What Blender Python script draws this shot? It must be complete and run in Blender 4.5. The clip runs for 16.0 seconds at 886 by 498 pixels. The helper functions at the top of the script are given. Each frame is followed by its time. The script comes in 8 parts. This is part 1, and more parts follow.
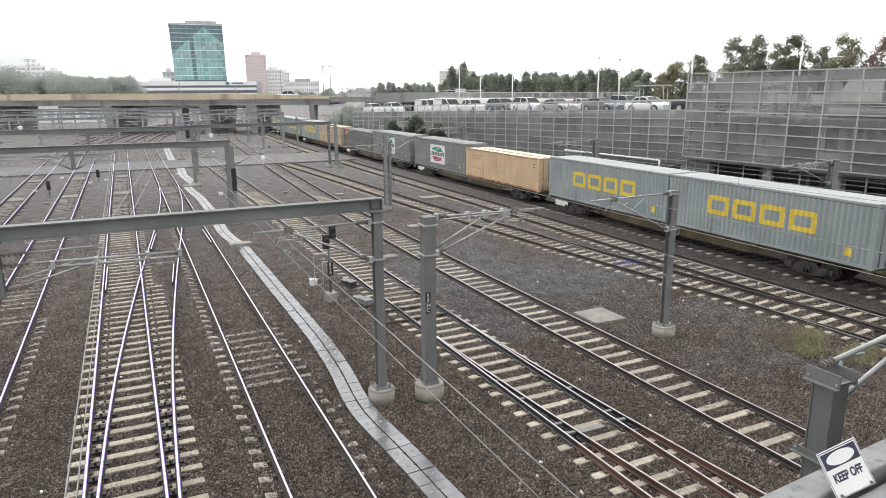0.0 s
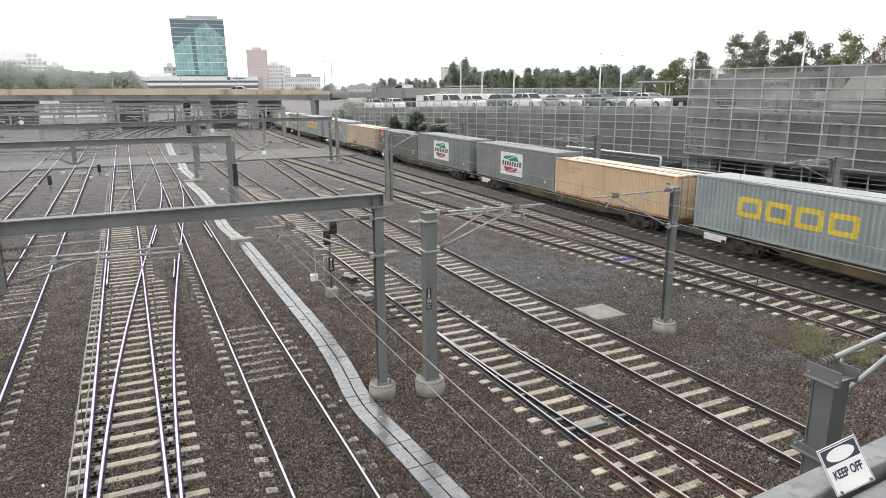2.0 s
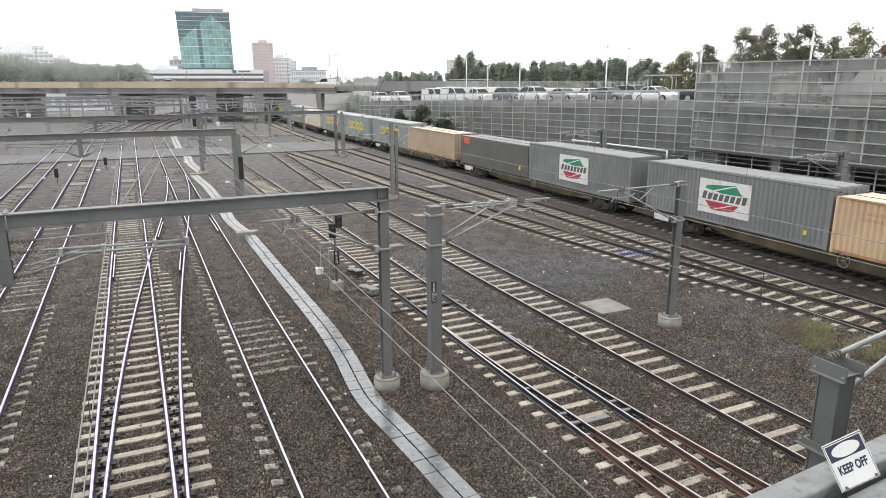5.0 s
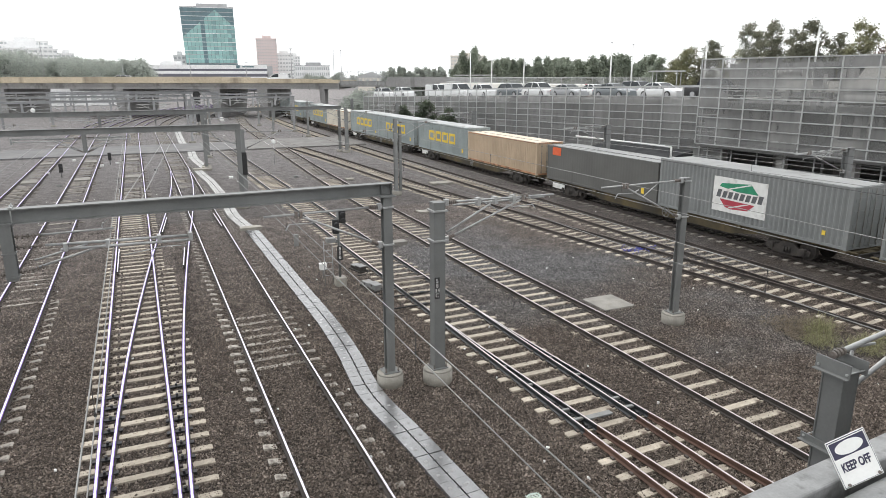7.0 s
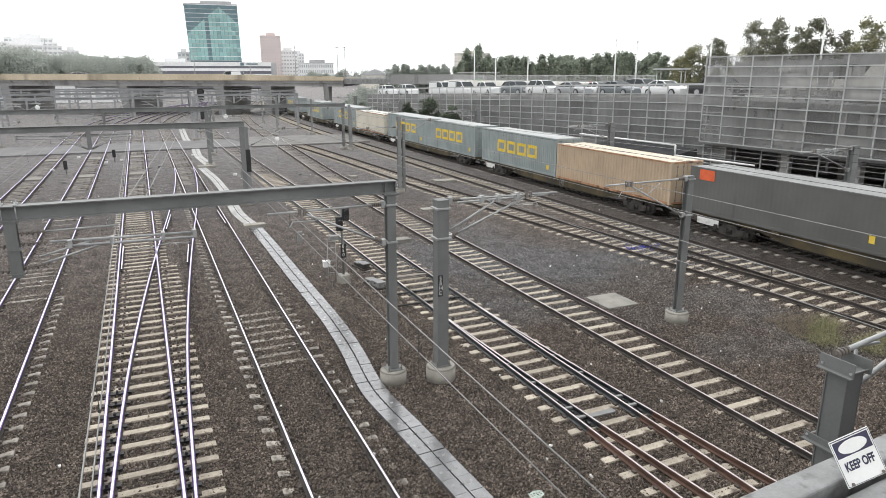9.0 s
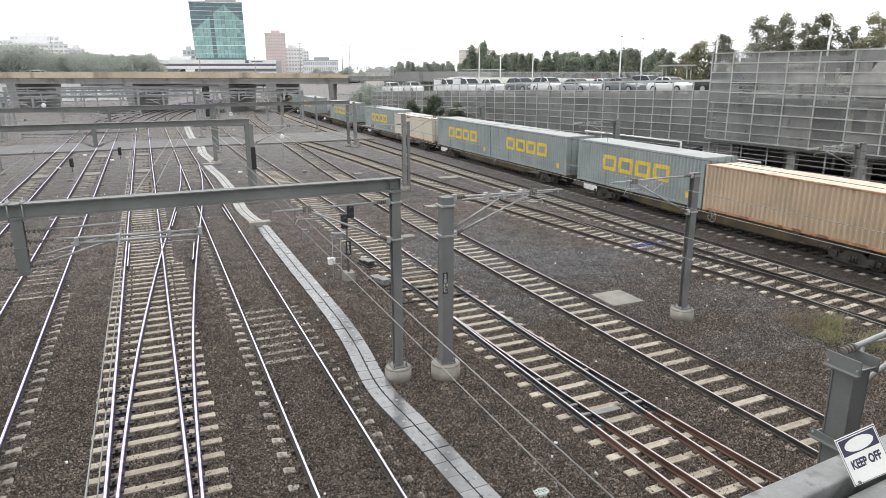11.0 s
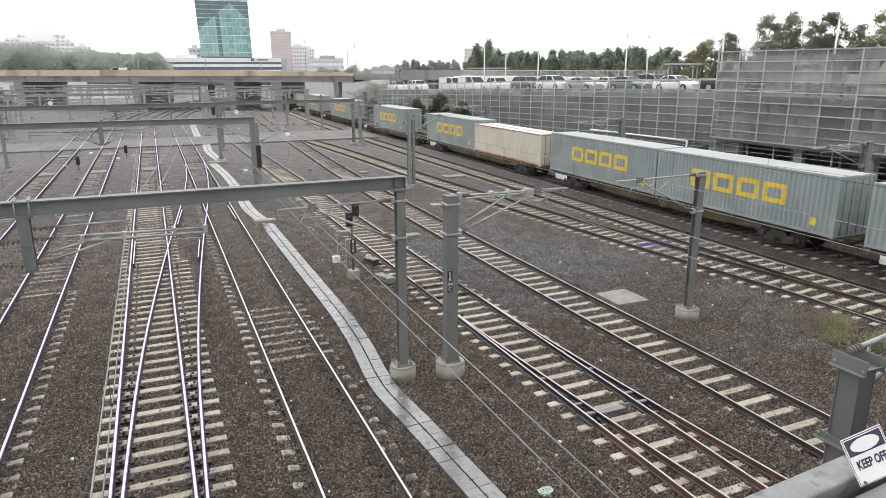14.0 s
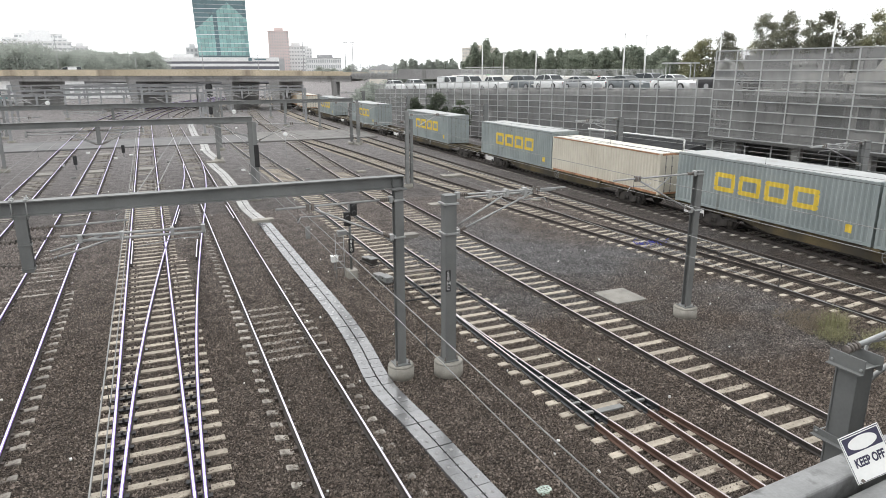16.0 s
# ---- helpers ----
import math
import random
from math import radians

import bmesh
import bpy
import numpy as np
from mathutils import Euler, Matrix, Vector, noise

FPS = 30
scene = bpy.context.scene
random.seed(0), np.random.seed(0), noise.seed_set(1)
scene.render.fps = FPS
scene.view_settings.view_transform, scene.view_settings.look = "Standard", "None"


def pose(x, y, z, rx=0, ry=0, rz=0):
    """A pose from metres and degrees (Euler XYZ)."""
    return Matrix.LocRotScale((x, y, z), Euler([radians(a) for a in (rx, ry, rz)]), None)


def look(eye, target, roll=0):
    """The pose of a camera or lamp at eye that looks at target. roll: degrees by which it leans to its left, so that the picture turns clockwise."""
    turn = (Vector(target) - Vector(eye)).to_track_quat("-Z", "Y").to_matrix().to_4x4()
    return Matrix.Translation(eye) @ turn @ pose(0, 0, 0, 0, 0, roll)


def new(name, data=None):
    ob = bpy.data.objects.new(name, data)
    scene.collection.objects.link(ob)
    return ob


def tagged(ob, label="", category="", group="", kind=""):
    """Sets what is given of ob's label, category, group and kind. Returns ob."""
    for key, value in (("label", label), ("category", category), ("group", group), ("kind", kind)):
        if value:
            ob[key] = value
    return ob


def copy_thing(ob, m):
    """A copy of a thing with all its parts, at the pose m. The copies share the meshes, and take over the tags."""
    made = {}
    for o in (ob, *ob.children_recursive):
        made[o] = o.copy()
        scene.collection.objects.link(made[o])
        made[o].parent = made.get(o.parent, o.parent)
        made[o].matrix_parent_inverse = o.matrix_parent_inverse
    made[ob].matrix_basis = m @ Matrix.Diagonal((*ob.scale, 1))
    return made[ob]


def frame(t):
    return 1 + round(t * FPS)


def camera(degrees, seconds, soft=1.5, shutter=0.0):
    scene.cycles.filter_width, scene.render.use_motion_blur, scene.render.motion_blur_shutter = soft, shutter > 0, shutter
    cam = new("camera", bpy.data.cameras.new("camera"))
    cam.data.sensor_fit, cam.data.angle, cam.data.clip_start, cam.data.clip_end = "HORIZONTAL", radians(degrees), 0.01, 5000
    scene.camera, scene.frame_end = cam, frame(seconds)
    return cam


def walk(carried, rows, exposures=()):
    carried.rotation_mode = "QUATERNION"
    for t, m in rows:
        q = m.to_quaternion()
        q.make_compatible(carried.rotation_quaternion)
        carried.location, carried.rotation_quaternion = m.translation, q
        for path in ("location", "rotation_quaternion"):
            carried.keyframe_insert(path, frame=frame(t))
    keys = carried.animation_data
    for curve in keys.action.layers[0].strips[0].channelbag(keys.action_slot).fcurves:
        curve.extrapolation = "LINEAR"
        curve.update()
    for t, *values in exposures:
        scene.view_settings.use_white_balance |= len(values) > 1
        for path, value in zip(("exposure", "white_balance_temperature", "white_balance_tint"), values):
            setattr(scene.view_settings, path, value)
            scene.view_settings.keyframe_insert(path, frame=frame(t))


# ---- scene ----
cam = camera(67.3, 16.0, soft=0.5)
EYE_Z = 8.87
TURNS = [(0, 76.68, 0.34, -25.28), (0.5, 76.63, 0.28, -25.27), (1, 76.54, 0.25, -25.26), (1.5, 76.44, 0.22, -25.22), (2, 76.33, 0.20, -25.16),
         (2.5, 76.23, 0.22, -25.08), (3, 76.14, 0.24, -24.99), (3.5, 76.07, 0.23, -24.92), (4, 76.01, 0.21, -24.85), (6.5, 75.47, 0.03, -24.44),
         (7, 75.44, 0.05, -24.37), (7.5, 75.42, 0.10, -24.31), (8, 75.40, 0.11, -24.24), (8.5, 75.34, 0.05, -24.17), (9, 75.24, -0.02, -24.05),
         (11.5, 74.99, 0.14, -23.58), (12, 74.98, 0.12, -23.51), (12.5, 74.95, 0.10, -23.44), (13, 74.93, 0.11, -23.37), (13.5, 74.92, 0.09, -23.29),
         (14, 74.88, 0.08, -23.22), (14.5, 74.86, 0.11, -23.18), (15, 74.84, 0.13, -23.22), (15.5, 74.83, 0.13, -23.30), (16, 74.82, 0.13, -23.40)]
walk(cam, [(t, pose(0, 0, EYE_Z, a, b, c)) for t, a, b, c in TURNS])

# ---- light: bright overcast sky and a wide, weak sun behind the cloud ----
world = bpy.data.worlds.new("overcast")
scene.world = world
world.use_nodes = True
wn, wl = world.node_tree.nodes, world.node_tree.links
sky = wn.new("ShaderNodeTexSky")
sky.sky_type, sky.sun_disc = "NISHITA", False
sky.sun_elevation, sky.sun_rotation = radians(52), radians(-14)
grey = wn.new("ShaderNodeHueSaturation")
grey.inputs["Saturation"].default_value = 0.12
grey.inputs["Value"].default_value = 0.10
cloud = wn.new("ShaderNodeMixRGB")
cloud.inputs["Fac"].default_value = 0.86
cloud.inputs["Color2"].default_value = (1.10, 1.12, 1.14, 1)
wl.new(sky.outputs[0], grey.inputs["Color"])
wl.new(grey.outputs[0], cloud.inputs["Color1"])
wl.new(cloud.outputs[0], wn["Background"].inputs["Color"])
wn["Background"].inputs["Strength"].default_value = 1.45
sun = new("sun", bpy.data.lights.new("sun", "SUN"))
sun.data.energy, sun.data.angle, sun.data.color = 1.2, radians(22), (1.0, 0.97, 0.93)
sun.matrix_world = look((-15, 58, 77), (0, 0, 0))

# ---- helpers ----
BOX_FACES = ((0, 3, 2, 1), (4, 5, 6, 7), (0, 1, 5, 4), (1, 2, 6, 5), (2, 3, 7, 6), (3, 0, 4, 7))


def box(bm, x0, x1, y0, y1, z0, z1, slot=0, m=None):
    vs = [Vector(p) for p in ((x0, y0, z0), (x1, y0, z0), (x1, y1, z0), (x0, y1, z0), (x0, y0, z1), (x1, y0, z1), (x1, y1, z1), (x0, y1, z1))]
    vs = [bm.verts.new(m @ v if m else v) for v in vs]
    for f in BOX_FACES:
        bm.faces.new([vs[i] for i in f]).material_index = slot
    return vs


def rounded(bm, x0, x1, y0, y1, z0, z1, r, slot=0, m=None):
    """A box with chamfered edges."""
    tmp = bmesh.new()
    box(tmp, x0, x1, y0, y1, z0, z1)
    bmesh.ops.bevel(tmp, geom=tmp.edges[:], offset=r, segments=2, affect="EDGES", profile=0.5)
    merge(bm, tmp, slot, m)


def merge(bm, tmp, slot=0, m=None):
    at = {v: bm.verts.new(m @ v.co if m else v.co) for v in tmp.verts}
    for f in tmp.faces:
        g = bm.faces.new([at[v] for v in f.verts])
        g.material_index, g.smooth = slot, f.smooth
    tmp.free()


def tube(bm, a, b, r, seg=8, slot=0, r2=None, caps=True):
    a, b = Vector(a), Vector(b)
    d = (b - a).normalized()
    u = d.orthogonal().normalized()
    w = d.cross(u)
    rings = []
    for p, rr in ((a, r), (b, r if r2 is None else r2)):
        rings.append([bm.verts.new(p + rr * (math.cos(k * math.tau / seg) * u + math.sin(k * math.tau / seg) * w)) for k in range(seg)])
    for k in range(seg):
        f = bm.faces.new((rings[0][k], rings[0][(k + 1) % seg], rings[1][(k + 1) % seg], rings[1][k]))
        f.material_index, f.smooth = slot, seg > 5
    if caps:
        bm.faces.new(rings[0][::-1]).material_index = slot
        bm.faces.new(rings[1]).material_index = slot


def pipe(bm, pts, r, seg=6, slot=0):
    for a, b in zip(pts, pts[1:]):
        tube(bm, a, b, r, seg, slot)


def cord(bm, pts, r, seg=5, slot=0):
    """One unbroken wire or bent pipe through the points."""
    pts = [Vector(p) for p in pts]
    rings = []
    for i, p in enumerate(pts):
        d = (pts[min(i + 1, len(pts) - 1)] - pts[max(i - 1, 0)]).normalized()
        u = d.cross(Vector((0, 0, 1)))
        u = u.normalized() if u.length > 0.05 else Vector((1, 0, 0))
        w = d.cross(u)
        rings.append([bm.verts.new(p + r * (math.cos(k * math.tau / seg) * u + math.sin(k * math.tau / seg) * w)) for k in range(seg)])
    for r0, r1 in zip(rings, rings[1:]):
        for k in range(seg):
            f = bm.faces.new((r0[k], r0[(k + 1) % seg], r1[(k + 1) % seg], r1[k]))
            f.material_index, f.smooth = slot, True
    bm.faces.new(rings[0][::-1]).material_index = slot
    bm.faces.new(rings[-1]).material_index = slot


def extrude(bm, profile, path, slot=0, slots=None, closed=True):
    """Sweeps a profile of (side, up) along a path of (x, y, z), always upright."""
    rings = []
    for i, p in enumerate(path):
        a, b = Vector(path[max(i - 1, 0)]), Vector(path[min(i + 1, len(path) - 1)])
        d = (b - a)
        d = Vector((d.x, d.y, 0)).normalized()
        side = Vector((d.y, -d.x, 0))
        rings.append([bm.verts.new(Vector(p) + side * s + Vector((0, 0, h))) for s, h in profile])
    n = len(profile)
    for r0, r1 in zip(rings, rings[1:]):
        for k in range(n if closed else n - 1):
            f = bm.faces.new((r0[k], r1[k], r1[(k + 1) % n], r0[(k + 1) % n]))
            f.material_index = slots[k] if slots else slot
    if closed:
        bm.faces.new(rings[0]).material_index = slot
        bm.faces.new(rings[-1][::-1]).material_index = slot


def mesh_of(name, bm, mats):
    bmesh.ops.recalc_face_normals(bm, faces=bm.faces[:])
    me = bpy.data.meshes.new(name)
    bm.to_mesh(me)
    bm.free()
    for mt in mats if isinstance(mats, (list, tuple)) else [mats]:
        me.materials.append(mt)
    return me


def part(name, bm, material, parent, label=""):
    ob = new(name, mesh_of(name, bm, material))
    ob.parent = parent
    if label:
        ob["label"] = label
    return ob


def thing(name, label, category, group="", kind="", at=None):
    ob = tagged(new(name), label, category, group, kind)
    ob.empty_display_size = 0.2
    if at is not None:
        ob.matrix_basis = at
    return ob


def solid(name, bm, material, label, category, group="", kind=""):
    return tagged(new(name, mesh_of(name, bm, material)), label, category, group, kind)


# ---- materials ----
def material(name, c1, c2, rough=0.8, metal=0.0, scale=3.0, fine=60.0, fine_amount=0.3, bump=0.3, bump_dist=0.01, per_object=0.0, per_island=0.0,
             stain=None, stain_scale=0.7, stain_at=0.55, streak=False, spec=0.5, rough_var=0.1):
    """Two base colours mixed by a broad noise, a fine grain over it, relief, and stains of a third colour."""
    mt = bpy.data.materials.new(name)
    mt.use_nodes = True
    n, l = mt.node_tree.nodes, mt.node_tree.links
    bsdf = n["Principled BSDF"]
    co = n.new("ShaderNodeTexCoord")
    broad = n.new("ShaderNodeTexNoise")
    broad.inputs["Scale"].default_value, broad.inputs["Detail"].default_value = scale, 5
    grain = n.new("ShaderNodeTexNoise")
    grain.inputs["Scale"].default_value, grain.inputs["Detail"].default_value = fine, 3
    l.new(co.outputs["Object"], broad.inputs["Vector"])
    l.new(co.outputs["Object"], grain.inputs["Vector"])
    ramp = n.new("ShaderNodeValToRGB")
    ramp.color_ramp.elements[0].position, ramp.color_ramp.elements[1].position = 0.35, 0.65
    ramp.color_ramp.elements[0].color, ramp.color_ramp.elements[1].color = (*c1, 1), (*c2, 1)
    l.new(broad.outputs["Fac"], ramp.inputs["Fac"])
    col = ramp.outputs["Color"]

    def times(col, value):
        mul = n.new("ShaderNodeMixRGB")
        mul.blend_type = "MULTIPLY"
        mul.inputs["Fac"].default_value = 1
        l.new(col, mul.inputs["Color1"])
        l.new(value, mul.inputs["Color2"])
        return mul.outputs["Color"]

    def span(value, lo, hi):
        mr = n.new("ShaderNodeMapRange")
        mr.inputs["To Min"].default_value, mr.inputs["To Max"].default_value = lo, hi
        l.new(value, mr.inputs["Value"])
        return mr.outputs["Result"]

    if fine_amount:
        col = times(col, span(grain.outputs["Fac"], 1 - fine_amount, 1 + fine_amount))
    if per_object:
        info = n.new("ShaderNodeObjectInfo")
        col = times(col, span(info.outputs["Random"], 1 - per_object, 1 + per_object))
    if per_island:
        geo = n.new("ShaderNodeNewGeometry")
        col = times(col, span(geo.outputs["Random Per Island"], 1 - per_island, 1 + per_island))
    if stain:
        st = n.new("ShaderNodeTexNoise")
        st.inputs["Scale"].default_value, st.inputs["Detail"].default_value = stain_scale, 8
        if streak:
            mp = n.new("ShaderNodeMapping")
            mp.inputs["Scale"].default_value = (1, 1, 0.12)
            l.new(co.outputs["Object"], mp.inputs["Vector"])
            l.new(mp.outputs["Vector"], st.inputs["Vector"])
        else:
            l.new(co.outputs["Object"], st.inputs["Vector"])
        sr = n.new("ShaderNodeValToRGB")
        sr.color_ramp.elements[0].position, sr.color_ramp.elements[1].position = stain_at, min(stain_at + 0.15, 1)
        l.new(st.outputs["Fac"], sr.inputs["Fac"])
        mix = n.new("ShaderNodeMixRGB")
        mix.inputs["Color2"].default_value = (*stain, 1)
        l.new(sr.outputs["Color"], mix.inputs["Fac"])
        l.new(col, mix.inputs["Color1"])
        col = mix.outputs["Color"]
    l.new(col, bsdf.inputs["Base Color"])
    bsdf.inputs["Metallic"].default_value = metal
    bsdf.inputs["Specular IOR Level"].default_value = spec
    l.new(span(broad.outputs["Fac"], max(rough - rough_var, 0.02), min(rough + rough_var, 1)), bsdf.inputs["Roughness"])
    if bump:
        bp = n.new("ShaderNodeBump")
        bp.inputs["Strength"].default_value, bp.inputs["Distance"].default_value = bump, bump_dist
        l.new(grain.outputs["Fac"], bp.inputs["Height"])
        l.new(bp.outputs["Normal"], bsdf.inputs["Normal"])
    return mt


def ballast_material(name, browns, greys, stone=23.0, chips=False):
    """Crushed stone: cells of many tones, brown where the tracks shed rust, blue-grey on fresh fill, with deep relief."""
    mt = bpy.data.materials.new(name)
    mt.use_nodes = True
    n, l = mt.node_tree.nodes, mt.node_tree.links
    bsdf = n["Principled BSDF"]
    co = n.new("ShaderNodeTexCoord")
    cells = n.new("ShaderNodeTexVoronoi")
    cells.inputs["Scale"].default_value = stone
    l.new(co.outputs["Object"], cells.inputs["Vector"])
    tone = n.new("ShaderNodeSeparateColor")
    l.new(cells.outputs["Color"], tone.inputs["Color"])
    each = tone.outputs["Red"]
    if chips:
        each = n.new("ShaderNodeNewGeometry").outputs["Random Per Island"]
    ramps = []
    for cols in (browns, greys):
        r = n.new("ShaderNodeValToRGB")
        r.color_ramp.elements.new(0.5)
        for e, pos, c in zip(r.color_ramp.elements, (0.0, 0.55, 1.0), cols):
            e.position, e.color = pos, (*c, 1)
        l.new(each, r.inputs["Fac"])
        ramps.append(r)
    patch = n.new("ShaderNodeTexNoise")
    patch.inputs["Scale"].default_value, patch.inputs["Detail"].default_value = 0.11, 6
    l.new(co.outputs["Object"], patch.inputs["Vector"])
    near = n.new("ShaderNodeVectorMath")
    near.operation = "DISTANCE"
    near.inputs[1].default_value = (20.0, 27.0, 0)
    l.new(co.outputs["Object"], near.inputs[0])
    fall = n.new("ShaderNodeMapRange")
    fall.inputs["From Min"].default_value, fall.inputs["From Max"].default_value = 4.0, 17.0
    fall.inputs["To Min"].default_value, fall.inputs["To Max"].default_value = 0.17, -0.22
    l.new(near.outputs["Value"], fall.inputs["Value"])
    both = n.new("ShaderNodeMath")
    l.new(patch.outputs["Fac"], both.inputs[0])
    l.new(fall.outputs["Result"], both.inputs[1])
    pr = n.new("ShaderNodeValToRGB")
    pr.color_ramp.elements[0].position, pr.color_ramp.elements[1].position = 0.48, 0.66
    l.new(both.outputs[0], pr.inputs["Fac"])
    mix = n.new("ShaderNodeMixRGB")
    l.new(pr.outputs["Color"], mix.inputs["Fac"])
    l.new(ramps[0].outputs["Color"], mix.inputs["Color1"])
    l.new(ramps[1].outputs["Color"], mix.inputs["Color2"])
    dirt = n.new("ShaderNodeTexNoise")
    dirt.inputs["Scale"].default_value, dirt.inputs["Detail"].default_value = 1.3, 6
    l.new(co.outputs["Object"], dirt.inputs["Vector"])
    dr = n.new("ShaderNodeMapRange")
    dr.inputs["From Min"].default_value, dr.inputs["From Max"].default_value = 0.3, 0.7
    dr.inputs["To Min"].default_value, dr.inputs["To Max"].default_value = 0.78, 1.22
    l.new(dirt.outputs["Fac"], dr.inputs["Value"])
    clump = n.new("ShaderNodeTexVoronoi")
    clump.inputs["Scale"].default_value = 12.0
    l.new(co.outputs["Object"], clump.inputs["Vector"])
    split = n.new("ShaderNodeSeparateColor")
    l.new(clump.outputs["Color"], split.inputs["Color"])
    cm = n.new("ShaderNodeMapRange")
    cm.inputs["To Min"].default_value, cm.inputs["To Max"].default_value = 0.74, 1.26
    l.new(split.outputs["Red"], cm.inputs["Value"])
    speck = n.new("ShaderNodeMath")
    speck.operation = "MULTIPLY"
    l.new(cm.outputs["Result"], speck.inputs[0])
    l.new(dr.outputs["Result"], speck.inputs[1])
    dr = speck
    # distance haze put into the stone colour: paler further along the yard
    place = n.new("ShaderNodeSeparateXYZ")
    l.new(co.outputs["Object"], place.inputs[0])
    far_haze = n.new("ShaderNodeMapRange")
    far_haze.inputs["From Min"].default_value, far_haze.inputs["From Max"].default_value = 22.0, 75.0
    far_haze.inputs["To Min"].default_value, far_haze.inputs["To Max"].default_value = 0.0, 0.80
    l.new(place.outputs["Y"], far_haze.inputs["Value"])
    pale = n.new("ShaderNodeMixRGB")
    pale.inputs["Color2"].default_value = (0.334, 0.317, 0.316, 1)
    l.new(far_haze.outputs["Result"], pale.inputs["Fac"])
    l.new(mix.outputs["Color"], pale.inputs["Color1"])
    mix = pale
    mul = n.new("ShaderNodeMixRGB")
    mul.blend_type = "MULTIPLY"
    mul.inputs["Fac"].default_value = 1
    l.new(mix.outputs["Color"], mul.inputs["Color1"])
    l.new(dr.outputs[0], mul.inputs["Color2"])
    l.new(mul.outputs["Color"], bsdf.inputs["Base Color"])
    bsdf.inputs["Roughness"].default_value = 0.95
    bsdf.inputs["Specular IOR Level"].default_value = 0.2
    lump = n.new("ShaderNodeMath")
    lump.operation = "MULTIPLY_ADD"
    l.new(tone.outputs["Green"], lump.inputs[0])
    lump.inputs[1].default_value = 0.9
    l.new(cells.outputs["Distance"], lump.inputs[2])
    bp = n.new("ShaderNodeBump")
    bp.inputs["Strength"].default_value, bp.inputs["Distance"].default_value = 0.25 if chips else 1.0, 0.06
    l.new(lump.outputs[0], bp.inputs["Height"])
    l.new(bp.outputs["Normal"], bsdf.inputs["Normal"])
    return mt


def mesh_screen_material(name, colour, see):
    """Perforated sheet: part of the light passes through the holes."""
    mt = bpy.data.materials.new(name)
    mt.use_nodes = True
    n, l = mt.node_tree.nodes, mt.node_tree.links
    bsdf, out = n["Principled BSDF"], n["Material Output"]
    co = n.new("ShaderNodeTexCoord")
    ns = n.new("ShaderNodeTexNoise")
    ns.inputs["Scale"].default_value, ns.inputs["Detail"].default_value = 0.35, 5
    l.new(co.outputs["Object"], ns.inputs["Vector"])
    weave = n.new("ShaderNodeTexNoise")
    weave.inputs["Scale"].default_value, weave.inputs["Detail"].default_value = 2.2, 6
    mp = n.new("ShaderNodeMapping")
    mp.inputs["Scale"].default_value = (1, 1, 0.3)
    l.new(co.outputs["Object"], mp.inputs["Vector"])
    l.new(mp.outputs["Vector"], weave.inputs["Vector"])
    avg = n.new("ShaderNodeMath")
    avg.operation = "MULTIPLY_ADD"
    avg.inputs[1].default_value, avg.inputs[2].default_value = 0.9, -0.45
    l.new(weave.outputs["Fac"], avg.inputs[0])
    tot = n.new("ShaderNodeMath")
    l.new(ns.outputs["Fac"], tot.inputs[0])
    l.new(avg.outputs[0], tot.inputs[1])
    ns = tot
    rp = n.new("ShaderNodeValToRGB")
    rp.color_ramp.elements[0].color = (*[c * 0.62 for c in colour], 1)
    rp.color_ramp.elements[1].color = (*[c * 1.38 for c in colour], 1)
    l.new(ns.outputs[0], rp.inputs["Fac"])
    info = n.new("ShaderNodeObjectInfo")
    tone = n.new("ShaderNodeMapRange")
    tone.inputs["To Min"].default_value, tone.inputs["To Max"].default_value = 0.80, 1.20
    l.new(info.outputs["Random"], tone.inputs["Value"])
    each = n.new("ShaderNodeMixRGB")
    each.blend_type = "MULTIPLY"
    each.inputs["Fac"].default_value = 1
    l.new(rp.outputs["Color"], each.inputs["Color1"])
    l.new(tone.outputs["Result"], each.inputs["Color2"])
    l.new(each.outputs["Color"], bsdf.inputs["Base Color"])
    bsdf.inputs["Roughness"].default_value = 0.6
    tr = n.new("ShaderNodeBsdfTransparent")
    mx = n.new("ShaderNodeMixShader")
    mx.inputs["Fac"].default_value = 1 - see
    l.new(tr.outputs[0], mx.inputs[1])
    l.new(bsdf.outputs[0], mx.inputs[2])
    l.new(mx.outputs[0], out.inputs["Surface"])
    return mt


def glass_material(name, tint, rough=0.05, ior=1.6):
    """Window glass seen from outside: dark, glossy."""
    mt = bpy.data.materials.new(name)
    mt.use_nodes = True
    n, l = mt.node_tree.nodes, mt.node_tree.links
    b = n["Principled BSDF"]
    info = n.new("ShaderNodeObjectInfo")
    mr = n.new("ShaderNodeMapRange")
    mr.inputs["To Min"].default_value, mr.inputs["To Max"].default_value = 0.88, 1.14
    l.new(info.outputs["Random"], mr.inputs["Value"])
    mul = n.new("ShaderNodeMixRGB")
    mul.blend_type = "MULTIPLY"
    mul.inputs["Fac"].default_value = 1
    mul.inputs["Color1"].default_value = (*tint, 1)
    l.new(mr.outputs["Result"], mul.inputs["Color2"])
    l.new(mul.outputs["Color"], b.inputs["Base Color"])
    b.inputs["Roughness"].default_value = rough
    b.inputs["IOR"].default_value = ior
    return mt


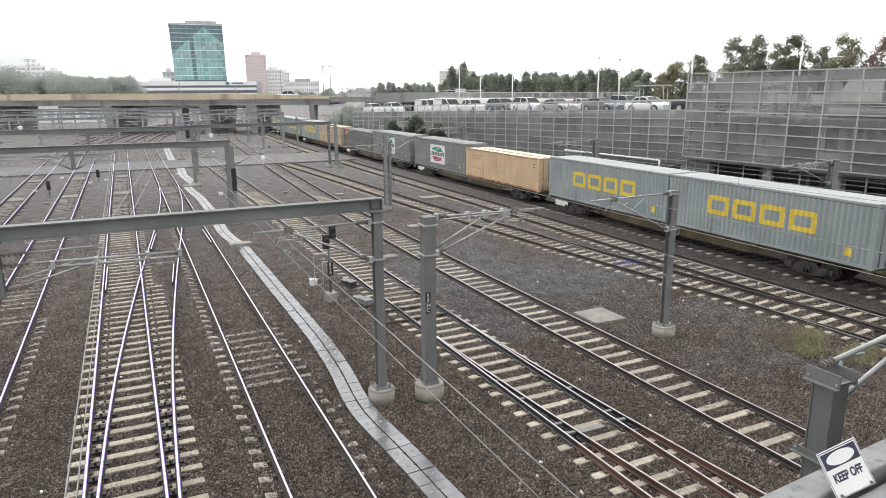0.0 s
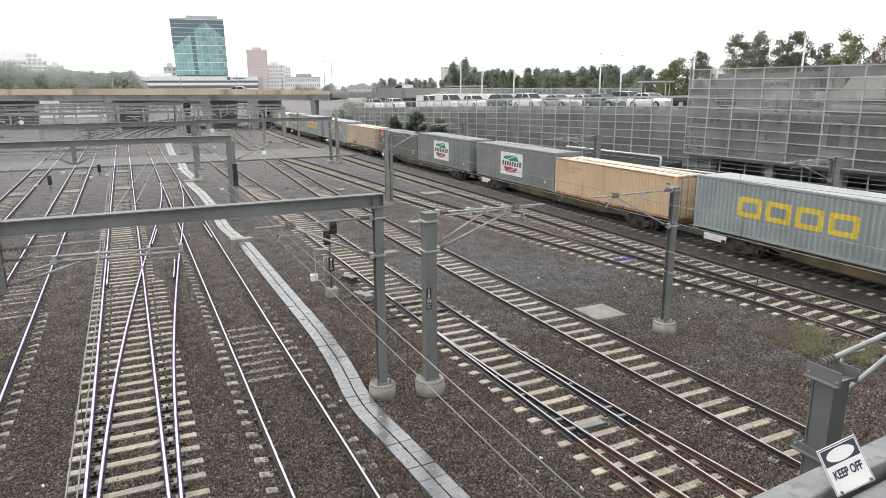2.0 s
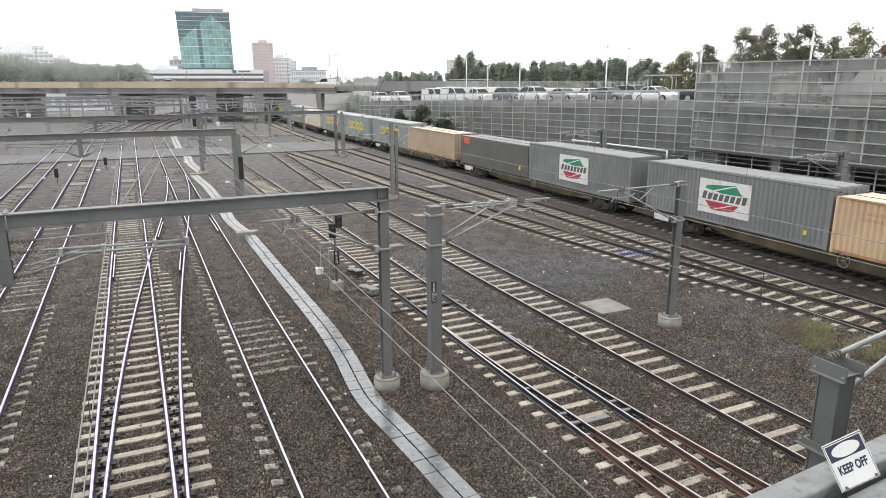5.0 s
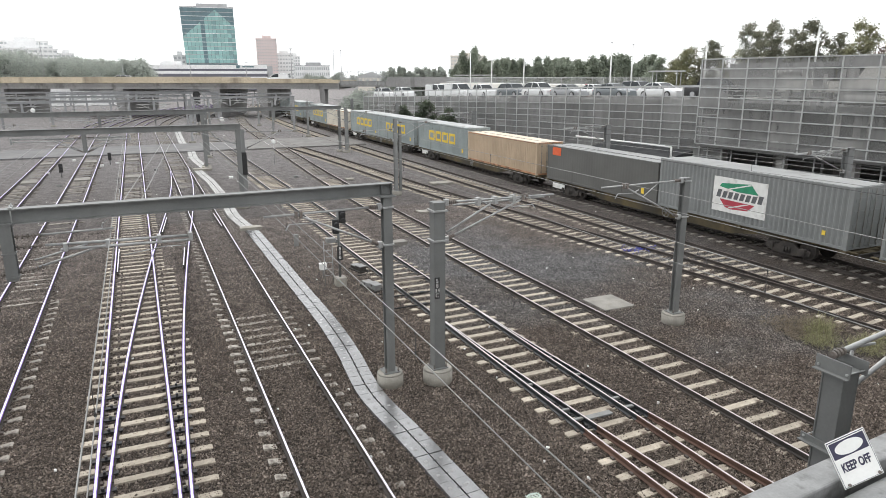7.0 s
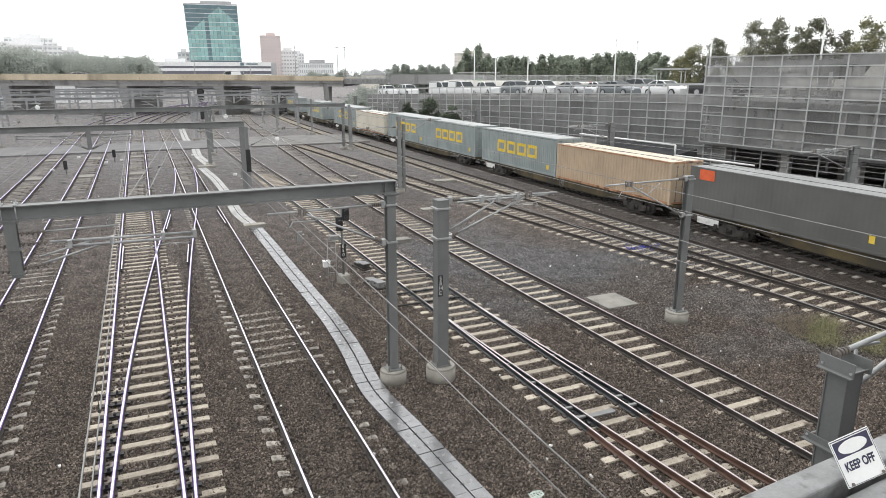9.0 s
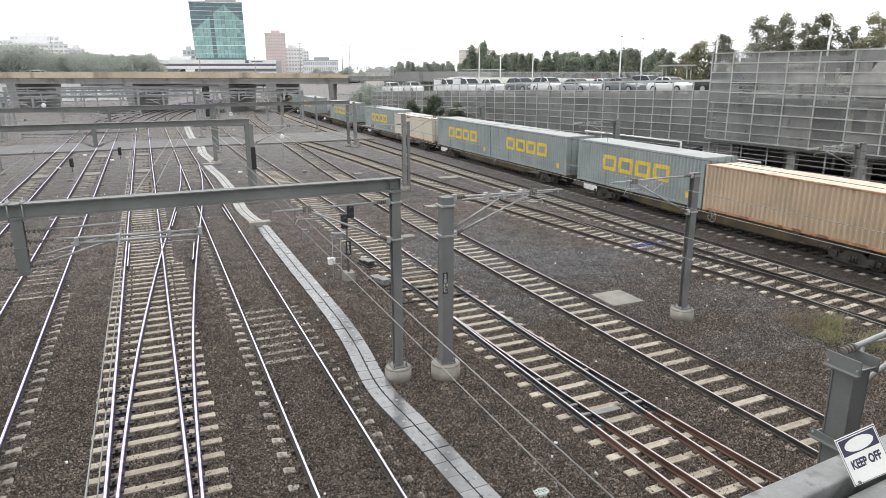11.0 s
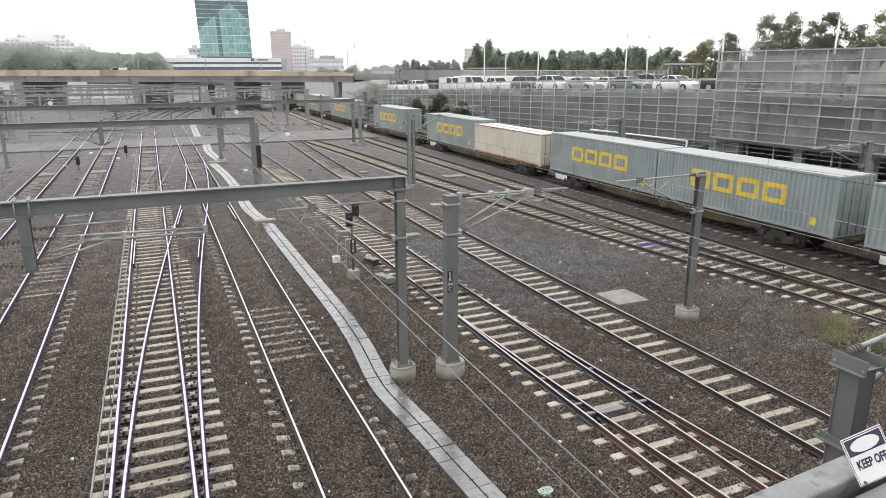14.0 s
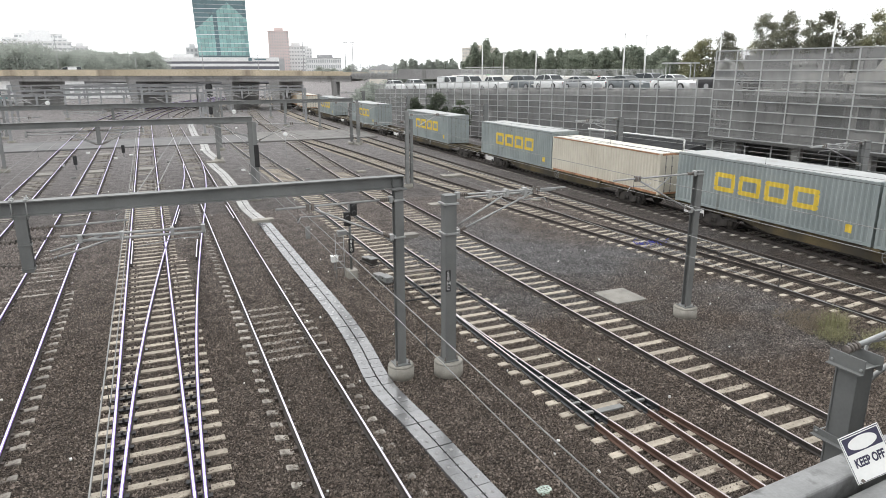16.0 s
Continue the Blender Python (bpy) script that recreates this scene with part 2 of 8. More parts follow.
# ground toned darker than the loose stones, painting the shade in their gaps
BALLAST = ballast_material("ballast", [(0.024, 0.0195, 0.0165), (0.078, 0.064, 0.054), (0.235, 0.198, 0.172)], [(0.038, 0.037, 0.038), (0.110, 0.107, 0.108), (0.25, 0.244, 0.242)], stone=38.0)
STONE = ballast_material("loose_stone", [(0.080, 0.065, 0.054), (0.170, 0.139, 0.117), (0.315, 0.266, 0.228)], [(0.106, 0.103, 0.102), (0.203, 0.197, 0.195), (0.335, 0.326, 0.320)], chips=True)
SLEEPER = material("sleeper_concrete", (0.305, 0.268, 0.216), (0.465, 0.414, 0.338), 0.9, scale=2.2, fine=45, per_object=0.18, stain=(0.13, 0.10, 0.08), stain_scale=2.6, stain_at=0.56, bump=0.4)
OLD_SLEEPER = material("old_sleeper", (0.22, 0.20, 0.175), (0.36, 0.335, 0.295), 0.95, scale=2.2, fine=45, per_object=0.25, stain=(0.085, 0.070, 0.060), stain_scale=3.0, stain_at=0.50, bump=0.5)
RAIL_SIDE = material("rail_rust", (0.040, 0.035, 0.032), (0.070, 0.060, 0.054), 0.75, scale=1.2, fine=30, spec=0.3)
# lavender tint of the head belongs to the glare's colour fringe, painted in
RAIL_HEAD = material("rail_head", (0.78, 0.73, 0.88), (0.88, 0.83, 0.95), 0.30, metal=1.0, scale=2, fine=40, fine_amount=0.05, bump=0.0)
DULL_HEAD = material("dull_rail_head", (0.14, 0.11, 0.095), (0.24, 0.20, 0.18), 0.5, metal=0.8, scale=2, fine=40, fine_amount=0.1, bump=0.0)
# violet edge: the lens's colour fringe beside bright rails, painted on the steel
RAIL_EDGE = material("fringed_rail_edge", (0.22, 0.14, 0.46), (0.30, 0.19, 0.58), 0.40, metal=0.85, scale=2, fine=40, fine_amount=0.1, bump=0.0)
NEAR_RUST = material("rail_red_rust", (0.085, 0.050, 0.038), (0.135, 0.080, 0.060), 0.75, scale=1.2, fine=30, spec=0.3)
CLIP = material("clip_rust", (0.05, 0.042, 0.038), (0.10, 0.08, 0.07), 0.8)
MAST = material("mast_paint", (0.142, 0.147, 0.144), (0.190, 0.195, 0.190), 0.55, scale=0.9, fine=25, fine_amount=0.12, bump=0.1, stain=(0.12, 0.12, 0.115), stain_scale=1.6, stain_at=0.6, streak=True)
GALV = material("galvanised", (0.31, 0.315, 0.312), (0.44, 0.445, 0.44), 0.5, metal=0.35, scale=4, fine=30, fine_amount=0.12, bump=0.05)
FITTING = material("dark_fitting", (0.12, 0.11, 0.10), (0.20, 0.17, 0.15), 0.7, scale=5)
WIRE = material("wire", (0.20, 0.20, 0.195), (0.29, 0.29, 0.28), 0.5, metal=0.4, bump=0)
DARK_WIRE = material("dark_wire", (0.045, 0.045, 0.045), (0.075, 0.072, 0.07), 0.6, bump=0)
FOOTING = material("footing_concrete", (0.235, 0.223, 0.195), (0.35, 0.332, 0.292), 0.9, scale=2.0, fine=35, stain=(0.24, 0.22, 0.19), stain_scale=1.8, stain_at=0.56, bump=0.4)
DUCT = material("duct_lid", (0.115, 0.114, 0.117), (0.165, 0.164, 0.167), 0.17, scale=1.4, fine=26, fine_amount=0.2, per_object=0.14, stain=(0.29, 0.287, 0.285), stain_scale=3.0, stain_at=0.62, bump=0.2, spec=1.0)
PALE_DUCT = material("pale_duct_lid", (0.34, 0.335, 0.325), (0.46, 0.455, 0.445), 0.6, scale=0.8, fine=20, stain=(0.27, 0.262, 0.25), stain_scale=1.2)
DUCT.node_tree.nodes["Principled BSDF"].inputs["IOR"].default_value = 1.9
LID_SPOT = material("lid_handle", (0.17, 0.168, 0.168), (0.25, 0.247, 0.245), 0.5, scale=4)
BLADE = material("greased_steel", (0.016, 0.019, 0.022), (0.036, 0.040, 0.044), 0.45, scale=2, fine=30, spec=0.5)
TAN_HEAD = material("worn_rail_head", (0.52, 0.48, 0.47), (0.64, 0.60, 0.59), 0.40, metal=1.0, scale=2, fine=40, fine_amount=0.06, bump=0.0)
SLAB = material("slab_concrete", (0.20, 0.19, 0.172), (0.285, 0.272, 0.245), 0.9, scale=1.6, fine=30, stain=(0.24, 0.22, 0.19), stain_scale=2.5, stain_at=0.58)
ASPHALT = material("asphalt", (0.14, 0.138, 0.138), (0.19, 0.187, 0.186), 0.9, scale=0.5, fine=12, stain=(0.19, 0.185, 0.18), stain_scale=0.5)
CROSSING = material("crossing_concrete", (0.155, 0.150, 0.142), (0.215, 0.207, 0.197), 0.9, scale=0.5, fine=12, stain=(0.14, 0.135, 0.13), stain_scale=0.6)
BLACK = material("black_paint", (0.018, 0.018, 0.019), (0.035, 0.035, 0.036), 0.6)
WHITE = material("white_paint", (0.74, 0.74, 0.72), (0.82, 0.82, 0.80), 0.5, fine_amount=0.06, bump=0.05)
INK = material("ink", (0.03, 0.028, 0.06), (0.05, 0.045, 0.09), 0.6, fine_amount=0.05, bump=0)
BOX_GREY = material("box_paint", (0.17, 0.172, 0.168), (0.25, 0.253, 0.248), 0.6, stain=(0.2, 0.19, 0.17), stain_scale=3)
# ---- ground ----
def ground():
    bm = bmesh.new()
    xs = [-1500, -400, -120, -40, -20, -10, 0, 10, 20, 33, 45, 120, 400, 1500]
    ys = [-400, -60, -10, 0, 12, 20, 35, 60, 100, 160, 250, 400, 900, 3000]
    vs = [[bm.verts.new((x, y, 0)) for y in ys] for x in xs]
    for i in range(len(xs) - 1):
        for j in range(len(ys) - 1):
            bm.faces.new((vs[i][j], vs[i + 1][j], vs[i + 1][j + 1], vs[i][j + 1]))
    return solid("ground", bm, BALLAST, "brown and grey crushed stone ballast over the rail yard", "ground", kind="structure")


ground()


# ---- tracks ----
def bend(y, start=112.0, rate=0.0022):
    return rate * max(y - start, 0.0) ** 2


def straight(x, rate=0.0022):
    return lambda y: x + bend(y, rate=rate)


def through_points(rows, passes=4):
    """A smooth line x(y) through a few plan points."""
    ys, xs = [r[0] for r in rows], [r[1] for r in rows]
    fine = np.linspace(ys[0], ys[-1], 200)
    line = np.interp(fine, ys, xs)
    for _ in range(passes):
        pad = np.concatenate(([2 * line[0] - line[k] for k in range(6, 0, -1)], line, [2 * line[-1] - line[-1 - k] for k in range(1, 7)]))
        line = np.convolve(pad, np.ones(13) / 13, "valid")
    return lambda y: float(np.interp(y, fine, line)) if y <= ys[-1] else xs[-1] + (y - ys[-1]) * (xs[-1] - xs[-2]) / (ys[-1] - ys[-2])


RAIL_TOP = 0.20
RAIL_PROFILE = ((-0.066, -0.16), (-0.066, -0.148), (-0.010, -0.125), (-0.010, -0.045), (-0.038, -0.032), (-0.038, -0.010), (-0.023, 0.0),
                (0.002, 0.0), (0.023, 0.0), (0.038, -0.010), (0.038, -0.032), (0.010, -0.045), (0.010, -0.125), (0.066, -0.148), (0.066, -0.16))
NARROW_SLOTS = (0, 0, 0, 0, 0, 0, 1, 1, 0, 0, 0, 0, 0, 0, 0)
FRINGE_SLOTS = (0, 0, 0, 0, 2, 2, 1, 1, 2, 2, 0, 0, 0, 0, 0)


def rail_path(line, y0, y1, off, step=4.0):
    n = max(int((y1 - y0) / step), 2)
    pts = []
    for k in range(n + 1):
        y = y0 + (y1 - y0) * k / n
        slope = (line(y + 0.5) - line(y - 0.5))
        pts.append((line(y) + off * math.sqrt(1 + slope * slope), y, RAIL_TOP))
    return pts


def sleeper_mesh(name, length, mat, ends=0.03, mid=0.04, right=None):
    """A concrete sleeper, thicker at the rail seats, with the rails' pads and clips."""
    bm = bmesh.new()
    h = length / 2
    rows = []
    for x, w, z in ((-h, 0.125, ends), (-h + 0.05, 0.132, ends + 0.008), (-0.92, 0.132, min(mid + 0.03, 0.04)), (-0.62, 0.132, mid), (0.62, 0.132, mid), (h - 0.05, 0.132, (ends if right is None else right) + 0.008), (h, 0.125, ends if right is None else right)):
        rows.append([bm.verts.new(p) for p in ((x, -w, -0.1), (x, -w * 0.82, z), (x, w * 0.82, z), (x, w, -0.1))])
    for a, b in zip(rows, rows[1:]):
        for k in range(3):
            bm.faces.new((a[k], b[k], b[k + 1], a[k + 1]))
    bm.faces.new(rows[0])
    bm.faces.new(rows[-1][::-1])
    for s in (-0.835, 0.835):
        for d in (-0.105, 0.105):
            box(bm, s + d - 0.035, s + d + 0.035, -0.055, 0.055, 0.03, 0.085, 1)
    return mesh_of(name, bm, (mat, CLIP))


SLEEPER_MESH = sleeper_mesh("sleeper", 2.6, SLEEPER)
OLD_MESH = sleeper_mesh("sleeper", 2.55, OLD_SLEEPER, 0.012)
INNER_MESH = sleeper_mesh("sleeper", 2.45, SLEEPER, -0.05)
STUB_MESH = sleeper_mesh("sleeper", 2.62, OLD_SLEEPER, 0.045, -0.05, 0.012)
HALF_MESH = sleeper_mesh("sleeper", 2.62, OLD_SLEEPER, 0.045, 0.004, 0.012)
TAIL_MESH = sleeper_mesh("sleeper", 2.62, OLD_SLEEPER, 0.0, -0.03, 0.045)
LONG_MESH = sleeper_mesh("sleeper", 2.95, SLEEPER)
PICK_TO = 100.0


def track(label, line, y0, y1, gauge=1.67, head=RAIL_HEAD, sleepers=OLD_MESH, pitch=0.69, sunk=0.0, laid=None, thin=False, flank=RAIL_SIDE, rust_to=0.0):
    ob = thing("railway_track", label, "railway track", "tracks of the yard", "structure")
    for off in (-gauge / 2, gauge / 2):
        if rust_to:
            bm = bmesh.new()
            extrude(bm, RAIL_PROFILE, rail_path(line, y0, rust_to - 0.01, off, 2.0), slots=NARROW_SLOTS)
            part("rail", bm, (NEAR_RUST, head), ob, "red-rusted rail")
        bm = bmesh.new()
        extrude(bm, RAIL_PROFILE, rail_path(line, max(y0, rust_to), y1, off), slots=NARROW_SLOTS if thin else FRINGE_SLOTS)
        part("rail", bm, (flank, head, RAIL_EDGE), ob)
    if sleepers:
        lay_sleepers(ob, line, *(laid or (y0, y1)), sleepers, pitch, sunk)
    return ob


LAID = []


def lay_sleepers(ob, line, y0, y1, mesh, pitch=0.69, sunk=0.0, shift=0.0):
    LAID.append((ob, line, y0, y1, mesh, pitch, sunk, shift))


def finish_sleepers():
    rng = random.Random(5)
    for ob, line, y0, y1, mesh, pitch, sunk, shift in LAID:
        far = []
        y = y0 + rng.random() * 0.3
        while y < y1:
            slope = line(y + 0.5) - line(y - 0.5)
            m = Matrix.Translation((line(y) + shift + rng.uniform(-0.02, 0.02), y, rng.uniform(-0.012, 0.012) * (3.2 if sunk else 1) - sunk)) @ Matrix.Rotation(-math.atan(slope) + rng.uniform(-0.012, 0.012), 4, "Z")
            if y < PICK_TO:
                s = new("sleeper", mesh)
                s.parent, s.matrix_basis = ob, m
            else:
                far.append(m)
            y += pitch
        if far:
            vs, fs, k = [], [], 0
            src = [tuple(v.co) for v in mesh.vertices]
            pol = [tuple(p.vertices) for p in mesh.polygons if len(p.vertices) == 4 and p.material_index == 0]
            for m in far:
                vs += [tuple(m @ Vector(c)) for c in src]
                fs += [tuple(i + k for i in p) for p in pol]
                k += len(src)
            me = bpy.data.meshes.new("sleepers")
            me.from_pydata(vs, [], fs)
            me.materials.append(mesh.materials[0])
            s = new("sleepers", me)
            s.parent, s["kind"] = ob, "stuff"


T1, T2, T3, T5 = straight(-8.95), straight(-4.92), straight(-0.82), straight(3.32)
T6 = through_points([(2, 10.56), (9, 10.43), (20, 10.3), (40, 10.15), (60, 9.85), (80, 9.55), (112, 9.6), (150, 12.5), (230, 26)])
T7 = through_points([(2, 14.5), (30, 14.36), (48, 14.45), (60, 14.9), (75, 15.65), (95, 16.5), (130, 18.3), (160, 21.5), (230, 36)])
T8 = through_points([(6, 24.9), (14, 24.25), (21, 23.4), (29, 22.4), (37, 21.6), (46, 20.6), (55, 20.1), (66, 19.5), (80, 18.5), (92, 17.4), (100, 16.9)])
T9 = through_points([(2, 25.6), (20, 25.65), (40, 25.6), (60, 25.3), (85, 25.2), (112, 25.2), (150, 26.6), (230, 37)])
T10 = through_points([(-10, 29.75), (60, 29.75), (120, 29.75), (150, 30.6), (190, 34.5), (260, 50)])
GREYS = "rusty rails with polished heads on pale concrete sleepers in ballast"
track("shining steel rails on weathered sleepers half sunk in brown ballast", T1, 20, 230, sunk=0.022)
t2 = track("shining steel rails on weathered sleepers half sunk in brown ballast", T2, 8, 230, laid=(30, 230), sunk=0.024)
lay_sleepers(t2, T2, 8, 30, TAIL_MESH)
t3 = track("polished steel rails on pale sleepers, with a crossover turnout", T3, 6, 230, sleepers=None)
lay_sleepers(t3, T3, 6, 9.3, SLEEPER_MESH)
lay_sleepers(t3, T3, 9.3, 33.5, LONG_MESH, shift=0.20)
lay_sleepers(t3, T3, 33.5, 50, SLEEPER_MESH)
lay_sleepers(t3, T3, 50, 230, OLD_MESH, sunk=0.022)
t5 = track("polished steel rails on sleepers almost buried in dark ballast", T5, 6, 230, sleepers=OLD_MESH, sunk=0.030, laid=(58, 230), thin=True)
lay_sleepers(t5, T5, 8, 19.6, STUB_MESH)
lay_sleepers(t5, T5, 19.6, 25.3, HALF_MESH)
lay_sleepers(t5, T5, 25.3, 58, STUB_MESH)
t6 = track("rusty rails with bright running edges on concrete sleepers, with a turnout", T6, 4, 230, sleepers=SLEEPER_MESH, head=TAN_HEAD, thin=True, flank=BLADE, laid=(4, 62), rust_to=12.4)
lay_sleepers(t6, T6, 62, 230, OLD_MESH, sunk=0.015)
t7 = track("plain track with rusty rails on pale concrete sleepers", T7, 4, 230, sleepers=INNER_MESH, pitch=0.71, head=TAN_HEAD, thin=True, laid=(4, 58))
lay_sleepers(t7, T7, 58, 230, OLD_MESH, 0.71, sunk=0.015)
track("rusty track that bends away across the yard", T8, 6, 100, gauge=1.67, head=DULL_HEAD, thin=True, sleepers=SLEEPER_MESH)
track("rusty track beside the freight line", T9, 4, 230, head=DULL_HEAD, thin=True, sleepers=SLEEPER_MESH)
track("dark freight track with oil-stained sleepers", T10, -10, 330, gauge=1.505, head=DULL_HEAD, thin=True, sleepers=OLD_MESH)

# crossover between the two middle tracks, and the turnout's own rails
CROSS = through_points([(5, -0.78), (10, -0.70), (15, -0.55), (20, -0.37), (24, -0.10), (28.3, 0.23), (35.5, 0.86), (42.3, 1.53), (46.7, 1.97), (55.5, 2.7), (62, 3.08), (70, 3.32)])


def loose_rails(label, line, y0, y1, offs, head=RAIL_HEAD, gauge=1.67, thin=False, flank=RAIL_SIDE):
    ob = thing("turnout", label, "railway turnout", "turnouts", "structure")
    for o in offs:
        bm = bmesh.new()
        extrude(bm, RAIL_PROFILE, rail_path(line, y0, y1, o * gauge / 2, 2.0), slots=NARROW_SLOTS if thin else FRINGE_SLOTS)
        part("rail", bm, (flank, head, RAIL_EDGE), ob)
    return ob


cross_ob = loose_rails("crossover rails linking two parallel tracks", CROSS, 8, 68, (-1, 1))
DIVERGE = lambda y: T6(y) + 0.00245 * max(25 - y, 0) ** 2
points_ob = loose_rails("diverging switch rails of a turnout beside a point machine", DIVERGE, 12.4, 25, (-1, 1), TAN_HEAD, thin=True, flank=BLADE)
for side in (-1, 1):
    bm = bmesh.new()
    extrude(bm, RAIL_PROFILE, rail_path(DIVERGE, 4, 12.38, side * 0.835, 2.0), slots=NARROW_SLOTS)
    part("rail", bm, (NEAR_RUST, TAN_HEAD), points_ob, "red-rusted rail")



def slide_chairs(ob, a, b, y0, y1, side):
    """Black plates that carry the switch rail beside the stock rail."""
    bm = bmesh.new()
    y = y0
    while y < y1:
        x0, x1 = sorted((a(y) + side * 0.835, b(y) + side * 0.835))
        box(bm, x0 - 0.14, x1 + 0.14, y - 0.07, y + 0.07, 0.03, 0.075)
        box(bm, (x0 + x1) / 2 - 0.03, (x0 + x1) / 2 + 0.03, y - 0.04, y + 0.04, 0.07, 0.15)
        y += 0.69
    c = part("slide_chairs", bm, BLACK, ob)
    c["kind"] = "stuff"


slide_chairs(cross_ob, T3, CROSS, 9.2, 20, -1)
slide_chairs(cross_ob, T3, CROSS, 9.2, 20, 1)
slide_chairs(points_ob, T6, DIVERGE, 12.6, 24.5, -1)
slide_chairs(points_ob, T6, DIVERGE, 12.6, 24.5, 1)
# short check rails beside the crossings
for (x0, ya), (x1, yb) in (((3.99, 40.95), (3.95, 45.3)), ((1.31, 32.8), (1.60, 36.4)), ((0.67, 40.7), (1.11, 45.1)), ((-1.53, 32.8), (-1.52, 37.4))):
    bm = bmesh.new()
    extrude(bm, RAIL_PROFILE, rail_path(lambda y, x0=x0, x1=x1, ya=ya, yb=yb: x0 + (x1 - x0) * (y - ya) / (yb - ya), ya, yb, 0.0, 1.0), slots=NARROW_SLOTS)
    part("check_rail", bm, (RAIL_SIDE, RAIL_HEAD), cross_ob, "short dark check rail")
# stretcher bars and grey braces between stock and switch rails
for y in (12.95, 13.5, 15.2, 16.6, 18.0):
    for s in (-1, 1):
        bm = bmesh.new()
        x0, x1 = sorted((T6(y) + s * 0.835, DIVERGE(y) + s * 0.835))
        rounded(bm, x0 + 0.02, max(x1 - 0.02, x0 + 0.06), y - 0.05, y + 0.05, 0.10, 0.165, 0.01)
        part("brace", bm, BOX_GREY, points_ob, "grey steel brace")
for y in (23.2, 24.6):
    bm = bmesh.new()
    tube(bm, (T6(y) - 1.9, y, 0.07), (T6(y) + 0.95, y, 0.07), 0.03, 8)
    for x in (-0.6, -0.1, 0.5):
        rounded(bm, T6(y) + x - 0.09, T6(y) + x + 0.09, y - 0.07, y + 0.07, 0.03, 0.13, 0.015)
    part("stretcher_bar", bm, BLACK, points_ob, "black stretcher bar")
bm = bmesh.new()
rounded(bm, T6(13.0) - 0.3, T6(13.0) + 0.5, 12.93, 13.13, 0.02, 0.07, 0.01)
part("tie_plate", bm, BOX_GREY, points_ob, "grey steel tie plate")

# ---- concrete foot crossing over the tracks ----
bm = bmesh.new()
box(bm, -40, 12.2, 86, 96, -0.1, 0.17)
solid("pavement", bm, ASPHALT, "dark grey road crossing flush with the rails", "level crossing", kind="structure")
bm = bmesh.new()
box(bm, 12.25, 27.5, 85.5, 98, -0.1, 0.18)
solid("pavement", bm, CROSSING, "pale concrete slab of the road crossing", "level crossing", kind="structure")
for x in (T1, T2, T3):
    for y in (66.5, 80.2):
        bm = bmesh.new()
        rounded(bm, x(y) - 0.62, x(y) + 0.62, y - 0.8, y + 0.8, -0.05, 0.12, 0.02)
        solid("track_panel", bm, SLAB, "pale concrete panel between the rails", "track panel", "panels between the rails")
# ---- freight train ----
BOX_L, BOX_W = 12.19, 2.44
DECK_Z = 1.20
PITCH = 26.05


def paint(name, c1, c2, rust, at=0.62):
    return material(name, c1, c2, 0.62, scale=0.6, fine=18, fine_amount=0.10, stain=rust, stain_scale=1.3, stain_at=at, streak=True, bump=0.15)


P_GREEN = paint("grey_green_paint", (0.240, 0.276, 0.274), (0.310, 0.347, 0.341), (0.135, 0.128, 0.110), 0.60)
P_TAN = paint("tan_paint", (0.57, 0.415, 0.262), (0.66, 0.49, 0.32), (0.36, 0.22, 0.125), 0.60)
P_BROWN = paint("beige_brown_paint", (0.43, 0.335, 0.235), (0.52, 0.405, 0.29), (0.25, 0.15, 0.09), 0.64)
P_GREY = paint("mid_grey_paint", (0.185, 0.195, 0.192), (0.230, 0.240, 0.237), (0.105, 0.105, 0.10), 0.62)
P_DARK = paint("charcoal_paint", (0.096, 0.096, 0.090), (0.120, 0.120, 0.113), (0.060, 0.060, 0.058), 0.62)
P_CREAM = paint("cream_paint", (0.56, 0.52, 0.435), (0.64, 0.60, 0.51), (0.34, 0.22, 0.13), 0.64)
ROOF = {k: paint(k, *v) for k, v in {
    "faded_roof": ((0.37, 0.385, 0.38), (0.47, 0.48, 0.475), (0.33, 0.31, 0.28)),
    "tan_roof": ((0.62, 0.53, 0.42), (0.72, 0.62, 0.50), (0.44, 0.33, 0.22)),
    "grey_roof": ((0.24, 0.245, 0.24), (0.32, 0.325, 0.32), (0.19, 0.18, 0.17)),
    "cream_roof": ((0.64, 0.62, 0.55), (0.72, 0.70, 0.63), (0.44, 0.33, 0.22))}.items()}
RUST_TRIM = material("rust_trim", (0.35, 0.185, 0.10), (0.48, 0.27, 0.155), 0.8, scale=1.5, stain=(0.17, 0.085, 0.05), stain_scale=2.0, stain_at=0.5)
BAR_STEEL = material("lock_rod", (0.17, 0.165, 0.155), (0.25, 0.24, 0.225), 0.6)
YELLOW = material("yellow_paint", (0.66, 0.47, 0.050), (0.78, 0.57, 0.075), 0.6, scale=2, fine_amount=0.08, bump=0, stain=(0.40, 0.33, 0.13), stain_scale=3, stain_at=0.62)
PANEL = material("sign_panel", (0.66, 0.66, 0.64), (0.75, 0.75, 0.73), 0.6, bump=0, fine_amount=0.05, stain=(0.5, 0.49, 0.46), stain_scale=2)
GREEN_INK = material("green_print", (0.02, 0.21, 0.115), (0.03, 0.26, 0.14), 0.6, bump=0)
RED_INK = material("red_print", (0.34, 0.035, 0.055), (0.42, 0.05, 0.07), 0.6, bump=0)
GREY_INK = material("grey_print", (0.09, 0.095, 0.10), (0.13, 0.135, 0.14), 0.6, bump=0)
ORANGE = material("orange_print", (0.62, 0.10, 0.03), (0.70, 0.13, 0.045), 0.6, bump=0)
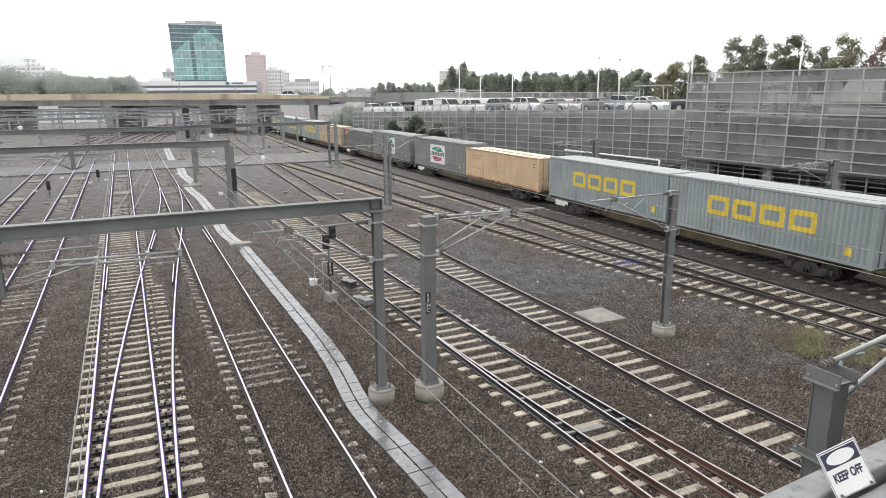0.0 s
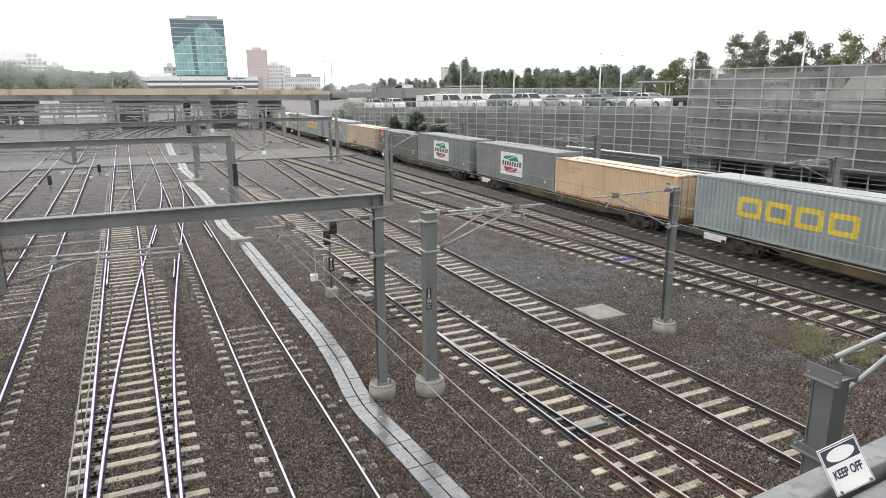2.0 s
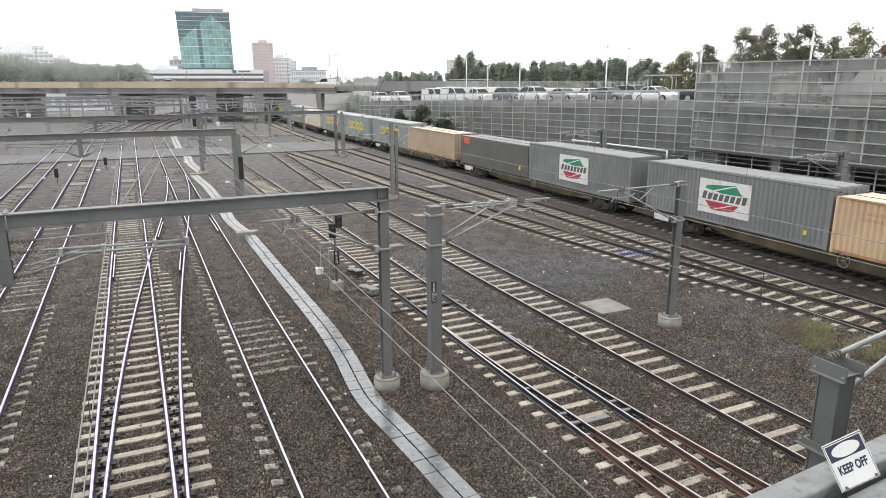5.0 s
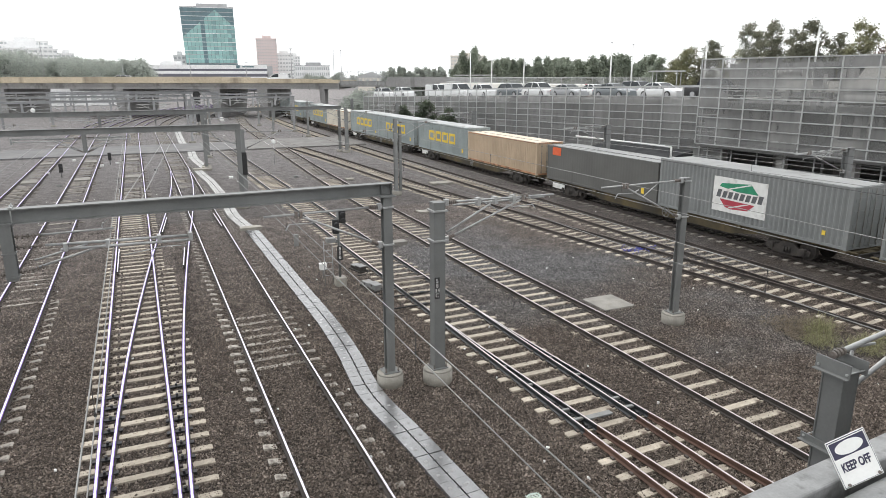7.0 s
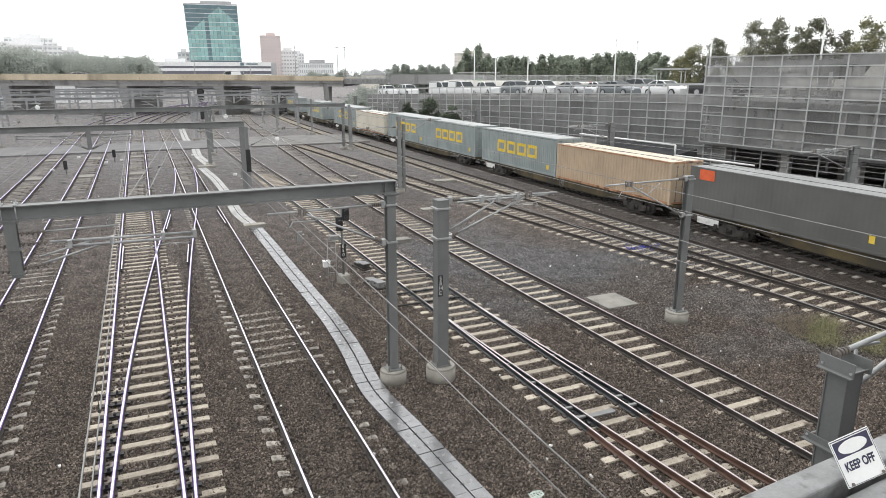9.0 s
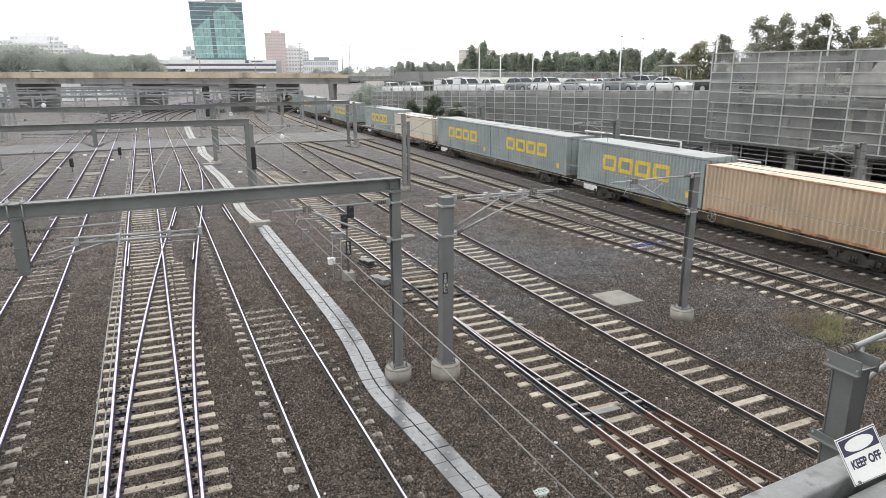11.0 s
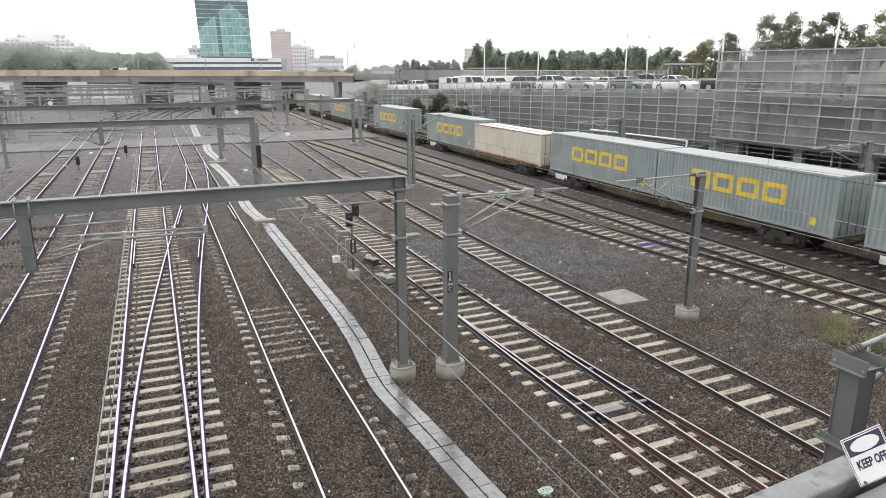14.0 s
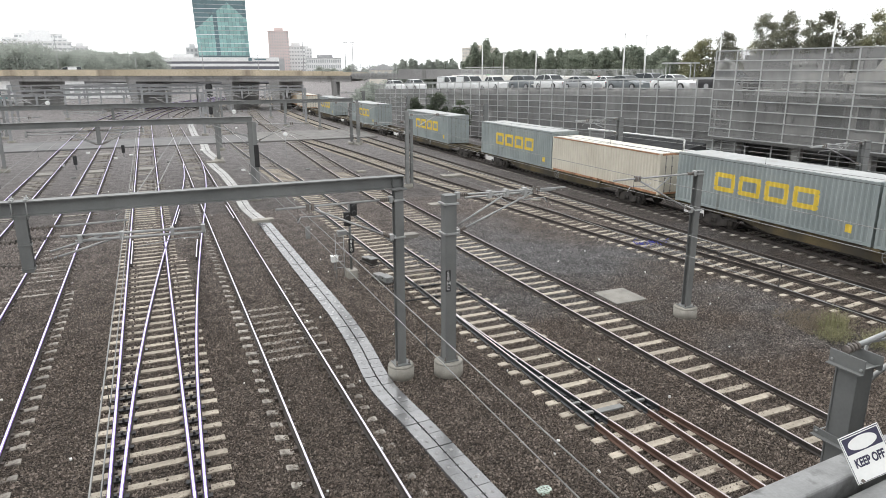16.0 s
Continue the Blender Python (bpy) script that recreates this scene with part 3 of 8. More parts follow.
WAGON = material("wagon_paint", (0.052, 0.042, 0.025), (0.118, 0.090, 0.042), 0.75, scale=0.8, fine=20, stain=(0.050, 0.042, 0.030), stain_scale=0.7, stain_at=0.46, streak=True)
WORN_RED = material("worn_red_print", (0.52, 0.33, 0.205), (0.61, 0.435, 0.28), 0.7, scale=6, fine=30, bump=0)
GRIME = material("brake_grime", (0.028, 0.025, 0.023), (0.060, 0.052, 0.045), 0.85, scale=3, fine=30)


def corrugated(bm, along, length, z0, z1, place, pitch=0.278, depth=0.055):
    """A sheet pressed in trapezoids; place(a, out, z) gives the point."""
    n = int(length / pitch)
    p = length / n
    rows = []
    for k in range(n):
        for f, o in ((0.0, 0), (0.26, 0), (0.50, -depth), (0.76, -depth)):
            rows.append((along + (k + f) * p, o))
    rows.append((along + length, 0))
    vs = [[bm.verts.new(place(a, o, z)) for z in (z0, z1)] for a, o in rows]
    for a, b in zip(vs, vs[1:]):
        bm.faces.new((a[0], b[0], b[1], a[1]))


def container(label, paint_mat, roof_mat, high=True, trim=None, mark=None, group="containers on the train", depth=0.055):
    """A forty-foot box; its origin lies on the wagon's floor at the middle, its doors at the -y end."""
    h = 2.90 if high else 2.59
    ob = thing("shipping_container", label, "container", group)
    L, W = BOX_L / 2, BOX_W / 2
    frame_mat = trim or paint_mat
    for sx in (-1, 1):
        bm = bmesh.new()
        corrugated(bm, -L + 0.14, BOX_L - 0.28, 0.14, h - 0.10, lambda a, o, z: (sx * (W - 0.012 + o), a, z), depth=depth)
        part("side_panel", bm, paint_mat, ob)
        bm = bmesh.new()
        rounded(bm, sx * W - (0.05 if sx > 0 else 0), sx * W + (0.05 if sx < 0 else 0), -L + 0.14, L - 0.14, 0.02, 0.16, 0.008)
        part("bottom_rail", bm, frame_mat, ob)
        bm = bmesh.new()
        rounded(bm, sx * W - (0.05 if sx > 0 else 0), sx * W + (0.05 if sx < 0 else 0), -L + 0.14, L - 0.14, h - 0.11, h - 0.03, 0.008)
        part("top_rail", bm, frame_mat, ob)
        for sy in (-1, 1):
            bm = bmesh.new()
            x0, x1 = sorted((sx * W, sx * (W - 0.16)))
            y0, y1 = sorted((sy * L, sy * (L - 0.14)))
            box(bm, x0, x1, y0, y1, 0.12, h - 0.12)
            for z in (0.0, h - 0.12):
                rounded(bm, x0 - 0.003, x1 + 0.003, y0 - 0.003, y1 + 0.003, z, z + 0.12, 0.012)
            part("corner_post", bm, paint_mat, ob)
    bm = bmesh.new()
    corrugated(bm, -L + 0.13, BOX_L - 0.26, -W + 0.05, W - 0.05, lambda a, o, z: (z, a, h - 0.010 + o * 0.12))
    part("roof", bm, roof_mat, ob, "faded roof with pressed ribs")
    bm = bmesh.new()
    corrugated(bm, -W + 0.16, BOX_W - 0.32, 0.14, h - 0.10, lambda a, o, z: (a, L - 0.03 + o, z), 0.25)
    box(bm, -W + 0.14, W - 0.14, L - 0.13, L - 0.002, h - 0.12, h - 0.02)
    box(bm, -W + 0.14, W - 0.14, L - 0.13, L - 0.002, 0.02, 0.15)
    part("end_wall", bm, paint_mat, ob)
    for s in (-1, 1):
        bm = bmesh.new()
        x0, x1 = sorted((s * 0.012, s * (W - 0.165)))
        box(bm, x0, x1, -L + 0.02, -L + 0.07, 0.14, h - 0.14)
        for z in (0.5, 1.1, 1.7, 2.3):
            box(bm, x0 + 0.06, x1 - 0.06, -L + 0.005, -L + 0.022, z - 0.11, z + 0.11)
        door = part("door", bm, paint_mat, ob, "container door with ribs and lock rods")
        for q in (0.30, 0.78):
            bm = bmesh.new()
            tube(bm, (s * q, -L - 0.012, 0.10), (s * q, -L - 0.012, h - 0.08), 0.020, 6)
            for z in (0.25, 1.05, 1.75, h - 0.3):
                box(bm, s * q - 0.05, s * q + 0.05, -L - 0.03, -L + 0.01, z - 0.035, z + 0.035)
            part("lock_rod", bm, BAR_STEEL, door)
    bm = bmesh.new()
    box(bm, -W + 0.16, W - 0.16, -L + 0.0, -L + 0.10, 0.02, 0.135)
    part("door_sill", bm, frame_mat, ob)
    bm = bmesh.new()
    box(bm, -W + 0.16, W - 0.16, -L + 0.0, -L + 0.10, h - 0.135, h - 0.02)
    part("door_header", bm, frame_mat, ob)
    bm = bmesh.new()
    box(bm, -W + 0.04, W - 0.04, -L + 0.1, L - 0.1, 0.05, 0.13)
    part("floor", bm, GRIME, ob)
    if mark:
        mark(ob, h)
    return ob


def plate(bm, y0, y1, z0, z1, r=0.0, thick=0.006, slot=0):
    """A thin painted shape on the side that faces -x; rounded by r."""
    x = -BOX_W / 2 - 0.004
    pts = []
    for cy, cz, a0 in ((y1 - r, z1 - r, 0), (y0 + r, z1 - r, 90), (y0 + r, z0 + r, 180), (y1 - r, z0 + r, 270)):
        for k in range(4 if r else 1):
            a = radians(a0 + (k * 30 if r else 45))
            pts.append((cy + (r * math.cos(a) if r else 0), cz + (r * math.sin(a) if r else 0)))
    f = [bm.verts.new((x - thick, a, b)) for a, b in pts]
    g = [bm.verts.new((x, a, b)) for a, b in pts]
    bm.faces.new(f).material_index = slot
    for k in range(len(pts)):
        bm.faces.new((f[k], g[k], g[(k + 1) % len(pts)], f[(k + 1) % len(pts)])).material_index = slot


def painted(bm, y0, y1, z0, z1, cut=0.0, pitch=0.278, depth=0.055):
    """A painted rectangle that follows the pressed side facing -x, its ends cut by a slant."""
    lo, length = -BOX_L / 2 + 0.14, BOX_L - 0.28
    p = length / int(length / pitch)
    ys = {y0, y1, y0 + cut, y1 - cut}
    k = int((y0 - lo) / p) - 1
    while lo + k * p < y1:
        ys |= {lo + (k + f) * p for f in (0.0, 0.26, 0.50, 0.76) if y0 < lo + (k + f) * p < y1}
        k += 1
    ys = sorted(ys)
    rows = []
    for y in ys:
        f = ((y - lo) / p) % 1.0
        o = float(np.interp(f, (0, 0.26, 0.50, 0.76, 1.0), (0, 0, depth, depth, 0)))
        e = max(cut - (y - y0), cut - (y1 - y), 0.0)
        x = -BOX_W / 2 + 0.012 + o - 0.006
        rows.append((bm.verts.new((x, y, z0 + e)), bm.verts.new((x, y, z1 - e))))
    for a, b in zip(rows, rows[1:]):
        bm.faces.new((a[0], b[0], b[1], a[1]))


def ring_mark(ob, h):
    """Four square yellow ring shapes in a row, and a small yellow panel."""
    for k in range(4):
        y1 = 3.18 - k * 1.68
        bm = bmesh.new()
        w, z0, z1, s = 1.44, 1.08, 2.10, 0.25
        painted(bm, y1 - w, y1, z1 - s, z1, 0.11)
        painted(bm, y1 - w, y1, z0, z0 + s, 0.11)
        painted(bm, y1 - s, y1, z0 + s, z1 - s)
        painted(bm, y1 - w, y1 - w + s, z0 + s, z1 - s)
        part("emblem", bm, YELLOW, ob, "square yellow ring emblem")
    bm = bmesh.new()
    painted(bm, -5.12, -4.80, 0.42, 0.80)
    part("code_panel", bm, YELLOW, ob, "small yellow code panel")


def sign_mark(ob, h):
    """A white panel with green and red wedges and a dark bar between."""
    y0, y1, z0, z1 = -1.65, 1.85, 0.54, 2.40
    bm = bmesh.new()
    plate(bm, y0, y1, z0, z1)
    panel = part("sign_panel", bm, PANEL, ob, "white sign panel with green and red wedges")
    x = -BOX_W / 2 - 0.015
    shapes = (("wedge", GREEN_INK, ((1.42, 1.88), (1.30, 2.06), (-0.62, 2.24), (-1.12, 1.74), (0.2, 1.72))), ("wedge", RED_INK, ((1.35, 1.22), (0.95, 0.80), (0.55, 0.74), (-0.55, 0.82), (-0.95, 1.18))),
              ("slash", PANEL, ((0.95, 1.78), (0.72, 1.78), (-0.75, 2.20), (-0.52, 2.20))), ("slash", PANEL, ((0.75, 0.80), (0.55, 0.80), (-0.60, 1.16), (-0.40, 1.16))))
    for k, (kind, mt, pts) in enumerate(shapes):
        bm = bmesh.new()
        d = 0.003 if kind == "slash" else 0.0
        f = [bm.verts.new((x - d, a, b)) for a, b in pts]
        g = [bm.verts.new((x + 0.004, a, b)) for a, b in pts]
        bm.faces.new(f)
        for q in range(len(pts)):
            bm.faces.new((f[q], g[q], g[(q + 1) % len(pts)], f[(q + 1) % len(pts)]))
        part(kind, bm, mt, panel)
    for k in range(8):
        bm = bmesh.new()
        a, tall = 1.60 - k * 0.385, (1.66 if k % 7 else 1.72)
        f = [bm.verts.new((x - 0.002, p, q)) for p, q in ((a, 1.30), (a - 0.27, 1.30), (a - 0.37, tall), (a - 0.10, tall))]
        g = [bm.verts.new((x + 0.004, v.co.y, v.co.z)) for v in f]
        bm.faces.new(f)
        for q in range(4):
            bm.faces.new((f[q], g[q], g[(q + 1) % 4], f[(q + 1) % 4]))
        part("dark_bar", bm, GREY_INK, panel)
    bm = bmesh.new()
    plate(bm, -5.0, -4.82, 0.5, 0.72)
    part("code_panel", bm, YELLOW, ob, "small yellow code panel")


def square_mark(ob, h):
    bm = bmesh.new()
    plate(bm, 4.3, 5.4, 1.90, 2.48, 0.08)
    part("emblem", bm, ORANGE, ob, "orange-red rectangular emblem")
    bm = bmesh.new()
    plate(bm, -4.95, -4.68, 0.5, 0.85)
    part("code_panel", bm, YELLOW, ob, "small yellow code panel")


def faint_mark(ob, h):
    """Worn reddish bars high on the side, a pale test plate and rust runs under the top rail."""
    bm = bmesh.new()
    for a, b, z in ((5.0, 2.9, 1.94), (5.0, 3.4, 1.66)):
        bm = bmesh.new()
        painted(bm, b, a, z, z + 0.16)
        part("worn_bar", bm, WORN_RED, ob, "worn reddish bar")
    for y, z in ((-5.35, 2.05), (-5.35, 1.80)):
        bm = bmesh.new()
        painted(bm, y - 0.16, y + 0.12, z, z + 0.08)
        part("code_bar", bm, GREY_INK, ob, "small dark code bar")


def bogie(ob, y):
    bm = bmesh.new()
    for s in (-1, 1):
        pts = [(-1.25, 0.50), (-0.75, 0.38), (-0.3, 0.30), (0.3, 0.30), (0.75, 0.38), (1.25, 0.50), (1.25, 0.72), (0.6, 0.72), (0.35, 0.92), (-0.35, 0.92), (-0.6, 0.72), (-1.25, 0.72)]
        f = [bm.verts.new((s * 0.98, y + a, b)) for a, b in pts]
        g = [bm.verts.new((s * 1.10, y + a, b)) for a, b in pts]
        bm.faces.new(f)
        bm.faces.new(g[::-1])
        for k in range(len(pts)):
            bm.faces.new((f[k], f[(k + 1) % len(pts)], g[(k + 1) % len(pts)], g[k]))
        for a in (-0.14, 0.0, 0.14):
            tube(bm, (s * 1.13, y + a, 0.42), (s * 1.13, y + a, 0.70), 0.055, 6)
        for a in (-0.9, 0.9):
            rounded(bm, min(s * 1.02, s * 1.2), max(s * 1.02, s * 1.2), y + a - 0.14, y + a + 0.14, 0.50, 0.78, 0.03)
    box(bm, -1.0, 1.0, y - 0.18, y + 0.18, 0.52, 0.80)
    b = part("bogie", bm, GRIME, ob, "black three-piece bogie")
    for a in (-0.9, 0.9):
        bm = bmesh.new()
        tube(bm, (-1.0, y + a, 0.66), (1.0, y + a, 0.66), 0.08, 8)
        for s in (-1, 1):
            tube(bm, (s * 0.68, y + a, 0.66), (s * 0.81, y + a, 0.66), 0.46, 20)
            tube(bm, (s * 0.64, y + a, 0.66), (s * 0.69, y + a, 0.66), 0.49, 20)
            tube(bm, (s * 0.80, y + a, 0.66), (s * 0.90, y + a, 0.66), 0.16, 10)
        part("wheelset", bm, GRIME, b)


def wagon():
    ob = thing("container_wagon", "olive-yellow skeletal container wagon with black bogies", "freight wagon", "wagons of the train")
    E = 12.72
    bm = bmesh.new()
    for s in (-1, 1):
        pts = [(-E, 1.12), (-9.9, 1.12), (-9.9, 0.98), (-7.4, 0.94), (-5.6, 0.62), (5.6, 0.62), (7.4, 0.94), (9.9, 0.98), (9.9, 1.12), (E, 1.12), (E, 1.20), (-E, 1.20)]
        f = [bm.verts.new((s * 0.93, a, b - 0.01)) for a, b in pts]
        g = [bm.verts.new((s * 1.02, a, b - 0.01)) for a, b in pts]
        for q in (f, g[::-1]):
            bm.faces.new(q)
        for k in range(len(pts)):
            bm.faces.new((f[k], f[(k + 1) % len(pts)], g[(k + 1) % len(pts)], g[k]))
        box(bm, min(s * 0.93, s * 1.14), max(s * 0.93, s * 1.14), -E, E, 1.165, 1.188)
    part("side_sill", bm, WAGON, ob, "olive-yellow fish-bellied sills")
    bm = bmesh.new()
    box(bm, -0.3, 0.3, -E, E, 0.80, 1.15)
    for y in (-12.3, -9.3, -6.2, -3.1, 0, 3.1, 6.2, 9.3, 12.3):
        box(bm, -0.95, 0.95, y - 0.12, y + 0.12, 0.95, 1.16)
    part("centre_sill", bm, WAGON, ob)
    for y in (-12.1, -6.2, -0.22, 0.22, 6.2, 12.1):
        for s in (-1, 1):
            bm = bmesh.new()
            rounded(bm, min(s * 0.95, s * 1.26), max(s * 0.95, s * 1.26), y - 0.2, y + 0.2, 1.02, 1.192, 0.02)
            part("container_seat", bm, WAGON, ob)
    bm = bmesh.new()
    for a in range(20):
        t0, t1 = a * math.tau / 20, (a + 1) * math.tau / 20
        tube(bm, (-1.20, -0.8 + 0.30 * math.cos(t0), 0.92 + 0.30 * math.sin(t0)), (-1.20, -0.8 + 0.30 * math.cos(t1), 0.92 + 0.30 * math.sin(t1)), 0.022, 6, caps=False)
    for a in range(5):
        t0 = a * math.tau / 5
        tube(bm, (-1.20, -0.8, 0.92), (-1.20, -0.8 + 0.30 * math.cos(t0), 0.92 + 0.30 * math.sin(t0)), 0.016, 5)
    tube(bm, (-1.22, -0.8, 0.92), (-0.95, -0.8, 0.92), 0.03, 8)
    part("handbrake_wheel", bm, BOX_GREY, ob, "pale spoked handbrake wheel")
    bm = bmesh.new()
    rounded(bm, -1.16, -1.12, 9.95, 11.5, 0.62, 0.99, 0.01)
    part("data_board", bm, PANEL, ob, "pale board below the sill end")
    for s in (-1, 1):
        bm = bmesh.new()
        box(bm, -0.18, 0.18, min(s * E, s * 13.0), max(s * E, s * 13.0), 0.82, 1.05)
        box(bm, -1.0, 1.0, min(s * (E - 0.02), s * (E + 0.1)), max(s * (E - 0.02), s * (E + 0.1)), 0.95, 1.14)
        tube(bm, (0.5, s * E, 0.85), (0.6, s * 13.02, 0.55), 0.03, 6)
        part("coupler", bm, GRIME, ob)
    bm = bmesh.new()
    tube(bm, (-0.7, -3.2, 0.72), (-0.7, -2.2, 0.72), 0.2, 10)
    rounded(bm, -0.98, -0.6, 2.0, 2.9, 0.5, 0.9, 0.03)
    pipe(bm, [(-0.96, -9.5, 0.85), (-0.96, -5.0, 0.55), (-0.96, 5.0, 0.55), (-0.96, 9.5, 0.85)], 0.025)
    part("brake_gear", bm, GRIME, ob)
    for y in (-9.2, 9.2):
        bogie(ob, y)
    return ob


kinds = {
    "q": lambda: container("grey-green corrugated container with four yellow ring emblems", P_GREEN, ROOF["faded_roof"], True, None, ring_mark),
    "t": lambda: container("tan corrugated shipping container with rusty lower rail", P_TAN, ROOF["tan_roof"], False, RUST_TRIM, faint_mark, depth=0.075),
    "w": lambda: container("grey corrugated container with a white green-and-red sign", P_GREY, ROOF["grey_roof"], True, None, sign_mark),
    "d": lambda: container("charcoal container with an orange-red emblem", P_DARK, ROOF["grey_roof"], False, None, square_mark, depth=0.003),
    "b": lambda: container("beige-brown corrugated shipping container", P_BROWN, ROOF["tan_roof"], False, RUST_TRIM, depth=0.075),
    "c": lambda: container("cream corrugated container with rusty rails", P_CREAM, ROOF["cream_roof"], False, RUST_TRIM),
    "p": lambda: container("plain dark grey corrugated container", P_DARK, ROOF["grey_roof"], True),
}
# the boxes from the train's head to its tail; a pair shares a wagon, a single box sits amidships
CONSIST = ["qq", "tw", "wd", "bq", "qq", "cq", "q", "q", "q", "cb", "qq"]
SINGLE = {6: 0.2, 7: -1.0, 8: -4.0}
made, MOVERS = {}, []
FIRST_JOINT = 29.47
for i, pair in enumerate(CONSIST):
    joint = FIRST_JOINT + i * PITCH
    if "wagon" in made:
        car = copy_thing(made["wagon"], Matrix.Identity(4))
    else:
        car = made["wagon"] = wagon()
    MOVERS.append((car, joint, 0.0, 0.0))
    for j, k in enumerate(pair):
        if k in made:
            c = copy_thing(made[k], Matrix.Identity(4))
        else:
            c = made[k] = kinds[k]()
        MOVERS.append((c, joint, SINGLE.get(i, (-1, 1)[j] * (BOX_L / 2 + 0.07)), DECK_Z))

SPEED = ((0, 0), (1.5, 10.7), (3.5, 25.05), (7, 50.35), (9, 64.85), (12.5, 90.15), (14.5, 104.5), (16, 115.2))


def train_motion():
    for ob, joint, off, z in MOVERS:
        rows = []
        for k in range(17):
            y = joint - float(np.interp(k, [s[0] for s in SPEED], [s[1] for s in SPEED]))
            a, b = Vector((T10(y - 9.2), y - 9.2)), Vector((T10(y + 9.2), y + 9.2))
            turn = -math.atan2(b.x - a.x, b.y - a.y)
            mid = (a + b) / 2
            rows.append((k, Matrix.Translation((mid.x, mid.y, z)) @ Matrix.Rotation(turn, 4, "Z") @ Matrix.Translation((0, off, 0))))
        walk(ob, rows)
# ---- car park beside the line ----
CONC = material("car_park_concrete", (0.30, 0.295, 0.28), (0.38, 0.375, 0.36), 0.9, scale=0.4, fine=10, stain=(0.22, 0.21, 0.20), stain_scale=0.5, streak=True)
# same concrete darkened, shade under the deck and indoors put into its colour
DIM_CONC = material("shaded_concrete", (0.16, 0.16, 0.157), (0.22, 0.218, 0.214), 0.9, scale=0.4, fine=10)
DOORWAY_SHADE = material("doorway_shade", (0.05, 0.05, 0.05), (0.08, 0.08, 0.078), 0.9, scale=1)
PALE_WALL = material("pale_render", (0.66, 0.64, 0.60), (0.76, 0.74, 0.69), 0.85, scale=0.3, fine=8)
SCREEN = mesh_screen_material("perforated_sheet", (0.245, 0.245, 0.238), 0.44)
WALL_MESH = mesh_screen_material("woven_mesh", (0.255, 0.255, 0.248), 0.34)
MULLION = material("mullion", (0.38, 0.385, 0.38), (0.47, 0.475, 0.47), 0.55, metal=0.2, scale=0.8, fine=12, fine_amount=0.12, bump=0.05)
N = Vector((0.9965, 0.0837, 0))
ALONG = Vector((-0.0837, 0.9965, 0))


def wall_point(c, y, z, out=0.0):
    """A point on the car park's front line that lies c metres off, at the yard's y; out: metres in front of it."""
    return Vector(((c - out - N.y * y) / N.x, y, z))


def deck_z(y):
    return 6.95 - (y - 45) * 0.021 - max(y - 65, 0) * 0.0068


def bar(bm, a, b, w, d):
    """A flat bar from a to b, w wide in the wall's plane, d deep."""
    a, b = Vector(a), Vector(b)
    t = (b - a).normalized()
    s = N.cross(t).normalized() * w / 2
    o = N * d / 2
    vs = [bm.verts.new(p + x) for p in (a, b) for x in (-s - o, s - o, s + o, -s + o)]
    for f in ((0, 1, 2, 3), (7, 6, 5, 4), (0, 4, 5, 1), (1, 5, 6, 2), (2, 6, 7, 3), (3, 7, 4, 0)):
        bm.faces.new([vs[i] for i in f])


def mesh_wall():
    ob = thing("wall_car_park", "long grey mesh-clad wall of a car park deck", "car park wall", kind="structure")
    ys = [39.25 + 2.15 * k for k in range(35)]
    drops = [-1.05, -0.25, 0.47, 1.15, 1.83, 2.51, 3.19, 3.87, 4.55, 5.23, 5.80]
    for k, y in enumerate(ys):
        bm = bmesh.new()
        bar(bm, wall_point(45.2, y, 0.0, 0.03), wall_point(45.2, y, deck_z(y) + 1.05, 0.03), 0.12, 0.06)
        part("mullion", bm, MULLION, ob)
    for d in drops:
        for k in range(0, 34, 4):
            a, b = ys[k], ys[min(k + 4, 34)]
            bm = bmesh.new()
            bar(bm, wall_point(45.2, a, deck_z(a) - d, 0.06), wall_point(45.2, b, deck_z(b) - d, 0.06), 0.16 if d < -1 else 0.075, 0.05)
            part("transom", bm, MULLION, ob)
    for a, b in zip(ys, ys[1:]):
        for (lo, hi) in zip(drops[2:], drops[1:]):
            bm = bmesh.new()
            c, z0, z1 = 45.2, -lo + 0.03, -hi - 0.03
            vs = [bm.verts.new(p) for p in (wall_point(c, a + 0.04, deck_z(a) + z0), wall_point(c, b - 0.04, deck_z(b) + z0), wall_point(c, b - 0.04, deck_z(b) + z1), wall_point(c, a + 0.04, deck_z(a) + z1))]
            bm.faces.new(vs)
            part("mesh_panel", bm, WALL_MESH, ob)
    return ob


mesh_wall()
bm = bmesh.new()
p = [wall_point(45.6, 42.0, 0), wall_point(45.6, 113.5, 0), wall_point(75, 113.5, 0), wall_point(75, 42.0, 0)]
vs = [bm.verts.new((q.x, q.y, deck_z(q.y) - h)) for h in (0.45, 0) for q in p]
for f in BOX_FACES:
    bm.faces.new([vs[i] for i in f])
solid("deck", bm, CONC, "sloping concrete car park deck", "car park deck", kind="structure")
bm = bmesh.new()
for y in range(46, 113, 7):
    for c in (46.4, 54.0, 62.0):
        q = wall_point(c, y, 0)
        box(bm, q.x - 0.3, q.x + 0.3, q.y - 0.3, q.y + 0.3, 0, deck_z(y) - 0.45)
for c in (68,):
    a, b = wall_point(c, 42, 0), wall_point(c, 113, 0)
    box(bm, a.x, a.x + 0.3, a.y, b.y, 0, 5.3)
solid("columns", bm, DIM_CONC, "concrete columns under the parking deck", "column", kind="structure")


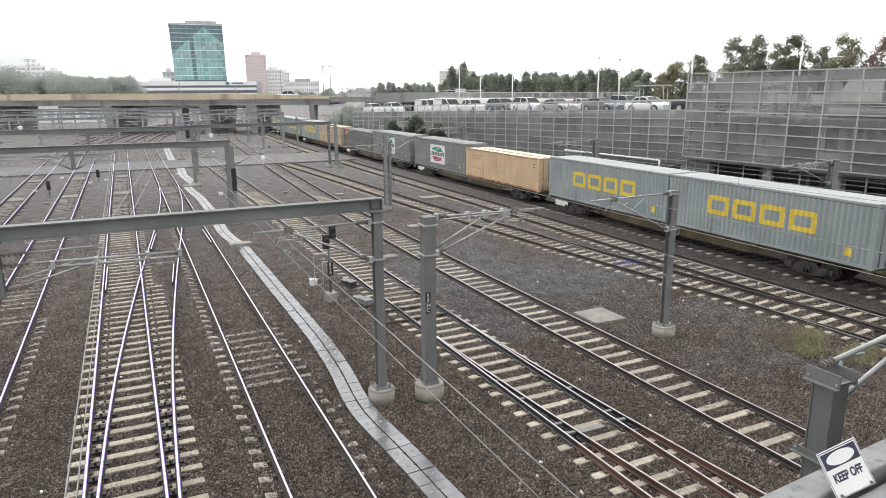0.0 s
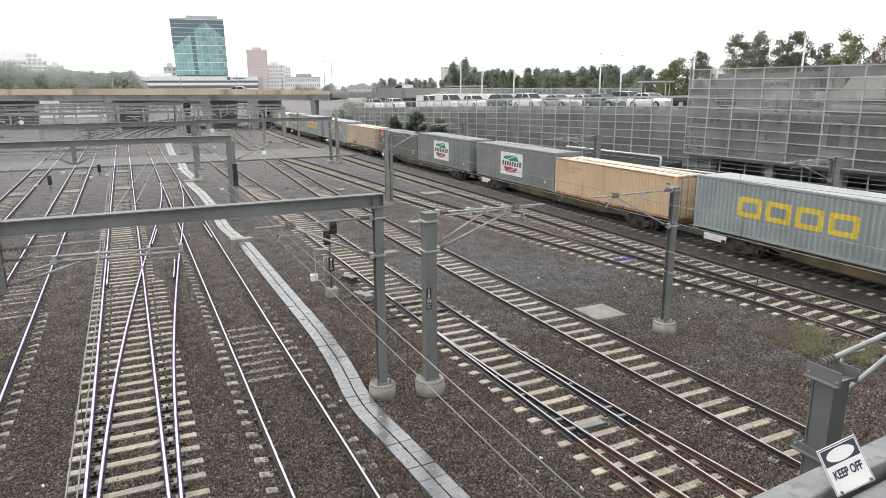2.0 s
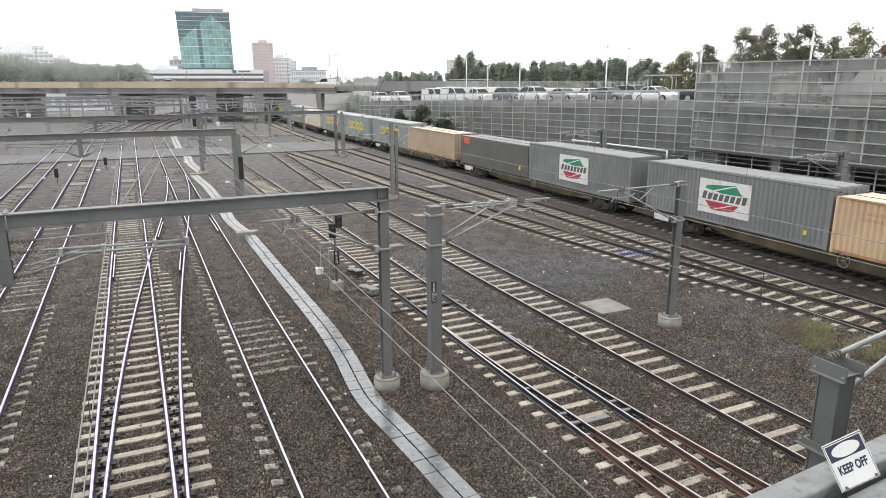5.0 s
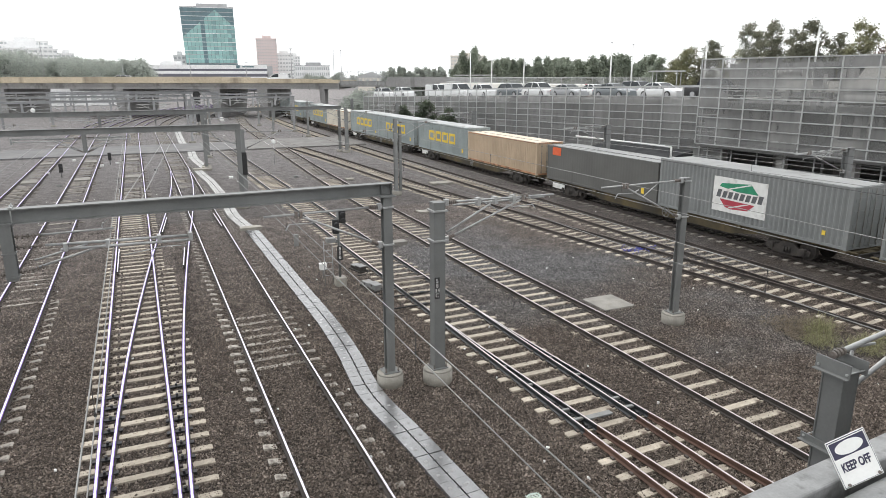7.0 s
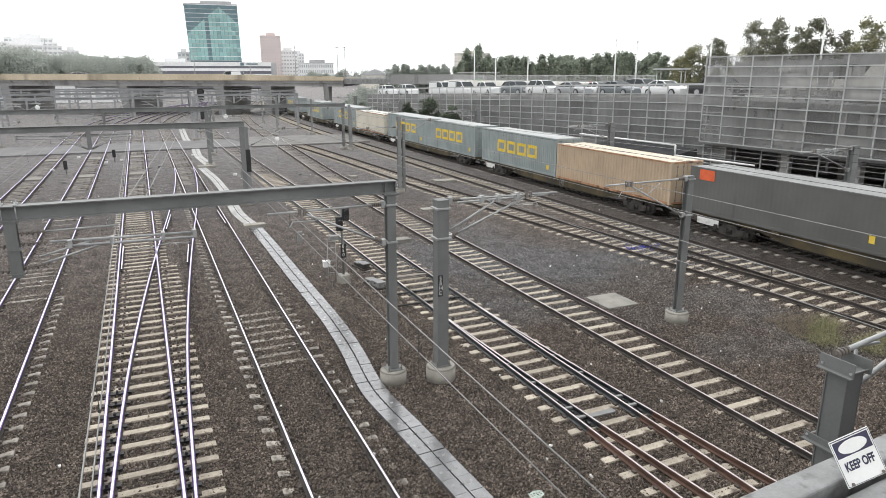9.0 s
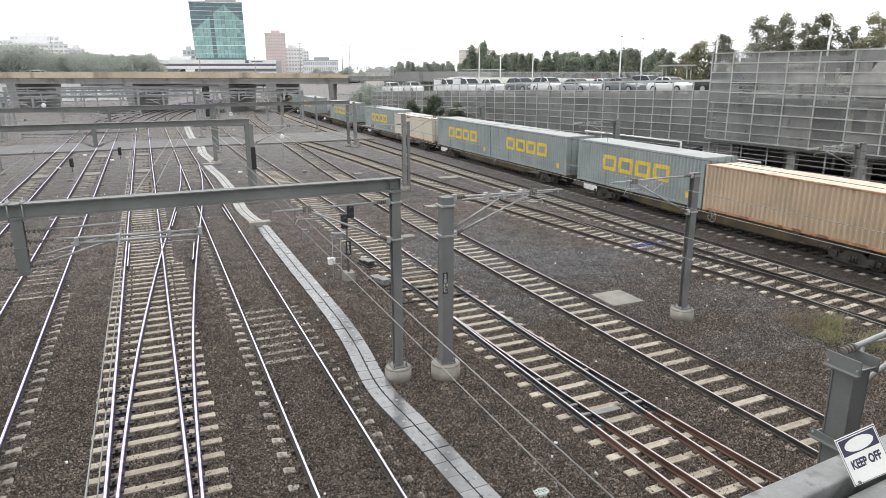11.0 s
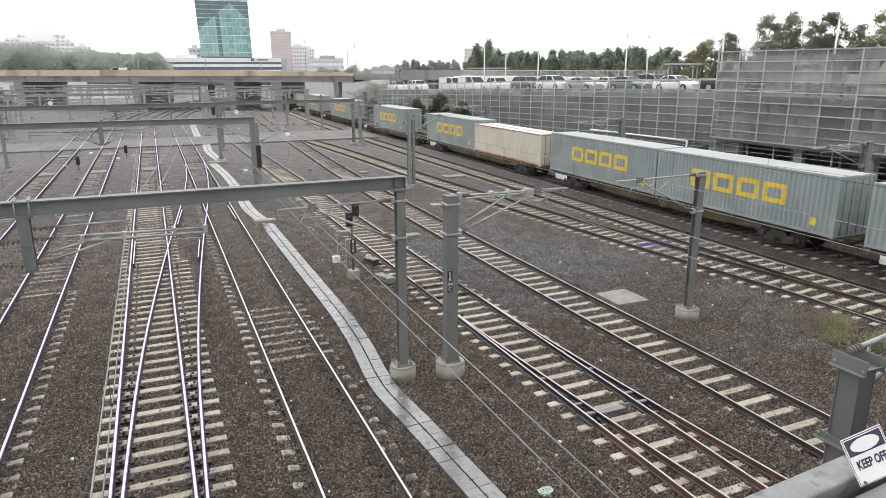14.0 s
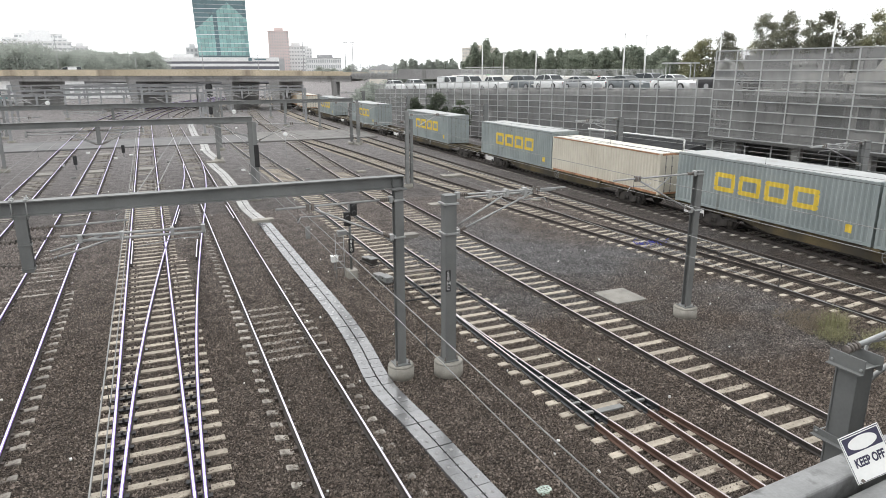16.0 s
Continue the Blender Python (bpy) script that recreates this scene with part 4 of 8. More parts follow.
def deck_fence():
    """Pale palisade on the kerb of a raised road behind the deck."""
    ob = thing("fence", "pale steel palisade along the raised road behind the deck", "fence")
    base = 7.72
    for k in range(24):
        y = 62.5 + 2.05 * k
        bm = bmesh.new()
        q = wall_point(60, y, base - 0.02)
        tube(bm, q, q + Vector((0, 0, 1.02)), 0.045, 6)
        part("post", bm, MULLION, ob)
    for h in (0.12, 0.92):
        bm = bmesh.new()
        tube(bm, wall_point(60, 62.5, base + h), wall_point(60, 109.6, base + h), 0.045, 6)
        part("rail", bm, MULLION, ob)
    bm = bmesh.new()
    for k in range(235):
        y = 62.6 + 0.2 * k
        bar(bm, wall_point(60, y, base + 0.12), wall_point(60, y, base + 0.92), 0.05, 0.02)
    p = part("picket_infill", bm, MULLION, ob)
    p["kind"] = "stuff"
    bm = bmesh.new()
    vs = [bm.verts.new((q.x, q.y, z)) for z in (4.6, base) for q in (wall_point(59.8, 61.5, 0), wall_point(59.8, 112.9, 0), wall_point(66, 112.9, 0), wall_point(66, 61.5, 0))]
    for f in BOX_FACES:
        bm.faces.new([vs[i] for i in f])
    solid("raised_road", bm, PALE_WALL, "pale concrete retaining wall and raised road behind the deck", "retaining wall", kind="structure")


deck_fence()


def screen_building():
    ob = thing("screened_building", "grey building behind perforated metal screens on thin frames", "building")
    ys = [40.8, 38.88] + [36.72 - 2.32 * k for k in range(11)]
    zs = [10.12, 9.38, 8.70, 7.98, 7.24, 6.46, 5.74, 4.98, 4.30, 3.66]
    for k, y in enumerate(ys):
        bm = bmesh.new()
        bar(bm, wall_point(44.0, y, 3.66), wall_point(44.0, y, 10.15), 0.09, 0.08)
        part("mullion", bm, MULLION, ob)
    for z in zs:
        for k in range(0, 12, 3):
            bm = bmesh.new()
            bar(bm, wall_point(44.0, ys[k], z, 0.05), wall_point(44.0, ys[k + 3], z, 0.06), 0.075, 0.06)
            part("transom", bm, MULLION, ob)
    for a, b in zip(ys, ys[1:]):
        for z1, z0 in zip(zs, zs[1:]):
            bm = bmesh.new()
            bm.faces.new([bm.verts.new(q) for q in (wall_point(44, a - 0.05, z0 + 0.04), wall_point(44, b + 0.05, z0 + 0.04), wall_point(44, b + 0.05, z1 - 0.04), wall_point(44, a - 0.05, z1 - 0.04))])
            part("screen_panel", bm, SCREEN, ob)
    # return end of the screen
    for z in zs:
        bm = bmesh.new()
        tube(bm, wall_point(44.0, 40.85, z), wall_point(45.6, 40.85, z), 0.045, 4)
        part("transom", bm, MULLION, ob)
    # floors, columns and pale rooms behind the screen
    bm = bmesh.new()
    for z in (3.35, 6.55, 9.62):
        c0 = 54 if z > 9 else 44.6
        vs = [bm.verts.new(q) for h in (0, 0.35) for q in (wall_point(c0, 41.2, z + h), wall_point(c0, 10, z + h), wall_point(62, 10, z + h), wall_point(62, 41.2, z + h))]
        for f in BOX_FACES:
            bm.faces.new([vs[i] for i in f])
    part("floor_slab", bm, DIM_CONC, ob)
    for k in range(6):
        y = 39.5 - 5.2 * k
        for c in (45.6, 52.0):
            q = wall_point(c, y, 0)
            bm = bmesh.new()
            box(bm, q.x - 0.28, q.x + 0.28, y - 0.28, y + 0.28, 0, 9.4 if c > 50 else 6.55)
            part("column", bm, CONC, ob)
    for y0, y1, z0, z1, c, door in ((35.9, 33.6, 3.7, 6.5, 46.2, 35.0), (31.3, 28.7, 3.7, 6.5, 46.2, 30.2), (26.6, 23.6, 3.7, 6.5, 46.2, 25.2), (21.8, 18.6, 3.7, 6.5, 46.2, 20.4)):
        bm = bmesh.new()
        a, b = wall_point(c, y0, 0), wall_point(c, y1, 0)
        box(bm, a.x, a.x + 0.2, b.y, a.y, z0, z1)
        wall = part("partition", bm, PALE_WALL, ob, "pale rendered partition wall")
        # dark sheet on the wall's face, painting the shade of a doorway opening
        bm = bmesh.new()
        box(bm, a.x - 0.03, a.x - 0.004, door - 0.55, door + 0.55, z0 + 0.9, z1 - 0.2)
        part("doorway", bm, DOORWAY_SHADE, wall)
    bm = bmesh.new()
    a, b = wall_point(60, 41, 0), wall_point(60, 10, 0)
    box(bm, a.x, a.x + 0.3, b.y, a.y, 0, 10.45)
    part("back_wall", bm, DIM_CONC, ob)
    # added wall, only there to keep bright sky from showing through the screen
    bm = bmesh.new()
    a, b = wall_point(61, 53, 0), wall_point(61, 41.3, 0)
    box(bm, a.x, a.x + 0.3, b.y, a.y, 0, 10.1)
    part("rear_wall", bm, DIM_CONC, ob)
    # guard rails, ducts and sloping stair walls behind the screen
    for z in (7.4, 7.75, 8.1):
        for y0, y1 in ((40, 31.5), (31, 20)):
            bm = bmesh.new()
            tube(bm, wall_point(45.4, y0, z), wall_point(45.4, y1, z), 0.045, 6)
            part("inner_rail", bm, MULLION, ob)
    for c, y0, y1, z, r in ((45.8, 35.9, 33.7, 9.1, 0.20), (46.0, 30.6, 26.4, 7.3, 0.34), (46.0, 21.5, 17.0, 7.45, 0.34)):
        bm = bmesh.new()
        tube(bm, wall_point(c, y0, z), wall_point(c, y1, z), r, 12)
        part("duct", bm, CONC, ob, "fat grey ventilation duct")
    for y, z0, z1, r in ((37.1, 5.2, 6.9, 0.5), (34.9, 7.0, 9.0, 0.13), (33.9, 7.0, 9.0, 0.13), (32.4, 7.0, 9.0, 0.12), (31.2, 7.0, 9.3, 0.16)):
        bm = bmesh.new()
        tube(bm, wall_point(46.3, y, z0), wall_point(46.3, y, z1), r, 12)
        part("riser", bm, CONC, ob, "grey riser pipe")
    for y0, y1, z0, z1 in ((36.4, 33.6, 7.75, 8.5), (33.5, 31.0, 7.75, 8.5), (31.0, 27.8, 8.0, 9.5), (26.5, 22.0, 7.75, 9.2)):
        bm = bmesh.new()
        a = wall_point(46.8, y0, 0)
        pts = [(y0, z0), (y1, z0), (y1, z1), (y0 - 1.0, z1)]
        f = [bm.verts.new((a.x, p, q)) for p, q in pts]
        g = [bm.verts.new((a.x + 0.2, p, q)) for p, q in pts]
        bm.faces.new(f)
        bm.faces.new(g[::-1])
        for i in range(4):
            bm.faces.new((f[i], f[(i + 1) % 4], g[(i + 1) % 4], g[i]))
        part("stair_wall", bm, PALE_WALL, ob, "pale sloping stair wall")
    # rails and posts of the open level below
    for z in (0.9, 1.6, 2.3, 3.0):
        bm = bmesh.new()
        tube(bm, wall_point(45.2, 41, z), wall_point(45.2, 10, z), 0.04, 5)
        part("guard_rail", bm, MULLION, ob)
    for k in range(14):
        y = 40.6 - 2.25 * k
        bm = bmesh.new()
        tube(bm, wall_point(45.2, y, 0), wall_point(45.2, y, 3.6), 0.06, 6)
        part("guard_post", bm, MULLION, ob)
    return ob


screen_building()

# ---- parked vehicles ----
TYRE = material("tyre", (0.02, 0.02, 0.02), (0.035, 0.035, 0.035), 0.85)
RIM = material("rim", (0.35, 0.35, 0.36), (0.5, 0.5, 0.51), 0.35, metal=0.8, bump=0)
CAR_GLASS = glass_material("car_glass", (0.020, 0.026, 0.029), 0.06, 1.38)
LAMP_RED = material("tail_lamp", (0.30, 0.015, 0.015), (0.38, 0.03, 0.03), 0.2, bump=0)
LAMP_CLEAR = material("head_lamp", (0.6, 0.6, 0.6), (0.7, 0.7, 0.7), 0.15, bump=0)


def car_paint(name, c):
    return material(name, tuple(v * 0.94 for v in c), c, 0.25, scale=0.5, fine=8, fine_amount=0.03, bump=0, spec=0.7, rough_var=0.05)


PAINTS = {"white": car_paint("white_car_paint", (0.78, 0.79, 0.79)), "silver": car_paint("silver_car_paint", (0.36, 0.37, 0.38)), "grey": car_paint("grey_car_paint", (0.17, 0.19, 0.20)),
          "black": car_paint("black_car_paint", (0.03, 0.03, 0.032)), "red": car_paint("red_car_paint", (0.34, 0.03, 0.03))}
SHAPES = {  # body stations (y, half width, top z), cabin stations (y, half width, roof z)
    "sedan": (4.7, [(-2.35, 0.70, 0.62), (-2.2, 0.82, 0.74), (-1.3, 0.88, 0.90), (-0.8, 0.90, 0.93), (1.3, 0.90, 0.96), (2.1, 0.86, 0.98), (2.35, 0.76, 0.80)],
              [(-0.95, 0.80, 0.93), (-0.15, 0.66, 1.38), (0.5, 0.66, 1.44), (1.05, 0.65, 1.38), (1.85, 0.78, 0.97)]),
    "suv": (4.7, [(-2.35, 0.74, 0.75), (-2.2, 0.88, 0.95), (-1.4, 0.92, 1.06), (-0.9, 0.93, 1.08), (1.5, 0.93, 1.10), (2.2, 0.90, 1.10), (2.35, 0.84, 0.85)],
            [(-1.15, 0.84, 1.08), (-0.5, 0.72, 1.62), (0.4, 0.72, 1.70), (1.6, 0.70, 1.66), (2.2, 0.80, 1.10)]),
    "van": (5.0, [(-2.5, 0.80, 0.85), (-2.35, 0.92, 1.0), (-1.7, 0.96, 1.12), (-1.4, 0.97, 1.16), (1.8, 0.97, 1.18), (2.4, 0.96, 1.18), (2.5, 0.94, 1.0)],
            [(-1.85, 0.88, 1.13), (-1.0, 0.80, 1.84), (0.2, 0.82, 1.95), (2.3, 0.82, 1.93), (2.44, 0.90, 1.17)]),
    "ute": (5.2, [(-2.6, 0.76, 0.80), (-2.4, 0.90, 0.98), (-1.5, 0.93, 1.08), (-1.0, 0.94, 1.10), (1.0, 0.94, 1.10), (2.5, 0.92, 1.12), (2.6, 0.90, 0.90)],
            [(-1.2, 0.84, 1.09), (-0.55, 0.72, 1.64), (0.3, 0.72, 1.70), (0.95, 0.72, 1.64), (1.2, 0.84, 1.09)]),
}


def loft(bm, rings, slot=0, smooth=False):
    rows = [[bm.verts.new(p) for p in r] for r in rings]
    n = len(rows[0])
    for a, b in zip(rows, rows[1:]):
        for k in range(n):
            f = bm.faces.new((a[k], b[k], b[(k + 1) % n], a[(k + 1) % n]))
            f.material_index, f.smooth = slot, smooth
    bm.faces.new(rows[0]).material_index = slot
    bm.faces.new(rows[-1][::-1]).material_index = slot


def faired(rows, n=15):
    """More stations between the given ones, on a curve with eased corners."""
    ys = np.linspace(rows[0][0], rows[-1][0], n)
    out = []
    for y in ys:
        near = [float(np.mean([np.interp(np.clip(y + d, rows[0][0], rows[-1][0]), [r[0] for r in rows], [r[c] for r in rows]) for d in (-0.16, -0.08, 0, 0.08, 0.16)])) for c in (1, 2)]
        out.append((float(y), near[0], near[1]))
    return out


def vehicle(shape, colour, label):
    """Front at -y; stands on z 0."""
    length, body, cabin = SHAPES[shape]
    ob = thing("parked_car" if shape in ("sedan", "suv") else shape, label, {"sedan": "car", "suv": "car", "van": "van", "ute": "pickup"}[shape], "vehicles on the parking deck")
    bm = bmesh.new()
    half = ((0.80, 0.20), (0.95, 0.28), (1.0, 0.44))
    loft(bm, [[(-a * w, y, z) for a, z in half] + [(-w, y, t - 0.20), (-w * 0.975, y, t - 0.09), (-w * 0.90, y, t - 0.02), (-w * 0.6, y, t + 0.015), (w * 0.6, y, t + 0.015), (w * 0.90, y, t - 0.02), (w * 0.975, y, t - 0.09), (w, y, t - 0.20)]
              + [(a * w, y, z) for a, z in half[::-1]] for y, w, t in faired(body, 19)], smooth=True)
    part("body", bm, PAINTS[colour], ob)
    glazed = cabin
    bm = bmesh.new()
    base = cabin[0][2] - 0.03
    loft(bm, [[(-0.86 if base < 1.12 else -0.92, y, base), (-w, y, r - 0.05), (-w * 0.9, y, r - 0.02), (w * 0.9, y, r - 0.02), (w, y, r - 0.05), (0.86 if base < 1.12 else 0.92, y, base)] for y, w, r in glazed])
    part("glazing", bm, CAR_GLASS, ob, "dark window glass")
    bm = bmesh.new()
    loft(bm, [[(-w * 1.0, y, r - 0.09), (-w * 0.96, y, r - 0.03), (-w * 0.8, y, r + 0.005), (w * 0.8, y, r + 0.005), (w * 0.96, y, r - 0.03), (w * 1.0, y, r - 0.09)] for y, w, r in faired(cabin[1:-1], 7)], smooth=True)
    part("roof", bm, PAINTS[colour], ob)
    mid = cabin[2]
    for s in (-1, 1):
        wb = 0.88 if base < 1.12 else 0.94
        for lo, hi in ((cabin[0], cabin[1]), (cabin[-1], cabin[-2]), (mid, mid)):
            bm = bmesh.new()
            tube(bm, (s * wb, lo[0], base), (s * (hi[1] + 0.012), hi[0], hi[2] - 0.03), 0.045, 5)
            part("pillar", bm, PAINTS[colour], ob)
        if shape == "van":
            bm = bmesh.new()
            box(bm, min(s * 0.80, s * 0.955), max(s * 0.80, s * 0.955), 0.3, 2.3, base, 1.82)
            part("side_panel", bm, PAINTS[colour], ob)
    r = 0.34 if shape in ("sedan",) else 0.38
    for s in (-1, 1):
        for y in (-length * 0.30, length * 0.29):
            bm = bmesh.new()
            tube(bm, (s * 0.70, y, r), (s * 0.93, y, r), r, 18)
            wheel = part("wheel", bm, TYRE, ob, "black tyre")
            bm = bmesh.new()
            tube(bm, (s * 0.90, y, r), (s * 0.945, y, r), r * 0.66, 12)
            part("rim", bm, RIM, wheel)
    for s in (-1, 1):
        bm = bmesh.new()
        rounded(bm, s * 0.62 - 0.16, s * 0.62 + 0.16, length / 2 - 0.14, length / 2 + 0.01, 0.66, 0.82, 0.02)
        part("tail_light", bm, LAMP_RED, ob, "red tail light")
        bm = bmesh.new()
        rounded(bm, s * 0.6 - 0.18, s * 0.6 + 0.18, -length / 2 - 0.01, -length / 2 + 0.16, 0.56, 0.70, 0.02)
        part("headlight", bm, LAMP_CLEAR, ob, "clear headlight")
        bm = bmesh.new()
        rounded(bm, s * 0.98 - 0.09, s * 0.98 + 0.09, cabin[0][0] + 0.3, cabin[0][0] + 0.42, base, base + 0.14, 0.02)
        part("mirror", bm, PAINTS[colour], ob)
    return ob


def park(shape, colour, label, y, c=47.6, turn=0):
    v = vehicle(shape, colour, label)
    q = wall_point(c, y, deck_z(y))
    v.matrix_basis = Matrix.Translation(q) @ Matrix.Rotation(radians(4.8 + turn), 4, "Z") @ Matrix.Rotation(-0.021, 4, "X")
    return v


park("ute", "black", "dark pickup parked at the end of the deck", 42.6)
park("sedan", "white", "white sedan parked behind the mesh wall", 48.3)
park("sedan", "grey", "grey sedan parked behind the mesh wall", 54.3, turn=2)
park("sedan", "silver", "pale silver sedan parked behind the mesh wall", 61.2)
park("suv", "white", "white estate car with dark windows", 66.4)
park("suv", "grey", "dark grey estate car on the parking deck", 71.6)
park("ute", "white", "white pickup with a canopy", 78.4)
park("van", "white", "white van beside other parked cars", 84.6)
park("van", "white", "white delivery van on the parking deck", 90.2)
park("suv", "white", "white estate car near the end of the deck", 101.5)
park("suv", "white", "white four-wheel drive at the end of the deck", 109.3)
park("suv", "silver", "silver car in the second row", 57.5, c=53.5)
park("sedan", "white", "white car in the second row", 64.5, c=53.8)
park("sedan", "grey", "grey car in the second row", 74.0, c=53.8)
park("suv", "white", "white car in the second row", 80.5, c=53.8)
park("suv", "silver", "silver car in the second row", 95.0, c=53.8)


# ---- shelters and small things on the deck ----
def shelter(y0, y1, c, h, depth, label):
    ob = thing("shelter", label, "shelter", "shelters on the parking deck")
    for y in (y0, y1):
        for d in (0.0, depth):
            bm = bmesh.new()
            q = wall_point(c + d, y, deck_z(y) - 0.01)
            tube(bm, q, (q.x, q.y, q.z + h), 0.06, 8)
            part("post", bm, GALV, ob)
    bm = bmesh.new()
    vs = [wall_point(c - 0.3, y0 + 0.4, 0), wall_point(c - 0.3, y1 - 0.4, 0), wall_point(c + depth + 0.3, y1 - 0.4, 0), wall_point(c + depth + 0.3, y0 + 0.4, 0)]
    vs = [bm.verts.new((q.x, q.y, deck_z((y0 + y1) / 2) + h + z)) for z in (0, 0.16) for q in vs]
    for f in BOX_FACES:
        bm.faces.new([vs[i] for i in f])
    part("canopy", bm, GALV, ob)
    return ob


bus = shelter(111.5, 103.5, 62.2, 3.6, 2.6, "grey flat-roofed shelter with a green panel")
bm = bmesh.new()
q = wall_point(62.4, 105.2, deck_z(105) + 1.6)
rounded(bm, q.x - 0.05, q.x + 0.05, q.y - 0.8, q.y + 0.8, q.z, q.z + 0.9, 0.02)
part("green_panel", bm, material("green_panel", (0.10, 0.42, 0.16), (0.14, 0.50, 0.20), 0.4, bump=0), bus, "bright green sign panel")
shelter(64.6, 60.9, 62.0, 2.75, 0.6, "thin pale steel frame over a pay station")
kiosk = thing("kiosk", "small white kiosk at the end of the parking deck", "kiosk")
q = wall_point(63, 111.8, deck_z(111.8) - 0.02)
bm = bmesh.new()
rounded(bm, q.x - 1.4, q.x + 1.4, q.y - 1.5, q.y + 1.5, q.z, q.z + 2.6, 0.06)
part("body", bm, PAINTS["white"], kiosk)
bm = bmesh.new()
rounded(bm, q.x - 1.7, q.x + 1.7, q.y - 1.8, q.y + 1.8, q.z + 2.58, q.z + 2.75, 0.04)
part("roof", bm, GALV, kiosk)
bm = bmesh.new()
box(bm, q.x - 1.0, q.x + 1.0, q.y - 1.52, q.y - 1.4, q.z + 1.0, q.z + 2.0)
part("window", bm, CAR_GLASS, kiosk)
bm = bmesh.new()
q = wall_point(59.0, 72.6, deck_z(72.6) - 0.01)
bmesh.ops.create_cone(bm, cap_ends=True, segments=14, radius1=0.28, radius2=0.28, depth=0.9, matrix=Matrix.Translation((q.x, q.y, q.z + 0.45)))
bmesh.ops.create_cone(bm, cap_ends=True, segments=14, radius1=0.55, radius2=0.12, depth=0.7, matrix=Matrix.Translation((q.x, q.y, q.z + 1.25)))
solid("parasol", bm, PAINTS["red"], "folded red parasol on the parking deck", "parasol")
# ---- masts, gantries and overhead line ----
def h_column(bm, x, y, z0, z1, w, d, web=0.012, fl=0.02, m=None):
    """An H section: flanges face +-y."""
    e, f, g, h = w / 2, web / 2, d / 2, d / 2 - fl
    ring = ((-e, -g), (e, -g), (e, -h), (f, -h), (f, h), (e, h), (e, g), (-e, g), (-e, h), (-f, h), (-f, -h), (-e, -h))
    lo, hi = [[bm.verts.new((x + a, y + b, z)) for a, b in ring] for z in (z0, z1)]
    bm.faces.new(lo[::-1])
    bm.faces.new(hi)
    for k in range(12):
        bm.faces.new((lo[k], lo[(k + 1) % 12], hi[(k + 1) % 12], hi[k]))


def i_beam(bm, x0, x1, y, z0, z1, half, fl, web=0.012):
    """A level I section along x."""
    ring = ((-half, z0), (half, z0), (half, z0 + fl), (web, z0 + fl), (web, z1 - fl), (half, z1 - fl), (half, z1), (-half, z1), (-half, z1 - fl), (-web, z1 - fl), (-web, z0 + fl), (-half, z0 + fl))
    a, b = [[bm.verts.new((x, y + d, z)) for d, z in ring] for x in (x0, x1)]
    bm.faces.new(a)
    bm.faces.new(b[::-1])
    for k in range(12):
        bm.faces.new((a[k], b[k], b[(k + 1) % 12], a[(k + 1) % 12]))


def footing(ob, x, y, r=0.39, h=0.42):
    bm = bmesh.new()
    tube(bm, (x, y, -0.1), (x, y, h - 0.05), r, 28)
    tube(bm, (x, y, h - 0.05), (x, y, h), r, 28, r2=r - 0.05)
    f = part("footing", bm, FOOTING, ob, "round concrete footing")
    bm = bmesh.new()
    rounded(bm, x - 0.24, x + 0.24, y - 0.24, y + 0.24, h, h + 0.035, 0.008)
    b = part("base_plate", bm, MAST, f)
    for sx in (-1, 1):
        for sy in (-1, 1):
            bm = bmesh.new()
            tube(bm, (x + sx * 0.19, y + sy * 0.19, h), (x + sx * 0.19, y + sy * 0.19, h + 0.17), 0.018, 6)
            tube(bm, (x + sx * 0.19, y + sy * 0.19, h + 0.06), (x + sx * 0.19, y + sy * 0.19, h + 0.09), 0.034, 6)
            part("anchor_bolt", bm, FITTING, f)


def strap(ob, x, y, z, w):
    bm = bmesh.new()
    rounded(bm, x - w / 2 - 0.03, x + w / 2 + 0.03, y - w / 2 - 0.03, y + w / 2 + 0.03, z - 0.025, z + 0.025, 0.006)
    part("strap", bm, GALV, ob)


def insulator(bm, a, b, slot=0, n=5, r=0.055):
    """Ribbed insulator discs strung between a and b."""
    a, b = Vector(a), Vector(b)
    tube(bm, a, b, 0.02, 6, slot)
    for k in range(n):
        p = a.lerp(b, (k + 0.5) / n)
        d = (b - a).normalized() * 0.018
        tube(bm, p - d, p + d, r, 10, slot)


